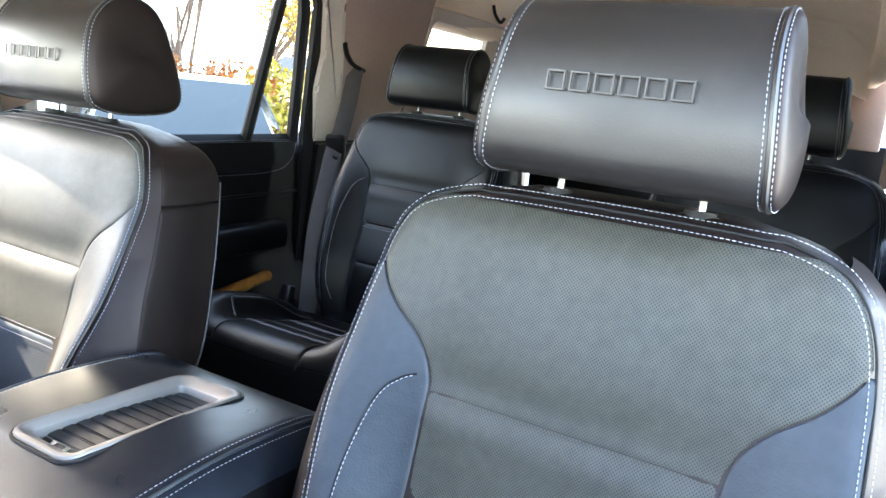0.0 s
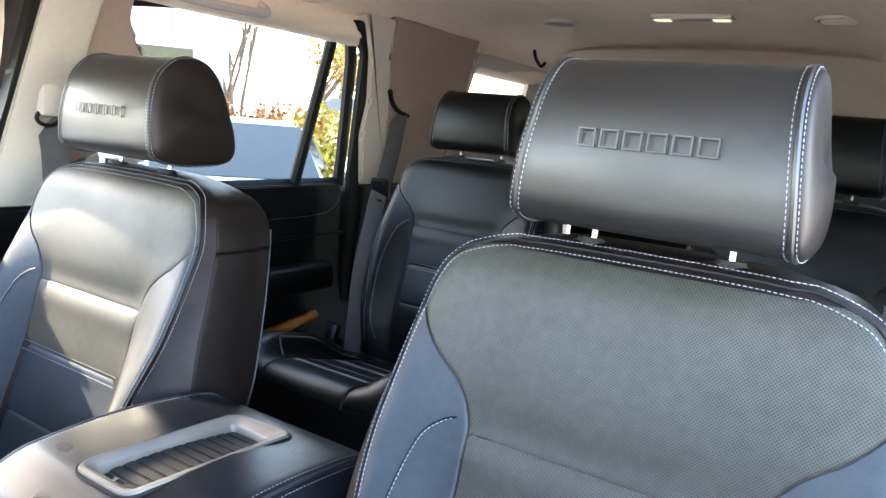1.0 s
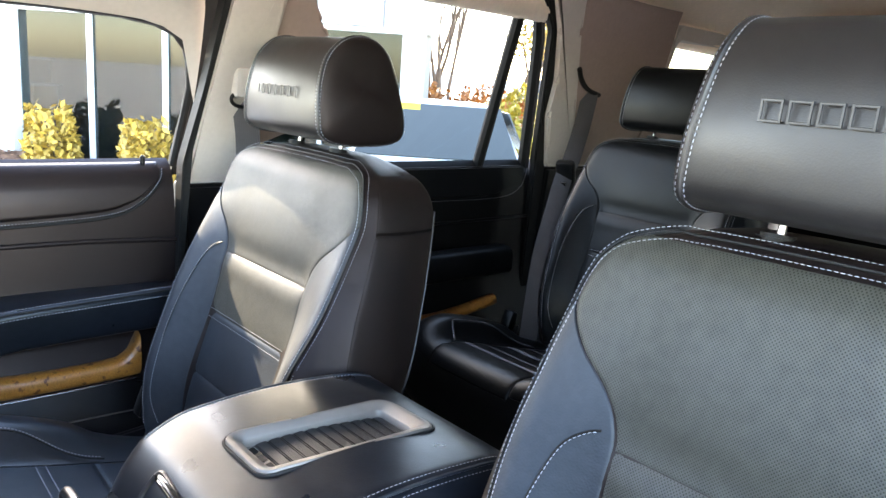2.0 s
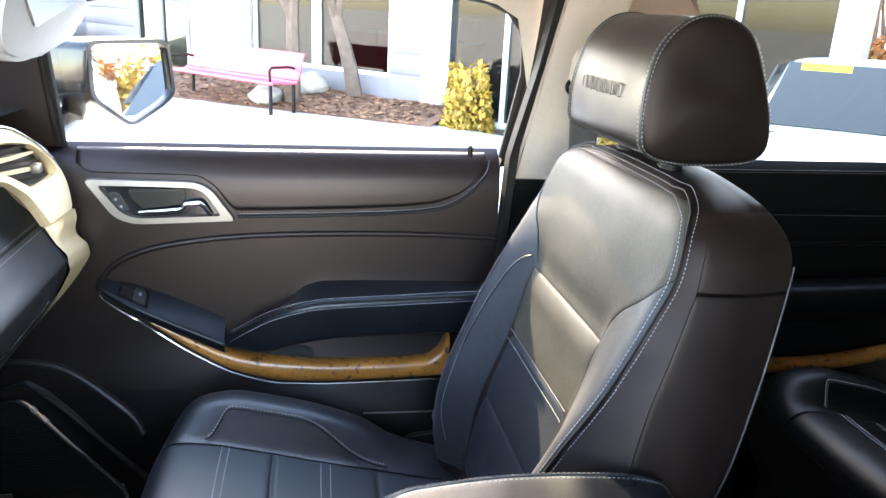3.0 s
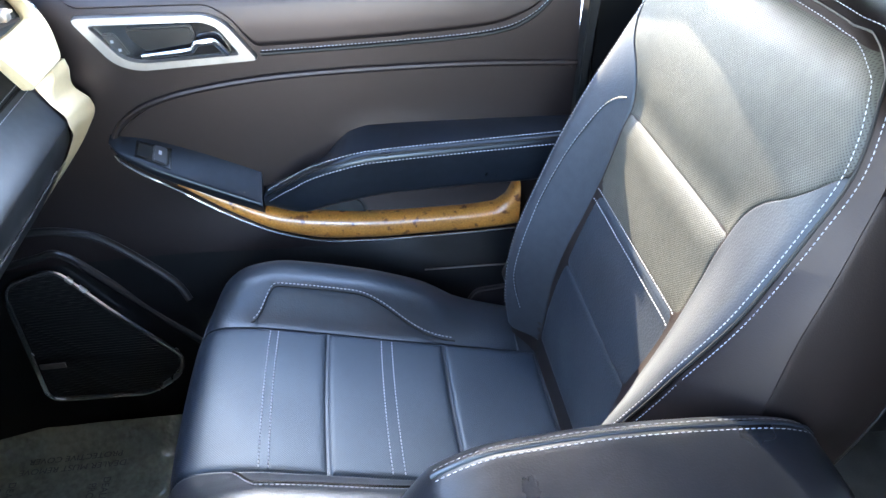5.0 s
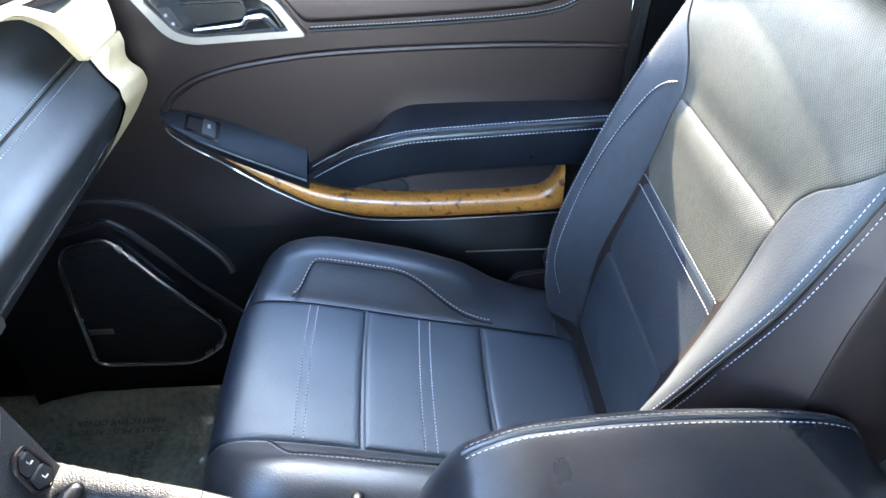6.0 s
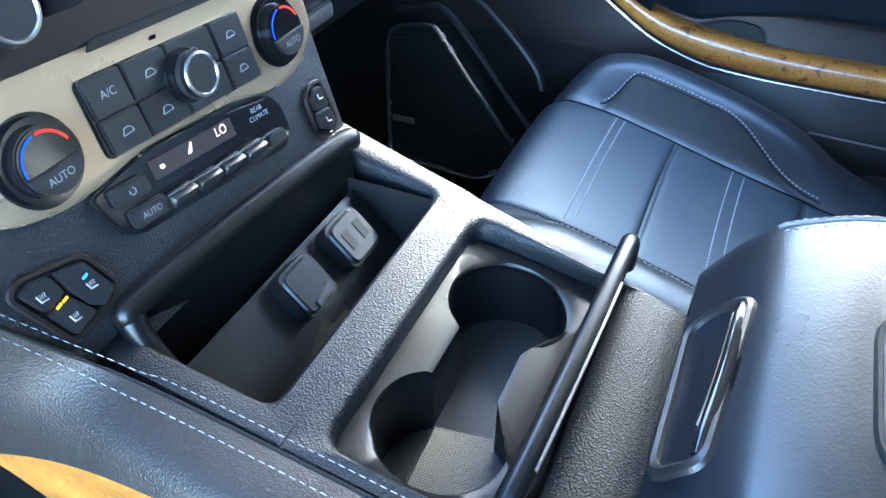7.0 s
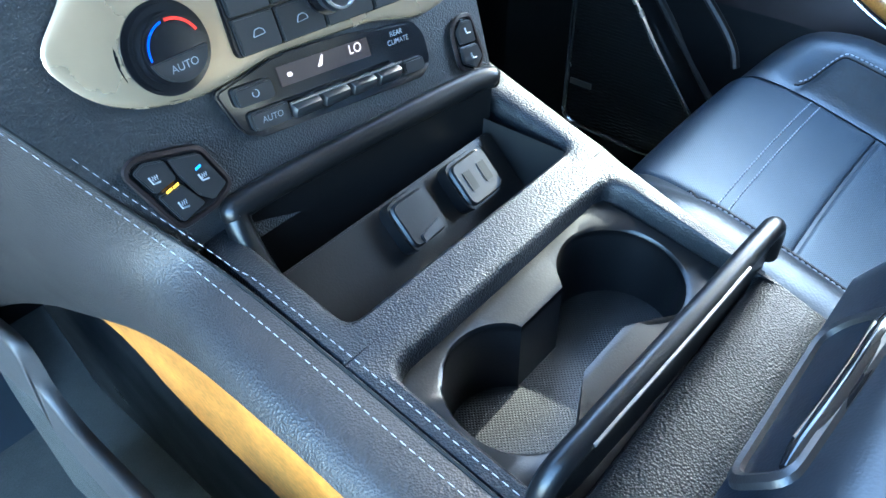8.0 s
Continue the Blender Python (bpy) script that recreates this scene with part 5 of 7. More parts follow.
# latch in the lid's front
lt = lambda a, b, c: lid_top((a - LX0) / (LX1 - LX0), 0.0 + 0.10 * b) + Vector((0, -0.7, 0.7)) * c
lo, li = ([(a, b / 0.05) for a, b in rounded([(p, q * 0.05) for p, q in pts], r)] for pts, r in (([(-0.056, 0.04), (0.074, 0.04), (0.078, 0.68), (-0.05, 0.90)], 0.014), ([(-0.049, 0.14), (0.066, 0.14), (0.069, 0.60), (-0.044, 0.80)], 0.011)))
mid_of = lambda k: [(o[0] + (i_[0] - o[0]) * k, o[1] + (i_[1] - o[1]) * k) for o, i_ in zip(lo, li)]
latch = part("latch_surround", rings([[lt(a, b, c) for a, b in mid_of(k)] for k, c in ((-0.05, -0.001), (0.1, 0.003), (0.5, 0.0045), (0.85, 0.003), (1.0, -0.004))], caps=False), leather_soft, body, "padded latch surround")
part("latch_well", plate(li, 0.001, lambda a, b, c: lt(a, b, c - 0.004)), gloss_black, latch)
bar = [lt(-0.046 + 0.112 * i / 24, 0.72 - 0.17 * i / 24 + 0.05 * math.sin(math.pi * i / 24), 0.001) for i in range(25)]
part("latch_handle", tube(bar, lambda q: 0.0062 * (1 - 0.5 * abs(2 * q - 1) ** 6), 12), gloss_black, latch, "gloss black latch pull")
part("latch_lip", tube([p + Vector((0, -0.0052, 0.0026)) for p in bar[3:-3]], 0.0009, 6), chrome, latch)

# ---- instrument panel ----
st_y = lambda z: -0.104 - 0.28 * (z - 1.165)
stack = lambda a, b, c: Vector((a, st_y(b) + c * 0.96, b + c * 0.27))
dash = thing("dashboard", (0, -0.45, FLOOR), "black leather dashboard with champagne end trim and stitched pad", "dashboard")
profile = [(-0.80, 1.42), (-0.60, 1.475), (-0.40, 1.485), (-0.310, 1.474), (-0.285, 1.445), (-0.275, 1.41), (-0.255, 1.355), (-0.244, 1.335), (-0.226, 1.305), (-0.207, 1.275),
           (-0.190, 1.252), (-0.190, 1.240), (-0.205, 1.205), (-0.232, 1.16), (-0.262, 1.124), (-0.36, 1.09), (-0.52, 1.04), (-0.70, 0.90), (-0.76, 0.72), (-0.60, 0.60)]


def dash_sheet(x0, x1):
    return sheet(lambda u, v: Vector((x0 + (x1 - x0) * u, *Vector(spline_dash[int(round(v * 90))]).yz)), 10, 90)


trim_in = ease([(0.6, -0.63), (1.124, -0.634), (1.153, -0.692), (1.181, -0.72), (1.209, -0.725), (1.246, -0.703), (1.285, -0.71), (1.31, -0.715), (1.345, -0.70), (1.42, -0.66), (1.48, -0.64)])
trim_out = ease([(1.124, -0.636), (1.137, -0.712), (1.155, -0.76), (1.196, -0.785), (1.234, -0.79), (1.255, -0.78), (1.285, -0.765), (1.322, -0.748)])
dash_y = ease([(1.124, -0.262), (1.16, -0.232), (1.205, -0.205), (1.238, -0.190), (1.252, -0.190), (1.275, -0.207), (1.305, -0.226), (1.335, -0.244)])
spline_dash = spline([(0, y, z) for y, z in profile], 91)
part("dash_pad", sheet(lambda u, v: Vector((trim_in(spline_dash[int(round(v * 90))].z) - 0.004 + (-0.144 - trim_in(spline_dash[int(round(v * 90))].z)) * u, *Vector(spline_dash[int(round(v * 90))]).yz)), 16, 90), lit_dash_leather, dash, "soft black leather dash pad")
part("dash_pad", dash_sheet(0.20, 0.80), leather, dash)
part("dash_top", sheet(lambda u, v: Vector((-0.80 + 1.6 * u, -0.85 + 0.60 * v, 1.40 + 0.075 * math.sin(math.pi * 0.5 * v) + 0.012 * math.sin(math.pi * u))), 16, 10), vinyl, dash)
part("firewall", box((1.66, 0.04, 0.9), (0, -0.84, 1.02), 0.01), plastic, dash)
for dz in (-0.006, 0.0, 0.006):
    bend = lambda x: 1.306 + dz - 0.085 * max(0, (x + 0.275) / 0.125) ** 2.2
    run_s = [Vector((x + 0.8 * dz * smooth((x + 0.27) / 0.1), dash_y(bend(x)) + 0.0045, bend(x))) for x in (-0.716 + 0.0125 * i for i in range(46))]
    part("stitching" if dz else "seam", stitches(run_s) if dz else tube([p + Vector((0, -0.0025, 0)) for p in run_s], 0.002, 6), thread if dz else rubber, dash)
# glove box shut line and latch
part("glovebox_line", tube(spline([(-0.66, -0.203, 1.20), (-0.60, -0.210, 1.19), (-0.40, -0.212, 1.188), (-0.18, -0.212, 1.188)], 40), 0.0018, 6), ring_black, dash)
part("glovebox_latch", box((0.06, 0.008, 0.016), (-0.30, -0.222, 1.170), 0.003), satin, dash, "satin glove box latch")


# champagne end trim hugging the door


def end_trim(u, v):
    z = 1.322 - 0.198 * v
    x = trim_in(z) + (trim_out(z) - trim_in(z)) * u
    up = dash_y(z) + (-0.196 - dash_y(z)) * smooth((z - 1.25) / 0.06)
    y = dash_y(z) + (up - dash_y(z)) * smooth(u / 0.16)
    return Vector((x, y + 0.004 + 0.012 * smooth(u) * smooth((z - 1.124) / 0.1) - 0.010 * max(0, 2 * (u - 0.5) - 0.86) / 0.14, z))


part("end_trim", sheet(end_trim, 24, 50), champagne, dash, "champagne-coloured end trim")
# side vent in its surround
vw = lambda a, b, c: Vector((a, -0.212 - 0.25 * (b - 1.38) + c, b))
vo = rounded([(-0.44, 1.50), (-0.624, 1.476), (-0.70, 1.442), (-0.75, 1.405), (-0.772, 1.36), (-0.748, 1.318), (-0.637, 1.322), (-0.607, 1.375), (-0.55, 1.413), (-0.44, 1.424)], [0.004, 0.03, 0.03, 0.03, 0.03, 0.012, 0.006, 0.02, 0.03, 0.004])
vi = rounded([(-0.46, 1.460), (-0.60, 1.452), (-0.682, 1.437), (-0.72, 1.415), (-0.738, 1.400), (-0.742, 1.379), (-0.69, 1.378), (-0.637, 1.381), (-0.56, 1.420), (-0.46, 1.436)], [0.006, 0.02, 0.02, 0.01, 0.01, 0.006, 0.01, 0.006, 0.02, 0.006])
vent = part("air_vent", ring_plate(vo, vi, 0.014, vw, 0.005), champagne, dash, "air vent in a champagne surround")
part("vent_rim", tube([vw(a, b, 0.0145) for a, b in rounded([(-0.44, 1.497), (-0.624, 1.472), (-0.697, 1.438), (-0.745, 1.403), (-0.755, 1.385)], [0.002, 0.03, 0.03, 0.02, 0.002])[5:-5]], 0.0025, 8), chrome, vent, "bright vent rim")
part("vent_well", plate(vi, 0.002, lambda a, b, c: vw(a, b, c - 0.006)), rubber, vent, flat=True)
part("surround_side", sheet(lambda u, v: vw(*vo[int(round(12 + u * 22))], 0.006) + Vector((0.0, -0.10 * v, 0.0)), 22, 2), champagne, vent)
for i in range(5):
    x0, x1 = -0.72 + 0.006 * i, -0.56 + 0.03 * i
    z0, z1 = 1.385 + 0.0125 * i, 1.412 + 0.010 * i
    part("slat", tube([vw(x0 + (x1 - x0) * k / 6, z0 + (z1 - z0) * k / 6, 0.004) for k in range(7)], lambda q: 0.0042 * (1 - 0.5 * abs(2 * q - 1) ** 3), 4), champagne if i % 2 else plastic_soft, vent)
for i in range(10):
    part("slat", box((0.002, 0.010, 0.022), vw(-0.555 + 0.010 * i, 1.434 + 0.001 * i, 0.003), 0.0005), plastic_soft, vent)
part("vent_tab", box((0.016, 0.014, 0.014), vw(-0.672, 1.404, 0.012), 0.003), satin, vent, "satin vent tab")
part("dash_strip", tube(spline([(-0.60, -0.213, 1.392), (-0.52, -0.225, 1.414), (-0.40, -0.260, 1.400), (-0.16, -0.262, 1.398)], 30), 0.004, 8), champagne, dash, "champagne strip along the dash pad")

# centre stack
stk = thing("climate_stack", (0.0, -0.12, 1.16), "black centre stack with satin surround, knobs and lit climate display", "control panel")
face_edge = ease([(1.14, 0.129), (1.156, 0.131), (1.170, 0.142), (1.203, 0.159), (1.258, 0.189), (1.292, 0.206), (1.33, 0.223), (1.37, 0.242), (1.52, 0.29)])
face = part("stack_face", sheet(lambda u, v: stack((-0.150 + 0.05 * smooth((1.2 - (1.14 + 0.38 * v)) / 0.06) * 0) * (1 - u) + face_edge(1.14 + 0.38 * v) * u, 1.14 + 0.38 * v, -0.002), 16, 24), lit_fascia_vinyl, stk)
part("stack_side", sheet(lambda u, v: stack(-0.150, 1.14 + 0.38 * u, -0.002) + Vector((-0.004 * v, -0.35 * v, -0.02 * v)), 10, 6), plastic, stk)
bo = rounded([(0.1637, 1.2787), (0.150, 1.254), (0.129, 1.2395), (0.100, 1.2325), (0.079, 1.2320), (0.040, 1.236), (-0.040, 1.228), (-0.085, 1.216), (-0.118, 1.219), (-0.149, 1.238), (-0.149, 1.33), (0.02, 1.345), (0.115, 1.340), (0.134, 1.305)], 0.012)
# the surround is domed towards its rim and falls away in a leaf on the driver's side
bezel_loops = []
for k, c in ((1.0, -0.001), (0.994, 0.0022), (0.98, 0.0042), (0.955, 0.0056), (0.92, 0.0062), (0.85, 0.0062), (0.75, 0.0062), (0.65, 0.0062), (0.5, 0.0062), (0.3, 0.0062), (0.02, 0.0062)):
    bezel_loops.append([stack(a * k, 1.287 + (b - 1.287) * k, c * (1 - 0.8 * smooth((a * k - 0.112) / 0.052))) for a, b in bo])
part("satin_surround", rings(bezel_loops, caps=False), bezel_satin, stk, "satin champagne control surround")


def words(text, size, to, mat, parent, name="lettering"):
    cu = bpy.data.curves.new("tmp_text", "FONT")
    cu.body, cu.size, cu.align_x, cu.align_y = text, size, "CENTER", "CENTER"
    ob = bpy.data.objects.new("tmp_text", cu)
    scene.collection.objects.link(ob)
    me = bpy.data.meshes.new_from_object(ob.evaluated_get(bpy.context.evaluated_depsgraph_get()))
    bpy.data.objects.remove(ob)
    bm = bmesh.new()
    bm.from_mesh(me)
    bpy.data.meshes.remove(me)
    return part(name, moved(bm, to), mat, parent, flat=True)


def stack_m(x, z, c, turn=0.0):
    p = stack(x, z, c)
    return Matrix(((-1, 0, 0, p.x), (0, -0.27, 0.96, p.y), (0, 0.96, 0.27, p.z), (0, 0, 0, 1))) @ Matrix.Rotation(radians(turn), 4, "Z")


mark = shader("pale_marking", (0.2, 0.21, 0.23), 0.5, vary=0)
red_arc = shader("red_arc", (0.12, 0.008, 0.006), 0.4, vary=0, emit=(1.0, 0.03, 0.015), emit_strength=0.03)
blue_arc = shader("blue_arc", (0.005, 0.02, 0.12), 0.4, vary=0, emit=(0.01, 0.09, 1.0), emit_strength=0.035)
lit_white = shader("lit_display", (0.15, 0.13, 0.13), 0.4, vary=0, emit=(1.0, 0.80, 0.78), emit_strength=0.045)
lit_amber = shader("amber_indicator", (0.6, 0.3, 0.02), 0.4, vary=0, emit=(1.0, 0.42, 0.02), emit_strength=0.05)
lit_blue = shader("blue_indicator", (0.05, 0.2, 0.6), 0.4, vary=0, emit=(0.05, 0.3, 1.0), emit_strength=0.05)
display_back = shader("display_glass", (0.035, 0.025, 0.024), 0.12, vary=0)


def turned_disc(x, z, r, c0, c1, mat, parent, name, bevel=0.002, label=""):
    bm = drum(r, c1 - c0, (0, 0, (c0 + c1) / 2), seg=48, bevel=bevel)
    return part(name, moved(bm, stack_m(x, z, 0)), mat, parent, label)


def arc(x, z, r0, r1, a0, a1, c, mat, parent):
    n_ = 20
    bm = bmesh.new()
    vs = [[bm.verts.new((r * math.cos(radians(a0 + (a1 - a0) * i / n_)), r * math.sin(radians(a0 + (a1 - a0) * i / n_)), c)) for r in (r0, r1)] for i in range(n_ + 1)]
    for a, b in zip(vs, vs[1:]):
        bm.faces.new((a[0], a[1], b[1], b[0]))
    part("temperature_arc", moved(bm, stack_m(x, z, 0)), mat, parent, flat=True)


for kx, kz in ((0.1015, 1.2630), (-0.1025, 1.252)):
    k = turned_disc(kx, kz, 0.0280, 0.002, 0.007, gloss_black, stk, "temperature_knob", 0.003, "round black temperature knob")
    turned_disc(kx, kz, 0.0228, 0.007, 0.0155, gloss_black, k, "knob_rim", 0.004)
    turned_disc(kx, kz, 0.0185, 0.014, 0.0170, gloss_black, k, "knob_face", 0.001)
    arc(kx, kz, 0.0147, 0.0159, 100, 185, 0.0177, blue_arc, k)
    arc(kx, kz, 0.0145, 0.0161, 20, 92, 0.0177, red_arc, k)
    lower = [(0.0172 * math.cos(radians(a)), 0.0172 * math.sin(radians(a))) for a in range(190, 351, 10)]
    m_ = stack_m(kx, kz, 0)
    part("auto_key", plate(lower, 0.002, lambda a, b, c: m_ @ Vector((a, b, 0.0170 + c)), 0.0006), button_mat, k)
    words("AUTO", 0.0060, stack_m(kx, kz - 0.0085, 0) @ Matrix.Translation((0, 0, 0.0193)), mark, k)
# button block
blk = rounded([(0.064, 1.287), (-0.072, 1.277), (-0.072, 1.233), (0.066, 1.243)], 0.005)
block = part("button_block", plate(blk, 0.003, lambda a, b, c: stack(a, b, c + 0.005), 0.001), gloss_black, stk)
lean_b = lambda x: 1.2385 + 0.073 * (x + 0.0) * 1.0
for x0, x1 in ((0.062, 0.034), (0.0325, 0.0), (-0.0015, -0.040), (-0.0415, -0.070)):
    for z0, z1 in ((0.0005, 0.0205), (0.022, 0.0435)):
        q = rounded([(x0, lean_b(x0) + z0), (x1, lean_b(x1) + z0), (x1, lean_b(x1) + z1), (x0, lean_b(x0) + z1)], 0.002)
        key = part("button", plate(q, 0.003, lambda a, b, c: stack(a, b, c + 0.0075), 0.0008), button_mat, block)
        cxm, czm = (x0 + x1) / 2, lean_b((x0 + x1) / 2) + (z0 + z1) / 2
        if x0 == 0.062 and z0 > 0.01:
            words("A/C", 0.0068, stack_m(cxm, czm, 0.0108, -4), mark, key)
            continue
        part("button_mark", tube([stack(a, b, 0.0108) for a, b in rounded([(cxm + 0.0042, czm - 0.0016), (cxm - 0.0042, czm - 0.0016), (cxm - 0.0036, czm + 0.0006), (cxm - 0.0012, czm + 0.0022), (cxm + 0.0022, czm + 0.0020)], 0.0008)], 0.00032, 4, closed=True), mark, key)
fan = turned_disc(-0.006, 1.261, 0.0165, 0.008, 0.016, gloss_black, stk, "fan_knob", 0.003, "round fan knob with chrome ring")
turned_disc(-0.006, 1.261, 0.0145, 0.016, 0.026, button_mat, fan, "knob_body", 0.003)
part("knob_ring", moved(tube([Vector((0.0125 * math.cos(2 * math.pi * i / 40), 0.0125 * math.sin(2 * math.pi * i / 40), 0.0262)) for i in range(40)], 0.0013, 6, closed=True), stack_m(-0.006, 1.261, 0)), dark_chrome, fan)
# lower climate strip
low_o = rounded([(0.086, 1.231), (0.078, 1.204), (0.066, 1.196), (-0.074, 1.178), (-0.084, 1.186), (-0.084, 1.205), (-0.076, 1.217), (-0.02, 1.228), (0.04, 1.236)], 0.006)
strip_p = part("climate_strip", plate(low_o, 0.004, stack, 0.0015), gloss_black, stk, "gloss black rear climate strip")
tilt = lambda x: 0.11 * x
disp = part("display", plate([(0.042, 1.2175), (-0.031, 1.2175 - 0.0080), (-0.031, 1.2295 - 0.0080), (0.042, 1.2295)], 0.001, lambda a, b, c: stack(a, b, c + 0.004)), display_back, strip_p, "lit climate display", flat=True)
words("LO", 0.0085, stack_m(-0.019, 1.2185, 0.0056, -6), lit_white, disp, "digits")
part("fan_mark", plate(rounded([(0.036, 1.2215), (0.0325, 1.221), (0.0325, 1.2235), (0.036, 1.224)], 0.001), 0.0003, lambda a, b, c: stack(a, b, c + 0.0052)), lit_white, disp, flat=True)
part("airflow_mark", plate(rounded([(0.013, 1.2187), (0.0095, 1.2184), (0.0065, 1.2243), (0.0080, 1.2245)], 0.001), 0.0003, lambda a, b, c: stack(a, b, c + 0.0052)), lit_white, disp, flat=True)
words("REAR", 0.0050, stack_m(-0.0575, 1.2150, 0.0045, -6), mark, strip_p)
words("CLIMATE", 0.0050, stack_m(-0.0575, 1.2098, 0.0045, -6), mark, strip_p)
for x, z, w, h, mat in ((0.0625, 1.2225, 0.027, 0.0115, button_mat), (0.0570, 1.2060, 0.028, 0.0115, button_mat), (-0.064, 1.1905, 0.020, 0.009, button_mat)):
    q = rounded([(x + w / 2, z - h / 2 + tilt(w / 2)), (x - w / 2, z - h / 2 - tilt(w / 2)), (x - w / 2, z + h / 2 - tilt(w / 2)), (x + w / 2, z + h / 2 + tilt(w / 2))], 0.0035)
    part("button", plate(q, 0.004, lambda a, b, c: stack(a, b, c + 0.004), 0.0012), mat, strip_p)
words("AUTO", 0.0055, stack_m(0.0570, 1.2060, 0.0084, -6), mark, strip_p)
part("power_mark", moved(tube([Vector((0.0022 * math.cos(0.9 + 5.2 * i / 16 + 1.57), 0.0022 * math.sin(0.9 + 5.2 * i / 16 + 1.57), 0)) for i in range(17)], 0.0003, 4), stack_m(0.0625, 1.2225, 0.0084)), mark, strip_p)
for i in range(4):
    x = 0.032 - 0.0235 * i
    part("toggle", box((0.022, 0.010, 0.009), stack(x, 1.1985 + tilt(x) + 0.0, 0.007), 0.003, turn=(-15, -6, 0)), button_mat, strip_p, "satin black toggle")
part("toggle_bar", tube([stack(0.044 - 0.094 * i / 10, 1.2035 + tilt(0.044 - 0.094 * i / 10), 0.0105) for i in range(11)], 0.0009, 6), dark_chrome, strip_p)
# seat heating keys
hx = [(0.149, 1.2135), (0.141, 1.2172), (0.1071, 1.2085), (0.0975, 1.1830), (0.1112, 1.1758), (0.1344, 1.1742)]
heat = part("seat_heat_panel", plate(rounded(hx, 0.005), 0.003, stack, 0.001), gloss_black, stk, "gloss black seat heating keys")
part("panel_rim", tube([stack(a, b, 0.0015) for a, b in rounded([(x + (x - 0.122) * 0.07, z + (z - 1.197) * 0.07) for x, z in hx], 0.006)], 0.0022, 6, closed=True), plastic_soft, heat)
HEAT_KEYS = (([(0.1472, 1.2128), (0.1402, 1.2155), (0.1288, 1.2122), (0.1262, 1.2000), (0.1408, 1.1976)], (0.1385, 1.2048)),
        ([(0.1268, 1.2116), (0.1085, 1.2070), (0.0998, 1.1842), (0.1110, 1.1788), (0.1180, 1.1850), (0.1240, 1.1990)], (0.1120, 1.1935)),
        ([(0.1402, 1.1952), (0.1250, 1.1960), (0.1165, 1.1800), (0.1330, 1.1762)], (0.1295, 1.1852)))
for pts, (mx, mz) in HEAT_KEYS:
    key = part("button", plate(rounded(pts, 0.002), 0.0025, lambda a, b, c: stack(a, b, c + 0.003), 0.0007), button_mat, heat)
    # small seat sign: back, cushion and three heat lines
    part("seat_mark", tube([stack(mx + a, mz + b, 0.0057) for a, b in ((0.0022, 0.0030), (0.0012, -0.0012), (-0.0030, -0.0018))], 0.0006, 5), mark, key)
    for q in range(3):
        part("heat_mark", tube([stack(mx + 0.0002 - 0.0013 * q + a, mz + b, 0.0057) for a, b in ((0.0, 0.0), (0.0004, 0.0009), (-0.0002, 0.0018), (0.0002, 0.0027))], 0.00028, 4), mark, key)
for x, z, m_ in ((0.1335, 1.1962, lit_amber), (0.1288, 1.1970, lit_amber), (0.1127, 1.2000, lit_blue)):
    part("indicator", plate([(x + 0.0018, z - 0.0009), (x - 0.0018, z - 0.0001), (x - 0.0018, z + 0.0012), (x + 0.0018, z + 0.0004)], 0.0006, lambda a, b, c: stack(a, b, c + 0.0056)), m_, heat, flat=True)
hx2 = [(-0.113, 1.1955), (-0.1213, 1.2025), (-0.134, 1.2007), (-0.1394, 1.1688), (-0.1285, 1.1615), (-0.1136, 1.1699)]
heat2 = part("seat_heat_panel", plate(rounded(hx2, 0.004), 0.003, stack, 0.001), gloss_black, stk)
part("panel_rim", tube([stack(a, b, 0.0015) for a, b in rounded([(x + (x + 0.125) * 0.07, z + (z - 1.182) * 0.07) for x, z in hx2], 0.005)], 0.0018, 6, closed=True), plastic_soft, heat2)
for pts, (mx, mz) in (([(-0.1147, 1.1945), (-0.122, 1.2003), (-0.132, 1.1986), (-0.133, 1.1828), (-0.1164, 1.1852)], (-0.1250, 1.1925)), ([(-0.1156, 1.1830), (-0.1337, 1.1806), (-0.1368, 1.1697), (-0.1278, 1.1637), (-0.1153, 1.1712)], (-0.1262, 1.1735))):
    key = part("button", plate(rounded(pts, 0.002), 0.0025, lambda a, b, c: stack(a, b, c + 0.003), 0.0007), button_mat, heat2)
    part("seat_mark", tube([stack(mx + a, mz + b, 0.0057) for a, b in ((0.0022, 0.0030), (0.0012, -0.0012), (-0.0030, -0.0018))], 0.0006, 5), mark, key)
# champagne upright with a narrow vent beside the radio
up = part("side_surround", plate(rounded([(-0.108, 1.300), (-0.149, 1.306), (-0.160, 1.365), (-0.176, 1.42), (-0.135, 1.43), (-0.107, 1.37)], 0.008), 0.008, lambda a, b, c: stack(a, b, c + 0.004), 0.003), champagne, stk, "champagne upright beside the radio")
part("vent_well", plate(rounded([(-0.122, 1.318), (-0.139, 1.322), (-0.148, 1.374), (-0.139, 1.381), (-0.120, 1.360)], 0.004), 0.001, lambda a, b, c: stack(a, b, c + 0.0118)), rubber, up, flat=True)
for i in range(6):
    part("slat", box((0.020, 0.004, 0.0035), stack(-0.1325 - 0.0010 * i, 1.326 + 0.0092 * i, 0.0135), 0.001, turn=(-15, 12, 0)), plastic_soft, up)
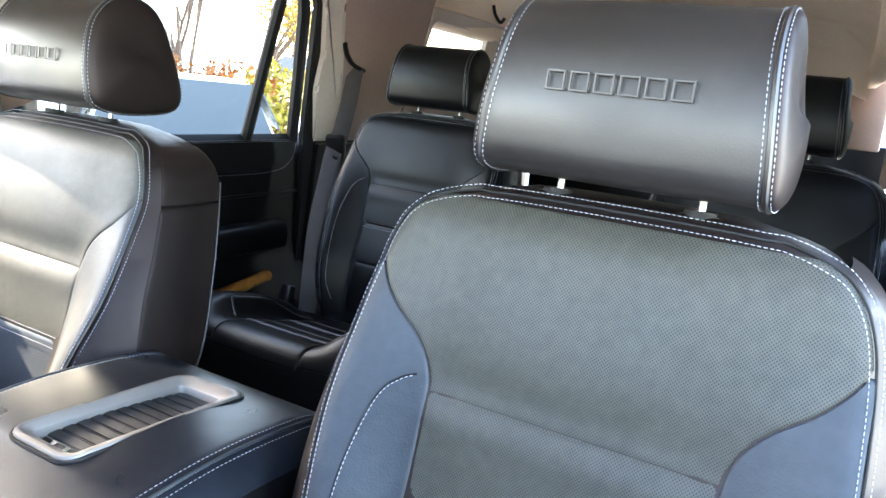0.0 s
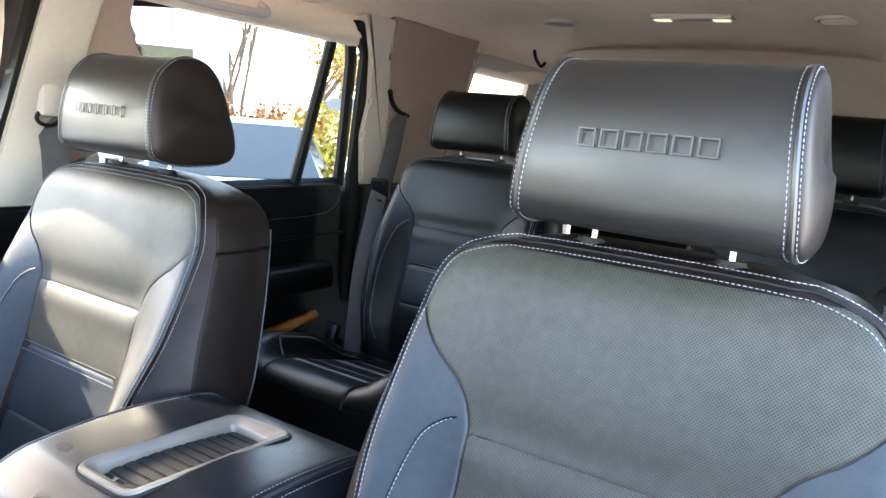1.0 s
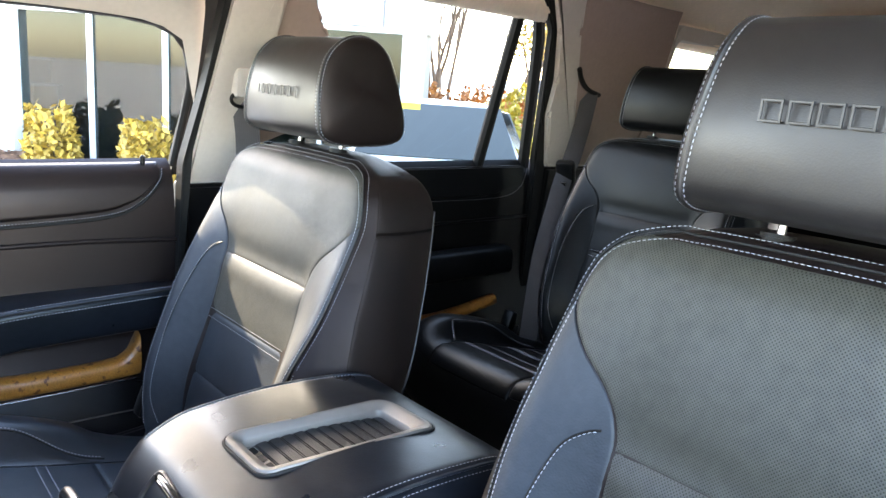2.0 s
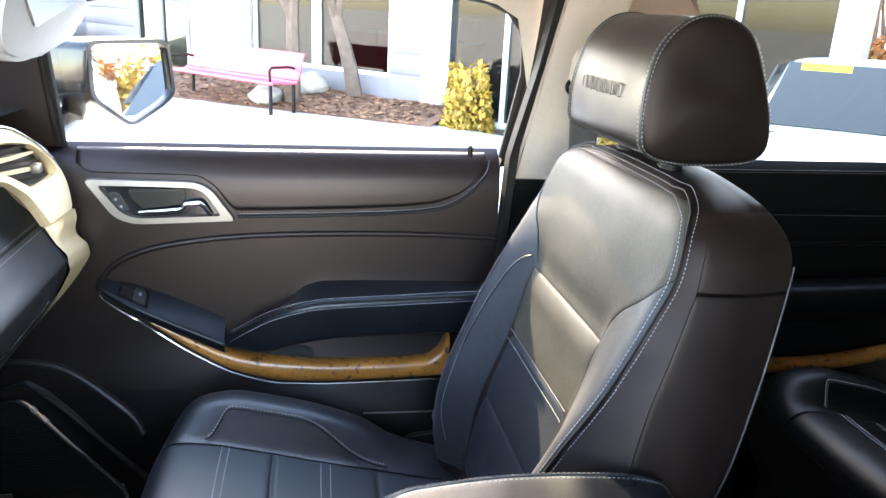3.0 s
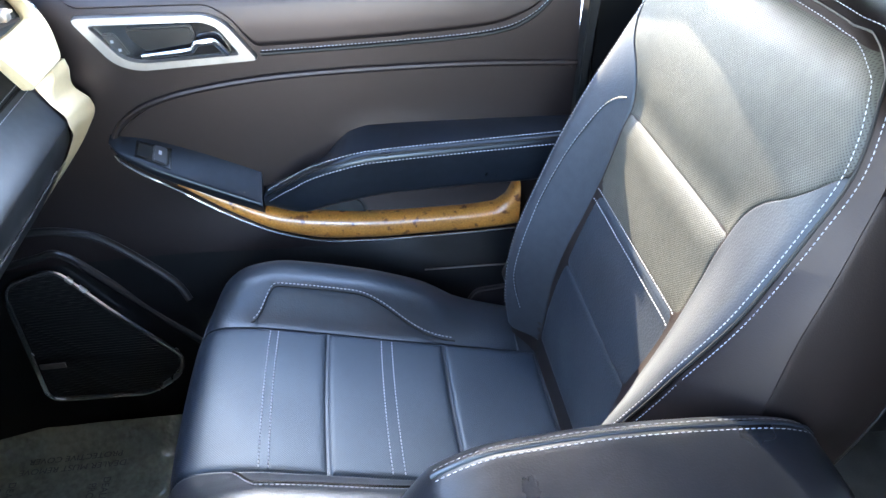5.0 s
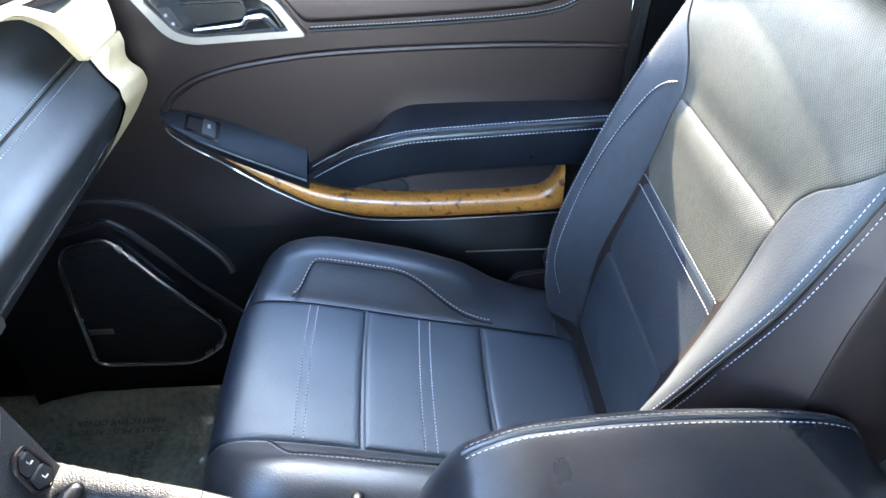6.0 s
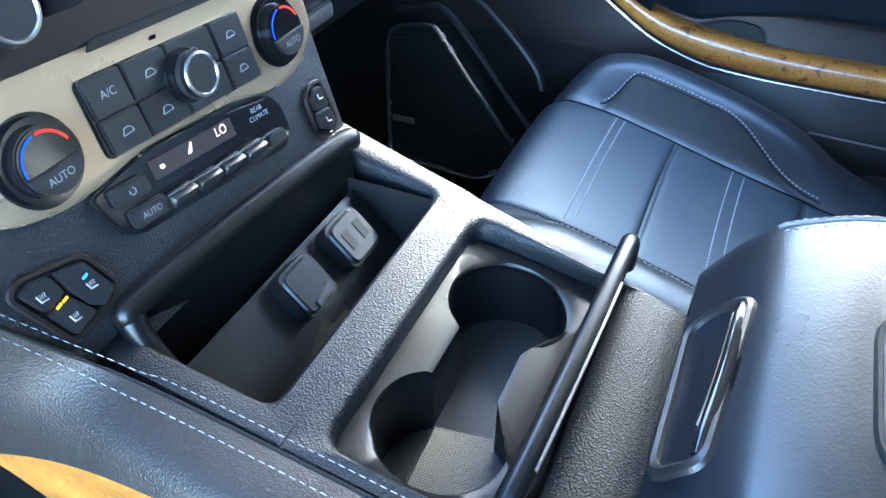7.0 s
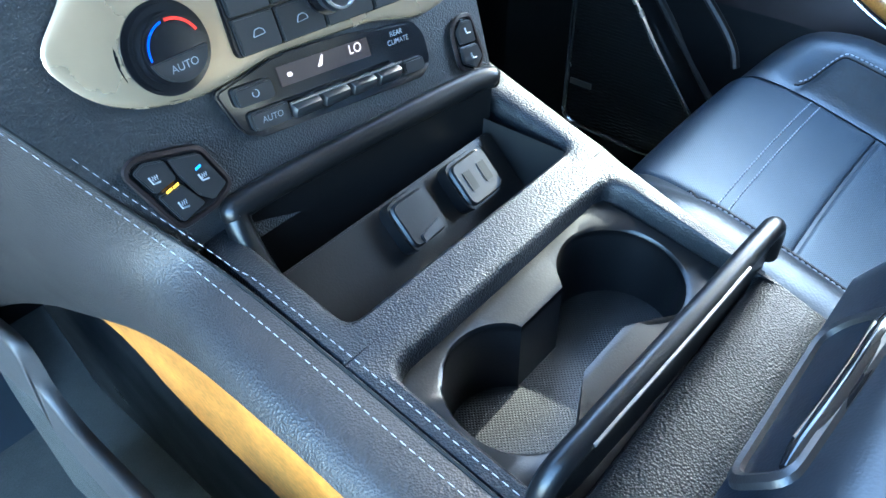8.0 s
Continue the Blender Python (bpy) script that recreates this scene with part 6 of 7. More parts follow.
# radio row above
rad = part("radio_panel", plate(rounded([(0.125, 1.305), (-0.102, 1.2895), (-0.102, 1.42), (0.13, 1.44)], 0.01), 0.006, lambda a, b, c: stack(a, b, c + 0.005), 0.002), plastic_soft, stk)
part("disc_slot", plate(rounded([(0.05, 1.297), (-0.09, 1.288), (-0.088, 1.2925), (0.045, 1.302)], 0.002), 0.001, lambda a, b, c: stack(a, b, c + 0.0115)), rubber, stk, flat=True)
for kx in (0.083, -0.085):
    rk = turned_disc(kx, 1.325 + 0.06 * kx, 0.017, 0.011, 0.022, button_mat, stk, "radio_knob", 0.003, "round radio knob")
    part("knob_ring", moved(tube([Vector((0.0145 * math.cos(2 * math.pi * i / 40), 0.0145 * math.sin(2 * math.pi * i / 40), 0.0222)) for i in range(40)], 0.0013, 6, closed=True), stack_m(kx, 1.325 + 0.06 * kx, 0)), dark_chrome, rk)
for i in range(4):
    x = 0.048 - 0.030 * i
    part("button", box((0.026, 0.004, 0.014), stack(x, 1.322 + 0.06 * x, 0.0125), 0.0015, turn=(-15, -4, 0)), button_mat, rad)

# ---- small things in the cabin ----
# sun visor
vis = thing("sun_visor", (-0.52, -0.10, 1.75), "grey lowered sun visor with a vanity mirror", "sun visor")
vout = rounded([(-0.76, 1.80), (-0.762, 1.612), (-0.69, 1.588), (-0.54, 1.565), (-0.42, 1.585), (-0.38, 1.80)], [0.03, 0.03, 0.05, 0.05, 0.05, 0.03])
vinn = rounded([(-0.68, 1.77), (-0.68, 1.640), (-0.53, 1.610), (-0.46, 1.65), (-0.44, 1.77)], 0.01)
vm = lambda a, b, c: Vector((a, -0.175 + 0.35 * (b - 1.57) + c, b))
vb = part("visor_panel", plate(vout, 0.018, vm, 0.006), shader("grey_visor_vinyl", (0.42, 0.43, 0.45), 0.5, vary=0.05), vis)
part("vanity_mirror", plate(vinn, 0.003, lambda a, b, c: vm(a, b, c + 0.018), 0.001), shader("vanity_glass", (0.35, 0.34, 0.33), 0.08, metal=0.6, vary=0.05), vb, "vanity mirror")
part("visor_pin", drum(0.006, 0.08, (-0.70, -0.09, 1.81), (20, 0, 0), 12), plastic_soft, vis)


def belt(name, pts, w, label, group="seat belts"):
    ob = thing(name, pts[0], label, "seat belt", group)
    line_b = spline(pts, 60)

    def f(u, v):
        i = min(int(round(u * 59)), 59)
        d = (line_b[min(i + 1, 59)] - line_b[max(i - 1, 0)]).normalized()
        side = Vector((0.45, 0.75, 0.1))
        side = (side - d * side.dot(d)).normalized()
        nrm = d.cross(side)
        a = 2 * math.pi * v
        return line_b[i] + side * w / 2 * math.cos(a) + nrm * 0.0012 * math.sin(a)
    part("webbing", sheet(f, 59, 12, wrap_v=True), webbing, ob)
    return ob


b1 = belt("seat_belt", [(-0.72, 0.645, 1.565), (-0.715, 0.66, 1.45), (-0.735, 0.665, 1.20), (-0.75, 0.66, 0.90), (-0.74, 0.66, 0.66)], 0.048, "dark webbing seat belt hanging from the pillar")
part("belt_guide", box((0.05, 0.05, 0.062), (-0.712, 0.645, 1.578), 0.012), pillar_mat, b1, "grey belt guide")
part("guide_ring", tube([Vector((-0.705, 0.64 + 0.022 * math.cos(a), 1.545 + 0.014 * math.sin(a))) for a in [2 * math.pi * i / 20 for i in range(20)]], 0.004, 6, closed=True), plastic, b1)
b2 = belt("seat_belt", [(-0.690, 1.715, 1.615), (-0.690, 1.695, 1.52), (-0.680, 1.65, 1.42), (-0.660, 1.595, 1.36), (-0.64, 1.55, 1.29), (-0.61, 1.48, 1.17), (-0.58, 1.43, 1.03), (-0.57, 1.41, 0.92)], 0.05, "mauve-grey webbing seat belt running down beside the rear seat")
part("belt_slot", tube(spline([(-0.661, 1.617, 1.672), (-0.672, 1.646, 1.642), (-0.681, 1.689, 1.618), (-0.686, 1.75, 1.604)], 24), 0.007, 6), rubber, b2, "black belt slot")
part("belt_tongue", box((0.055, 0.03, 0.07), (-0.668, 1.615, 1.385), 0.01, turn=(25, 0, 20)), plastic, b2, "black belt tongue")
part("tongue_blade", box((0.03, 0.006, 0.03), (-0.662, 1.595, 1.345), 0.002, turn=(25, 0, 20)), chrome, b2)
# buckles beside the seats
for x, y, z in ((-0.60, 1.36, 0.99), (-0.135, 0.40, 0.98), (-0.665, 0.43, 0.96)):
    bk = thing("belt_buckle", (x, y, z - 0.06), "black plastic belt buckle beside the seat", "belt buckle", "belt buckles")
    stem = part("buckle_stem", box((0.026, 0.014, 0.10), (x, y + 0.012, z - 0.05), 0.004, turn=(-20, 0, 0)), plastic, bk)
    part("buckle_head", box((0.036, 0.026, 0.06), (x, y, z + 0.01), 0.008, turn=(-20, 0, 0)), plastic, bk)
# roof fittings
for x, y, kind in ((-0.34, 2.03, "speaker"), (0.445, 1.90, "vent"), (0.135, 1.40, "speaker")):
    z = roof_at(x, y)
    rl = thing("roof_vent" if kind == "vent" else "roof_speaker", (x, y, z), "round grey air outlet in the headliner" if kind == "vent" else "round grey speaker cover in the headliner", "roof outlet")
    part("ring", tube([Vector((x + 0.048 * math.cos(a), y + 0.048 * math.sin(a), z - 0.004)) for a in [2 * math.pi * i / 32 for i in range(32)]], 0.006, 8, closed=True), pillar_mat, rl)
    part("disc", drum(0.046, 0.008, (x, y, z - 0.003), (0, 0, 0), 32, 0.002), plastic if kind == "vent" else pillar_cloth, rl)
    if kind == "vent":
        for i in range(4):
            part("slat", box((0.085 - 0.012 * abs(i - 1.5), 0.004, 0.008), (x, y - 0.027 + 0.018 * i, z - 0.009), 0.001, turn=(30, 0, 0)), pillar_mat, rl)
z = roof_at(0.075, 1.98)
lamp = thing("dome_lamp", (0.075, 1.98, z), "long beige dome lamp with two small lenses", "dome lamp")
part("lamp_base", box((0.22, 0.055, 0.014), (0.075, 1.98, z - 0.005), 0.006), pillar_mat, lamp)
lens = shader("warm_lens", (0.8, 0.75, 0.6), 0.3, vary=0, emit=(1, 0.85, 0.6), emit_strength=0.03)
for x in (-0.005, 0.155):
    part("lens", box((0.045, 0.03, 0.006), (x, 1.98, z - 0.013), 0.003), lens, lamp, "pale lamp lens")
hook = thing("coat_hook", (-0.53, 2.28, 1.83), "small dark coat hook under the roof edge", "hook")
part("hook", tube(spline([(-0.545, 2.28, 1.87), (-0.535, 2.28, 1.84), (-0.515, 2.285, 1.815), (-0.50, 2.285, 1.83)], 16), 0.006, 8), plastic, hook)
grab = thing("grab_handle", (-0.62, 0.95, 1.80), "beige roof grab handle above the window", "grab handle")
part("handle", tube(spline([(-0.635, 0.82, 1.825), (-0.60, 0.84, 1.80), (-0.60, 1.06, 1.80), (-0.635, 1.08, 1.825)], 30), 0.010, 8), pillar_mat, grab)
# film on the footwell carpet
film_ob = thing("floor_film", (-0.50, -0.25, FLOOR), "clear plastic protective film with printed words on the carpet", "floor film")


def film_sheet(u, v):
    x, y = -0.72 + 0.55 * u, -0.62 + 0.72 * v
    return Vector((x, y, FLOOR + 0.008 + 0.005 * noise.noise((x * 14, y * 14, 3.1)) + 0.010 * max(0, noise.noise((x * 5 + y * 3, y * 9 - x * 2, 1.7))) ** 2 * 1.5 + 0.05 * smooth((-0.655 - x) / 0.065) ** 2))


fs = part("film", sheet(film_sheet, 50, 60), film_mat, film_ob)
ink = shader("black_print", (0.015, 0.016, 0.015), 0.5, vary=0)
for x, y, a in ((-0.655, -0.35, -90), (-0.545, -0.445, 0), (-0.535, -0.285, 0), (-0.55, -0.56, 0), (-0.34, -0.42, 0), (-0.33, -0.20, 0)):
    m_ = Matrix.Translation((x, y, FLOOR + 0.0205)) @ Matrix.Rotation(radians(a), 4, "Z")
    words("DEALER MUST REMOVE", 0.0175, m_, ink, fs)
    words("PROTECTIVE COVER", 0.0175, m_ @ Matrix.Translation((0.0, -0.022, 0)), ink, fs)

# ---- outdoors ----
concrete = shader("pale_concrete", (0.52, 0.49, 0.44), 0.85, vary=0.14, vary_scale=1.2, bumps=(("noise", 60, 0.2, 0.01),))
tagged(part("ground", sheet(lambda u, v: Vector((-400 + 800 * u, -400 + 800 * v, 0)), 4, 4), concrete), "pale sunlit concrete parking ground", "ground", kind="structure")
ALONG = Vector((-0.751, -0.661, 0))         # along the shop front, forward
OUT = Vector((0.661, -0.751, 0))            # from the shop front towards the car
CORNER = Vector((-10.49, 2.15, 0.0))
shop = lambda s, n, z: CORNER + ALONG * s + OUT * n + Vector((0, 0, z))


def block(s0, s1, n0, n1, z0, z1, bevel=0.0):
    bm = box((s1 - s0, n1 - n0, z1 - z0), ((s0 + s1) / 2, (n0 + n1) / 2, (z0 + z1) / 2), bevel)
    m = Matrix(((ALONG.x, OUT.x, 0, CORNER.x), (ALONG.y, OUT.y, 0, CORNER.y), (0, 0, 1, 0), (0, 0, 0, 1)))
    return moved(bm, m)


walk_mat = shader("sidewalk_concrete", (0.46, 0.44, 0.41), 0.85, vary=0.12, vary_scale=2, bumps=(("noise", 40, 0.2, 0.01),))
kerb_mat = shader("worn_yellow_kerb", (0.42, 0.36, 0.20), 0.8, vary=0.3, vary_scale=3, second=(0.42, 0.40, 0.36), second_scale=6)
pave = tagged(part("pavement", block(-3.5, 16, 0.6, 3.0, -0.05, 0.13, 0.01), walk_mat), "pale concrete pavement beside the flower bed", "pavement", kind="structure")
tagged(part("kerb", block(-3.5, 16, 3.0, 3.16, -0.05, 0.13, 0.02), kerb_mat), "worn yellowish concrete kerb", "kerb", kind="structure")
mulch_mat = shader("bark_mulch", (0.17, 0.085, 0.05), 0.95, vary=0.5, vary_scale=9, bumps=(("noise", 30, 1.0, 0.04),))


bed_edge = lambda s: min(max(1.08 + 0.278 * s, 0.9), 2.2)
bed_z = lambda s, n: 0.15 + 0.17 * smooth((bed_edge(s) - n) / bed_edge(s)) + 0.035 * noise.noise((s * 1.3, n * 1.7, 0.4))


def mulch(u, v):
    s = -0.6 + 16 * u
    n = bed_edge(s) * v
    return shop(s, n, bed_z(s, n) + 0.015 * noise.noise((s * 9, n * 9, 2)) - 0.06 * max(0, v - 0.93) / 0.07)


tagged(part("flower_bed", sheet(mulch, 160, 20), mulch_mat), "reddish bark mulch bed along the shop front", "flower bed", kind="structure")
rng = random.Random(5)
bm = bmesh.new()
for i in range(3000):
    s = rng.uniform(-0.4, 8)
    n = rng.uniform(0.1, bed_edge(s) + 0.03)
    c = shop(s, n, bed_z(s, n) + 0.02)
    a = rng.uniform(0, 6.28)
    d = Vector((math.cos(a), math.sin(a), rng.uniform(-0.3, 0.3))) * rng.uniform(0.03, 0.07)
    e = Vector((-d.y, d.x, 0.02)) * 0.4
    vs = [bm.verts.new(c + p) for p in (d, e, -d, -e)]
    bm.faces.new(vs)
tagged(part("bark_chips", bm, shader("bark_chip", (0.22, 0.11, 0.06), 0.9, vary=0.2, islands=0.6)), "loose reddish bark chips on the bed", "bark chips", kind="stuff")

# shop building
store = thing("shop_building", CORNER, "grey panelled shop front with large windows and white fascia", "building")
panel_mat = shader("grey_cladding", (0.19, 0.18, 0.185), 0.6, vary=0.06, vary_scale=1.5)
white_mat = shader("white_cladding", (0.75, 0.75, 0.74), 0.5, vary=0.04)
shop_glass = glass("shop_glass", (0.35, 0.40, 0.40), 0.01)
wall_b = part("wall", join(block(4.3, 6.2, -0.25, -0.02, 0, 5.0), block(0.25, 0.95, -0.25, -0.02, 0, 5.0), block(0.9, 4.35, -0.25, -0.02, 0, 0.62), block(0.9, 4.35, -0.25, -0.02, 2.9, 5.0), block(6.2, 8.2, -0.25, -0.02, 2.6, 5.0), block(8.2, 24, -0.25, -0.02, 0, 5.0)), panel_mat, store)
for s0, s1 in ((0.27, 0.94), (4.32, 6.18), (8.2, 10.2), (10.2, 12.2), (12.2, 14.2), (14.2, 16.2)):
    for z0, z1 in ((0.12, 0.68), (0.70, 1.00), (1.01, 1.34), (1.36, 1.90), (1.92, 2.50), (2.52, 3.1), (3.12, 3.7)):
        part("panel", block(s0, s1, -0.02, 0.0, z0, z1, 0.004), panel_mat, wall_b)
part("pillar", block(-0.12, 0.25, -0.3, 0.08, 0, 5.0, 0.01), white_mat, store, "white corner pillar")
for s0, s1 in ((0.97, 2.62), (2.70, 4.28)):
    w = part("window", join(block(s0, s0 + 0.05, -0.14, -0.04, 0.62, 2.9), block(s1 - 0.05, s1, -0.14, -0.04, 0.62, 2.9), block(s0 + 0.05, s1 - 0.05, -0.14, -0.04, 0.62, 0.68), block(s0 + 0.05, s1 - 0.05, -0.14, -0.04, 2.83, 2.9)), white_mat, store)
    part("pane", block(s0 + 0.05, s1 - 0.05, -0.10, -0.09, 0.68, 2.83), shop_glass, w)
dr = part("entrance_door", join(block(6.25, 6.35, -0.14, -0.02, 0.13, 2.5), block(7.2, 7.3, -0.14, -0.02, 0.13, 2.5), block(8.1, 8.2, -0.14, -0.02, 0.13, 2.5), block(6.35, 8.1, -0.14, -0.02, 2.4, 2.5)), shader("grey_frame", (0.35, 0.36, 0.36), 0.4, metal=0.4), store)
for s0, s1 in ((6.35, 7.2), (7.3, 8.1)):
    part("pane", block(s0, s1, -0.09, -0.08, 0.2, 2.4), shop_glass, dr)
for i in range(5):
    s0, s1 = -0.14 - 1.02 * (i + 1), -0.14 - 1.02 * i
    w = part("window", join(block(s0, s0 + 0.05, -0.16, -0.04, 0.1, 2.2), block(s0 + 0.05, s1, -0.16, -0.04, 0.1, 0.18), block(s0 + 0.05, s1, -0.16, -0.04, 2.14, 2.2)), white_mat, store)
    part("pane", block(s0 + 0.05, s1, -0.11, -0.10, 0.18, 2.14), shop_glass, w)
part("end_column", block(-5.42, -5.24, -0.4, 0.05, 0, 2.2, 0.01), white_mat, store, "white end column")
part("fascia", block(-5.46, -0.1, -1.2, 0.12, 2.2, 3.6, 0.02), white_mat, store, "white roof fascia")
part("fascia_joint", block(-5.0, -4.97, 0.12, 0.124, 2.2, 3.6), panel_mat, store)
part("roof", join(block(0, 24, -12, -0.25, 4.8, 5.0), block(-5.3, 0, -1.3, -0.25, 3.4, 3.6)), panel_mat, store)
part("end_wall", join(block(-5.35, -5.25, -1.3, -0.4, 0, 3.6), block(-0.1, 0, -12, -1.3, 0, 5.0)), panel_mat, store)
part("back_wall", join(block(0, 24, -12.2, -12, 0, 5.0), block(-5.3, 0, -1.4, -1.3, 0, 3.6)), panel_mat, store)
part("shop_floor", join(block(0, 24, -12, -0.25, 0.0, 0.12), block(-5.3, 0, -1.3, -0.25, 0.0, 0.12)), walk_mat, store)
# things inside the windows
for i, (s, n, h, c) in enumerate(((1.6, -2.2, 1.1, (0.7, 0.45, 0.08)), (3.4, -2.0, 1.2, (0.5, 0.06, 0.05)), (2.4, -3.2, 1.5, (0.6, 0.5, 0.35)))):
    ob = thing("display_counter", shop(s, n, 0.12), "coloured display counter behind the shop window", "counter", "shop counters")
    part("counter", block(s - 0.6, s + 0.6, n - 0.3, n + 0.3, 0.12, h, 0.03), shader("counter_%d" % i, c, 0.5), ob)
    part("counter_top", block(s - 0.65, s + 0.65, n - 0.35, n + 0.35, h, h + 0.04, 0.01), white_mat, ob)

# red bench
bench = thing("bench", shop(2.65, 1.7, 0.13), "red painted perforated metal bench with dark metal legs", "bench")
red = shader("red_paint", (0.62, 0.06, 0.10), 0.45, vary=0.08)
bs0, bs1 = 1.30, 4.0
bench_run = spline([(2.00, 0.56), (1.98, 0.588), (1.88, 0.582), (1.68, 0.565), (1.58, 0.575), (1.52, 0.65), (1.47, 0.80), (1.43, 0.95), (1.405, 0.975)], 40)


def bench_sheet(first, last, thick):
    rows = []
    for q in (0.0, thick):
        rows.append([[shop(bs0 + (bs1 - bs0) * u / 16, n - q * 0.7, z - q * 0.7) for u in range(17)] for n, z in (p.to_2d() for p in bench_run[first:last])])
    front, rear_ = rows
    bm = bmesh.new()
    grid = [[[bm.verts.new(p) for p in r] for r in layer] for layer in (front, rear_)]
    for layer in grid:
        for a, b in zip(layer, layer[1:]):
            for i in range(16):
                bm.faces.new((a[i], a[i + 1], b[i + 1], b[i]))
    for k in (0, -1):
        for i in range(16):
            bm.faces.new((grid[0][k][i], grid[0][k][i + 1], grid[1][k][i + 1], grid[1][k][i]))
    for i in (0, -1):
        for a, b, c, d in zip(grid[0], grid[0][1:], grid[1], grid[1][1:]):
            bm.faces.new((a[i], b[i], d[i], c[i]))
    return bm


part("seat", bench_sheet(0, 22, 0.02), red, bench)
part("backrest", bench_sheet(22, 40, 0.02), red, bench)
for s in (bs0 + 0.12, bs1 - 0.12):
    part("leg", block(s - 0.02, s + 0.02, 1.92, 1.96, 0.12, 0.575, 0.005), rubber, bench)
    part("leg", block(s - 0.02, s + 0.02, 1.50, 1.54, 0.12, 0.62, 0.005), rubber, bench)
    part("arm", tube([shop(s, n, z) for n, z in ((1.94, 0.57), (1.95, 0.74), (1.91, 0.78), (1.60, 0.78), (1.50, 0.76))], 0.02, 8), rubber, bench)


def stone(at, r, seed):
    bm = bmesh.new()
    bmesh.ops.create_icosphere(bm, subdivisions=4, radius=1)
    for v in bm.verts:
        k = 1 + 0.25 * noise.noise(v.co * 1.3 + Vector((seed, 0, 0))) + 0.06 * noise.noise(v.co * 5 + Vector((seed, 3, 0)))
        v.co = Vector((v.co.x * r * 1.2, v.co.y * r, v.co.z * r * 0.7)) * k + Vector(at)
    ob = part("boulder", bm, shader("boulder_stone", (0.36, 0.33, 0.29), 0.9, vary=0.25, vary_scale=5, bumps=(("noise", 25, 0.5, 0.02),)))
    return tagged(ob, "rounded pale boulder lying in the mulch", "boulder", "boulders")


stone(shop(2.37, 1.25, 0.26), 0.25, 1)
stone(shop(2.25, 0.40, 0.40), 0.28, 7)

# trees
bark = shader("grey_brown_bark", (0.12, 0.085, 0.065), 0.9, vary=0.3, vary_scale=8, bumps=(("noise", 40, 0.8, 0.02),))


def leaf_mat(name, c):
    return shader(name, c, 0.6, vary=0.1, islands=0.45)


def tree(name, at, h, seed, leaf, label, group, leaves=900, spread=1.0, stems=1, low=0.45, shade_masses=()):
    r_ = random.Random(seed)
    ob = thing(name, at, label, "tree", group)
    trunk, crown = bmesh.new(), bmesh.new()
    tips = []

    def limb(p, d, length, rad, depth):
        pts = [p]
        q = p.copy()
        for i in range(5):
            d = (d + Vector((r_.uniform(-1, 1), r_.uniform(-1, 1), r_.uniform(-0.2, 0.5))) * 0.14).normalized()
            q = q + d * length / 5
            pts.append(q.copy())
        seg = tube(pts, lambda t: rad * (1 - 0.45 * t), 7 if depth < 2 else 5)
        me = bpy.data.meshes.new("tmp")
        seg.to_mesh(me), seg.free()
        trunk.from_mesh(me)
        bpy.data.meshes.remove(me)
        if depth >= 3:
            tips.extend(pts[2:])
            return
        for k in range(3 if depth else 4):
            a = r_.uniform(0, 6.28)
            out = Vector((math.cos(a), math.sin(a), 0)) * (0.75 if depth else 0.55) * spread
            limb(pts[r_.choice((3, 4, 5))], (d * 0.8 + out + Vector((0, 0, 0.25))).normalized(), length * r_.uniform(0.55, 0.75), rad * 0.5, depth + 1)
    for k in range(stems):
        off = Vector((r_.uniform(-0.1, 0.1), r_.uniform(-0.1, 0.1), 0)) * (stems > 1)
        limb(Vector(at) + off, Vector((r_.uniform(-0.2, 0.2), r_.uniform(-0.2, 0.2), 1)).normalized(), h * low, (0.026 if h < 6 else 0.013) * h if stems == 1 else 0.0075 * h, 0)
    for i in range(leaves):
        c = r_.choice(tips) + Vector([r_.gauss(0, 0.16) for _ in range(3)])
        a = Vector([r_.uniform(-1, 1) for _ in range(3)]).normalized() * r_.uniform(0.03, 0.065)
        b = a.orthogonal().normalized() * a.length * 0.6
        vs = [crown.verts.new(c + p) for p in (a, b, -a, -b)]
        crown.faces.new(vs)
    # upper limbs with unseen leaf clumps, added to shade parts of the cabin
    for c, r, count in shade_masses:
        c = Vector(c)
        seg = tube(spline([Vector(at) + Vector((0, 0, h * low * 0.8)), (Vector(at) * 0.55 + c * 0.45) + Vector((0.1, 0, 0.4)), c], 10), lambda t: 0.06 - 0.048 * t, 6)
        me = bpy.data.meshes.new("tmp")
        seg.to_mesh(me), seg.free()
        trunk.from_mesh(me)
        bpy.data.meshes.remove(me)
        for i in range(count):
            d = Vector([r_.gauss(0, 1) for _ in range(3)]).normalized() * r_.random() ** 0.4
            q = c + Vector((d.x * r[0], d.y * r[1], d.z * r[2]))
            a = Vector([r_.uniform(-1, 1) for _ in range(3)]).normalized() * r_.uniform(0.045, 0.08)
            b = a.orthogonal().normalized() * a.length * 0.6
            crown.faces.new([crown.verts.new(q + p) for p in (a, b, -a, -b)])
    part("trunk", trunk, bark, ob)
    if leaves:
        part("crown", crown, leaf, ob)
    else:
        crown.free()
    return ob


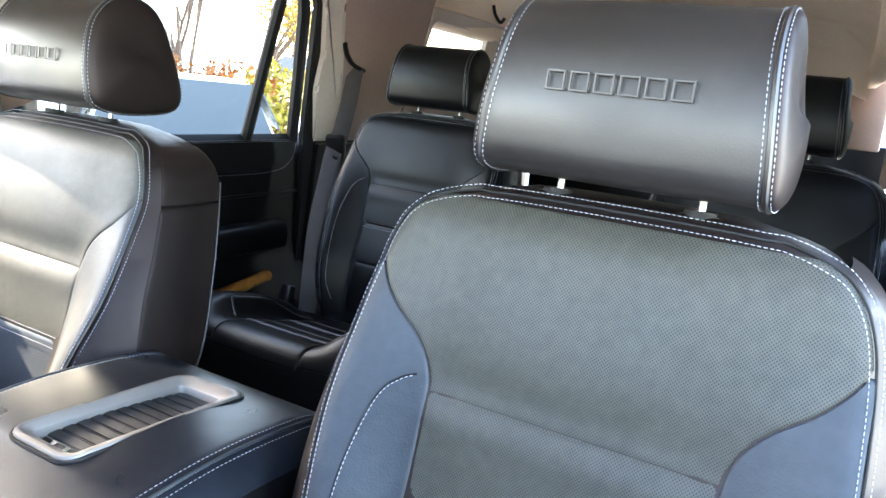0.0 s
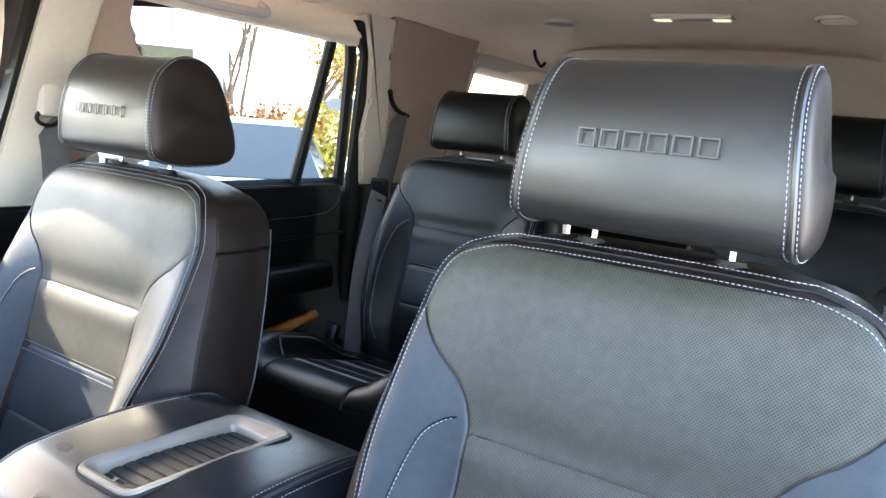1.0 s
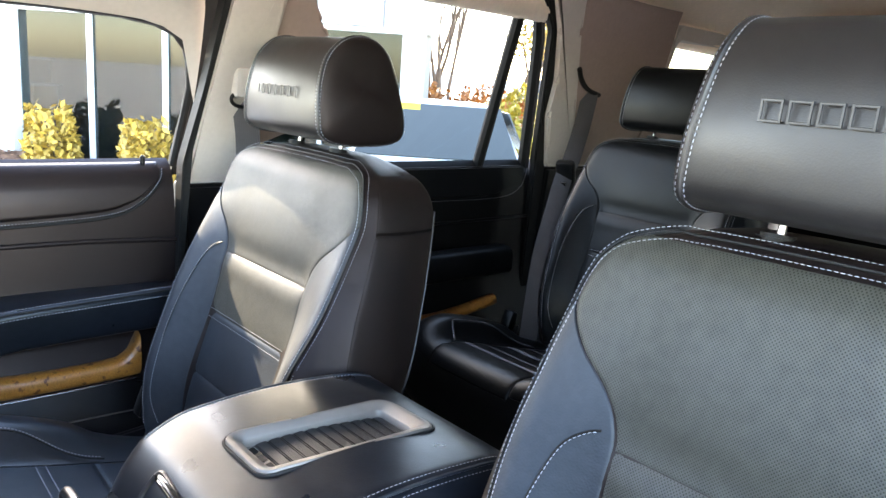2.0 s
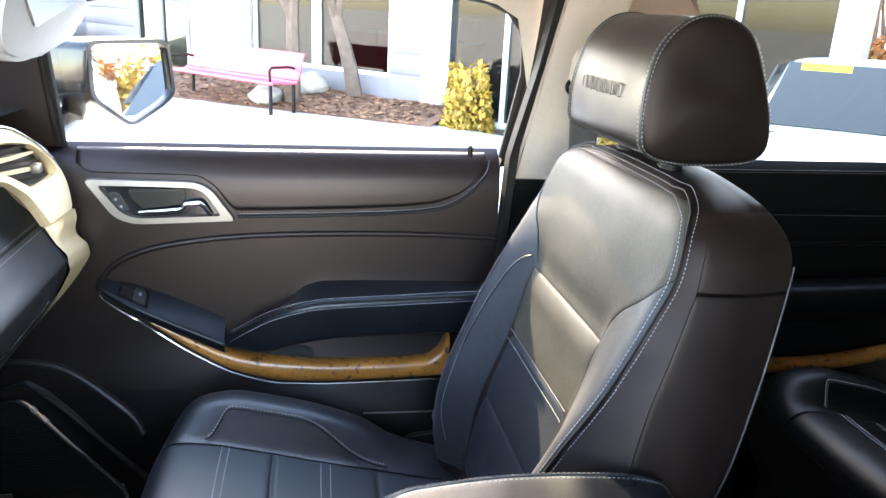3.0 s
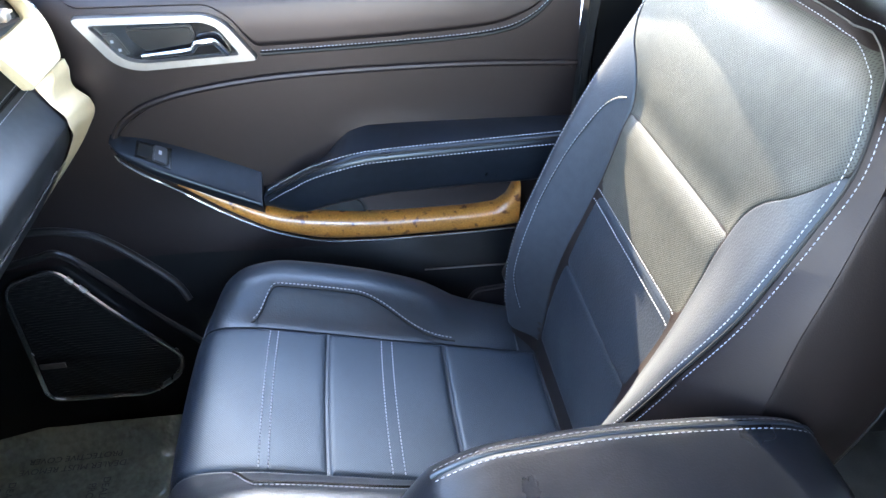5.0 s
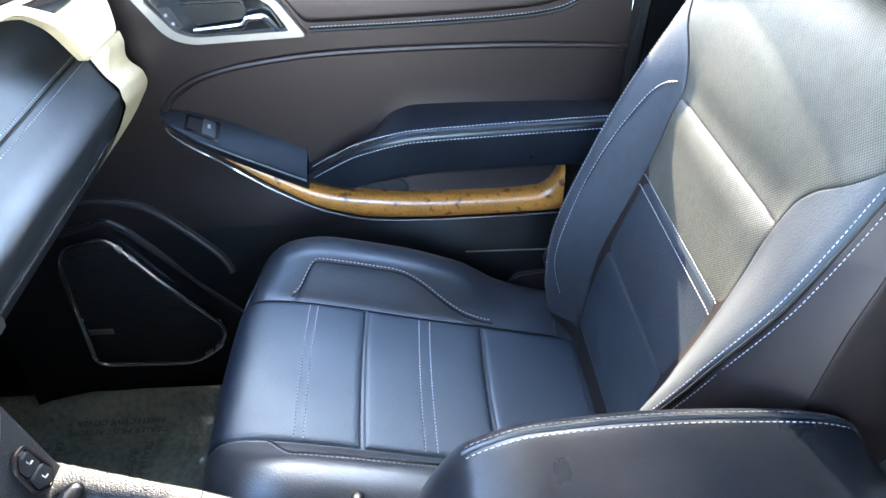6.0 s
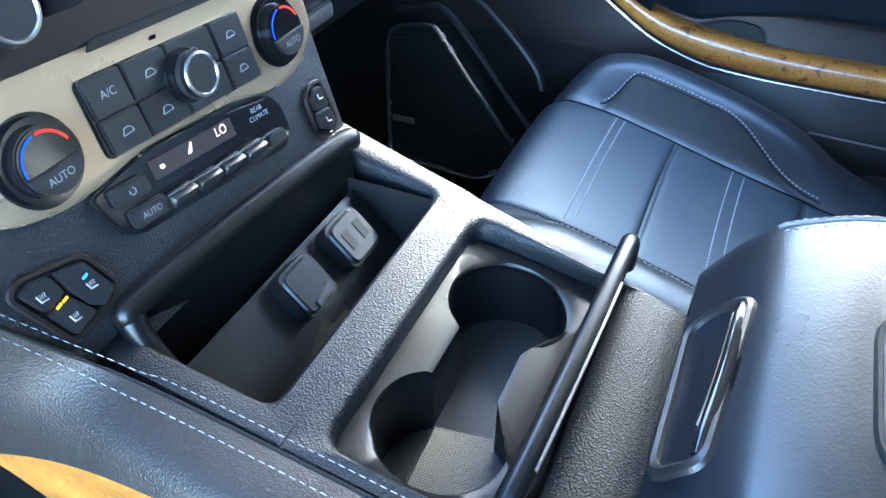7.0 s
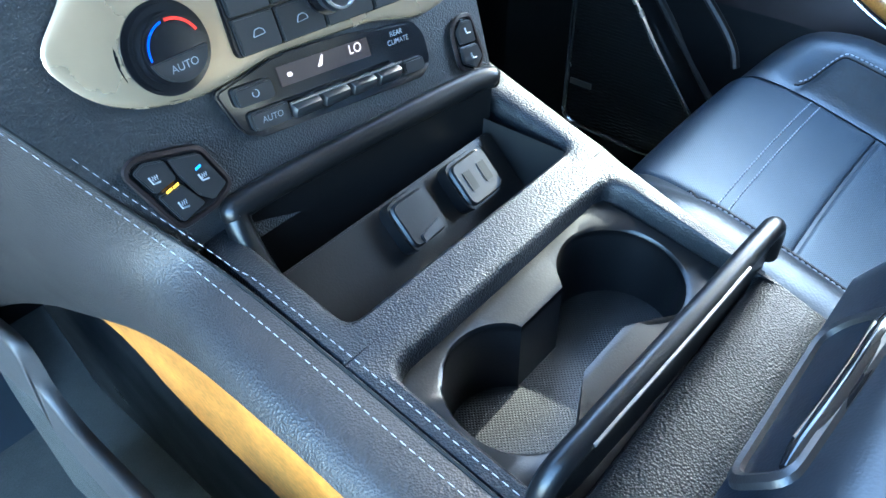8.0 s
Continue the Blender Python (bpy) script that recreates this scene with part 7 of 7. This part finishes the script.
red_leaf = leaf_mat("dark_red_leaf", (0.16, 0.05, 0.04))
# High leaf clumps are added out of view to shade lid and rear seat.
tree("street_tree", shop(2.08, 0.98, 0.18), 5.2, 11, red_leaf, "tree with dark trunk and dark red crown, its high leaves added as unseen shade", "shop front trees", 1200, low=0.4,
     shade_masses=[((-11.3, -0.10 - 0.46 * i, 7.645 + 0.03 * (i % 2)), (0.25, 0.42, 0.38), 1100) for i in range(6)] + [((-11.3, -0.6 - 0.8 * i, 8.4), (0.4, 0.6, 0.5), 700) for i in range(3)])
tree("street_tree", shop(1.39, 0.30, 0.30), 5.0, 23, red_leaf, "tree with dark trunk and dark red crown, its high leaves added as unseen shade", "shop front trees", 1200, low=0.4,
     shade_masses=[((-11.4, 0.92 + 0.55 * i, 7.5 + 0.1 * (i % 2)), (0.30, 0.48, 0.65), 1200) for i in range(3)] + [((-11.4, 1.3 + 0.8 * i, 8.4), (0.4, 0.6, 0.5), 700) for i in range(2)])
yellow = leaf_mat("yellow_leaf", (0.33, 0.205, 0.028))
tree("bare_tree", (-14.5, 13.3, 0), 7.5, 31, yellow, "tall almost bare tree with pale stems", "background trees", 250, 0.5, 3, 0.5)
tree("bare_tree", (-15.2, 13.2, 0), 8.0, 33, yellow, "tall almost bare tree with pale stems", "background trees", 300, 0.5, 3, 0.5)
tree("yellow_tree", (-12.1, 13.1, 0), 5.2, 37, yellow, "slender tree with sparse yellow autumn leaves", "background trees", 2200, 0.7, 1, 0.34)
tree("yellow_tree", (-13.5, 15.8, 0), 8.5, 41, yellow, "slender tree with sparse yellow autumn leaves", "background trees", 2600, 0.7, 1, 0.45)
tree("yellow_tree", (-5.5, 16.5, 0), 6.5, 47, yellow, "slender tree with sparse yellow autumn leaves", "background trees", 3000, 0.9, 1, 0.4)


def hedge(at, size, seed, col, label, n=2600):
    r_ = random.Random(seed)
    bm = bmesh.new()
    for i in range(n):
        a, k = r_.uniform(0, 6.28), r_.random() ** 0.4
        z = r_.random()
        c = Vector(at) + Vector((math.cos(a) * k * size[0] * (1 - 0.35 * z), math.sin(a) * k * size[1] * (1 - 0.35 * z), z * size[2] * (0.75 + 0.35 * noise.noise((math.cos(a) * 2, math.sin(a) * 2, seed)))))
        d = Vector([r_.uniform(-1, 1) for _ in range(3)]).normalized() * r_.uniform(0.035, 0.08)
        e = d.orthogonal().normalized() * d.length * 0.5
        vs = [bm.verts.new(c + p) for p in (d, e, -d, -e)]
        bm.faces.new(vs)
    ob = thing("autumn_bush", at, label, "bush", "autumn bushes")
    part("foliage", bm, col, ob)
    part("stems", join(*[tube([Vector(at), Vector(at) + Vector((r_.uniform(-0.5, 0.5) * size[0], r_.uniform(-0.5, 0.5) * size[1], size[2] * 0.7))], 0.012, 5) for _ in range(7)]), bark, ob)


orange = leaf_mat("orange_leaf", (0.28, 0.095, 0.014))
green_y = leaf_mat("yellow_green_leaf", (0.27, 0.21, 0.022))
bush_at = [(-10.8, 8.3), (-9.8, 9.4), (-8.9, 10.4), (-8.0, 11.4), (-7.1, 12.2), (-6.0, 12.9), (-11.6, 9.8), (-10.4, 11.2), (-9.2, 12.6), (-7.8, 13.8), (-7.7, 8.3), (-6.75, 8.0)]
for i, (x, y) in enumerate(bush_at):
    hedge((x, y, 0), (0.85, 0.85, (1.55 if i < 10 else 1.25) + 0.25 * (i % 3)), 100 + i, (yellow, orange, green_y)[i % 3], "dense autumn bush with yellow and orange leaves")
for i, (s, n) in enumerate(((-0.85, 0.35), (-2.2, 0.5), (-3.4, 0.6))):
    p = shop(s, n, 0.0)
    hedge(tuple(p), (0.5, 0.4, 1.15), 140 + i, yellow, "dense autumn bush with yellow and orange leaves", 1500)

# far hills
hill = bmesh.new()
prev = None
for i in range(121):
    a = radians(20 + 140 * i / 120)
    r = 320
    x, y = -r * math.sin(a), r * math.cos(a)
    z = 9 + 9 * noise.noise((i * 0.07, 0.2, 0)) + 2.5 * noise.noise((i * 0.4, 1.2, 0))
    row = [hill.verts.new((x * k, y * k, zz)) for k, zz in ((0.86, 0.0), (0.93, z * 0.55), (1.0, z), (1.1, 0))]
    if prev:
        for q in range(3):
            hill.faces.new((prev[q], row[q], row[q + 1], prev[q + 1]))
    prev = row
tagged(part("backdrop", hill, shader("blue_grey_hills", (0.16, 0.20, 0.25), 1.0, vary=0.2, vary_scale=0.05)), "hazy blue-grey hills on the horizon", "hills", kind="structure")


def car(name, at, turn, paint, label, tall=1.45, long=4.6, pickup=False, sticker=False):
    """A parked car; at: its middle on the ground; turn: degrees, its nose points along the turned +x."""
    ob = thing(name, at, label, "car", "parked cars")
    M = pose(*at, 0, 0, turn)
    h = tall
    hood, belt = 0.62 * h, 0.70 * h
    L = long / 2

    def shape(stations, x_w):
        loops = []
        for x, zl, zh, w in stations:
            loop = []
            for k in range(24):
                a = 2 * math.pi * k / 24
                c, s_ = math.cos(a), math.sin(a)
                e = lambda q, p: math.copysign(abs(q) ** p, q)
                loop.append(M @ Vector((x, w * e(c, 0.45), (zl + zh) / 2 + (zh - zl) / 2 * e(s_, 0.5))))
            loops.append(loop)
        return rings(loops)
    lower = [(-L, 0.45, belt * 0.92, 0.70), (-L + 0.12, 0.3, belt, 0.84), (-L * 0.5, 0.25, belt + 0.02, 0.9), (0, 0.25, belt, 0.91), (L * 0.38, 0.25, hood + 0.06, 0.9), (L * 0.75, 0.25, hood, 0.87), (L - 0.12, 0.28, hood - 0.10, 0.80), (L, 0.35, hood - 0.22, 0.66)]
    body_ = part("body", shape(lower, 0), paint, ob)
    x_back = -L * 0.1 if pickup else -L * 0.80
    cabin = [(x_back, belt - 0.05, belt + 0.02, 0.76), (x_back + 0.30, belt - 0.05, h - 0.05, 0.68), (-L * 0.05 + 0.2, belt - 0.05, h, 0.67), (L * 0.16, belt - 0.05, h - 0.05, 0.66), (L * 0.50, belt - 0.08, hood + 0.05, 0.76)]
    part("greenhouse", shape(cabin, 0), paint, ob)
    dark = shader("car_window", (0.040, 0.048, 0.048), 0.15, spec=0.3, vary=0.05)
    # windscreen, back window, side panes
    def pane(name_, pts):
        bm = bmesh.new()
        bm.faces.new([bm.verts.new(M @ Vector(p)) for p in pts])
        r_ = bmesh.ops.extrude_face_region(bm, geom=bm.faces[:])
        for v in [g for g in r_["geom"] if isinstance(g, bmesh.types.BMVert)]:
            v.co += (M.to_3x3() @ Vector((0.012, 0, 0.012)))
        part(name_, bm, dark, ob, flat=True)
    pane("windscreen", [(L * 0.48, -0.70, hood + 0.075), (L * 0.48, 0.70, hood + 0.075), (L * 0.175, 0.60, h - 0.055), (L * 0.175, -0.60, h - 0.055)])
    pane("rear_window", [(x_back + 0.02, 0.62, belt + 0.06), (x_back + 0.02, -0.62, belt + 0.06), (x_back + 0.27, -0.56, h - 0.09), (x_back + 0.27, 0.56, h - 0.09)])
    for s in (-1, 1):
        bm = bmesh.new()
        pts = [(L * 0.40, s * 0.765, belt + 0.05), (x_back + 0.25, s * 0.765, belt + 0.05), (x_back + 0.42, s * 0.685, h - 0.08), (L * 0.15, s * 0.685, h - 0.08)]
        bm.faces.new([bm.verts.new(M @ Vector(p)) for p in pts])
        r_ = bmesh.ops.extrude_face_region(bm, geom=bm.faces[:])
        for v in [g for g in r_["geom"] if isinstance(g, bmesh.types.BMVert)]:
            v.co += M.to_3x3() @ Vector((0, s * 0.014, 0))
        part("side_window", bm, dark, ob, flat=True)
        part("headlight", moved(box((0.30, 0.30, 0.12), (L - 0.28, s * 0.66, hood - 0.12), 0.05), M), shader("headlight_lens", (0.25, 0.27, 0.3), 0.15, vary=0.1), ob)
        part("tail_light", moved(box((0.10, 0.16, 0.30), (-L + 0.08, s * 0.72, belt - 0.14), 0.03), M), shader("red_lens", (0.4, 0.02, 0.02), 0.25, vary=0.1), ob)
        part("mirror", moved(box((0.12, 0.20, 0.13), (L * 0.36, s * 0.98, belt + 0.10), 0.04), M), paint, ob)
        for x in (-L * 0.60, L * 0.62):
            wh = part("wheel", moved(drum(0.33, 0.22, (x, s * 0.80, 0.33), (90, 0, 0), 28, 0.03), M), rubber, ob)
            part("rim", moved(drum(0.22, 0.03, (x, s * 0.91, 0.33), (90, 0, 0), 20, 0.01), M), satin, wh)
    part("grille", moved(box((0.06, 0.9, 0.14), (L - 0.03, 0, hood - 0.30), 0.03), M), gloss_black, ob)
    if sticker:
        part("price_sticker", moved(box((0.006, 0.36, 0.10), (0, 0, 0), 0.0), M @ pose(L * 0.205, -0.33, h - 0.075, 0, -52, 0)), shader("yellow_sticker", (0.7, 0.55, 0.03), 0.5, vary=0.05), ob, "yellow windscreen sticker")
    return ob


white_paint = shader("white_car_paint", (0.72, 0.73, 0.74), 0.25, coat=0.8, vary=0.02)
silver_paint = shader("silver_car_paint", (0.42, 0.47, 0.52), 0.28, coat=0.8, vary=0.03)
tan_paint = shader("tan_car_paint", (0.45, 0.38, 0.30), 0.3, coat=0.6, vary=0.03)
grey_paint = shader("grey_car_paint", (0.30, 0.31, 0.32), 0.3, coat=0.8, vary=0.03)
car("parked_car", (-4.95, 4.76, 0), -38, white_paint, "white sedan parked behind with a yellow windscreen sticker", sticker=True)
car("parked_suv", (-6.1, 11.6, 0), -70, silver_paint, "pale blue-silver SUV parked on the lot", 1.8, 4.9)
car("parked_pickup", (-9.2, 12.0, 0), -75, tan_paint, "tan pickup parked on the lot", 1.85, 5.4, pickup=True)
car("parked_suv", tuple(shop(11.0, 1.8, 0)), 215, grey_paint, "pale grey SUV parked in front of the shop", 1.75, 4.8)
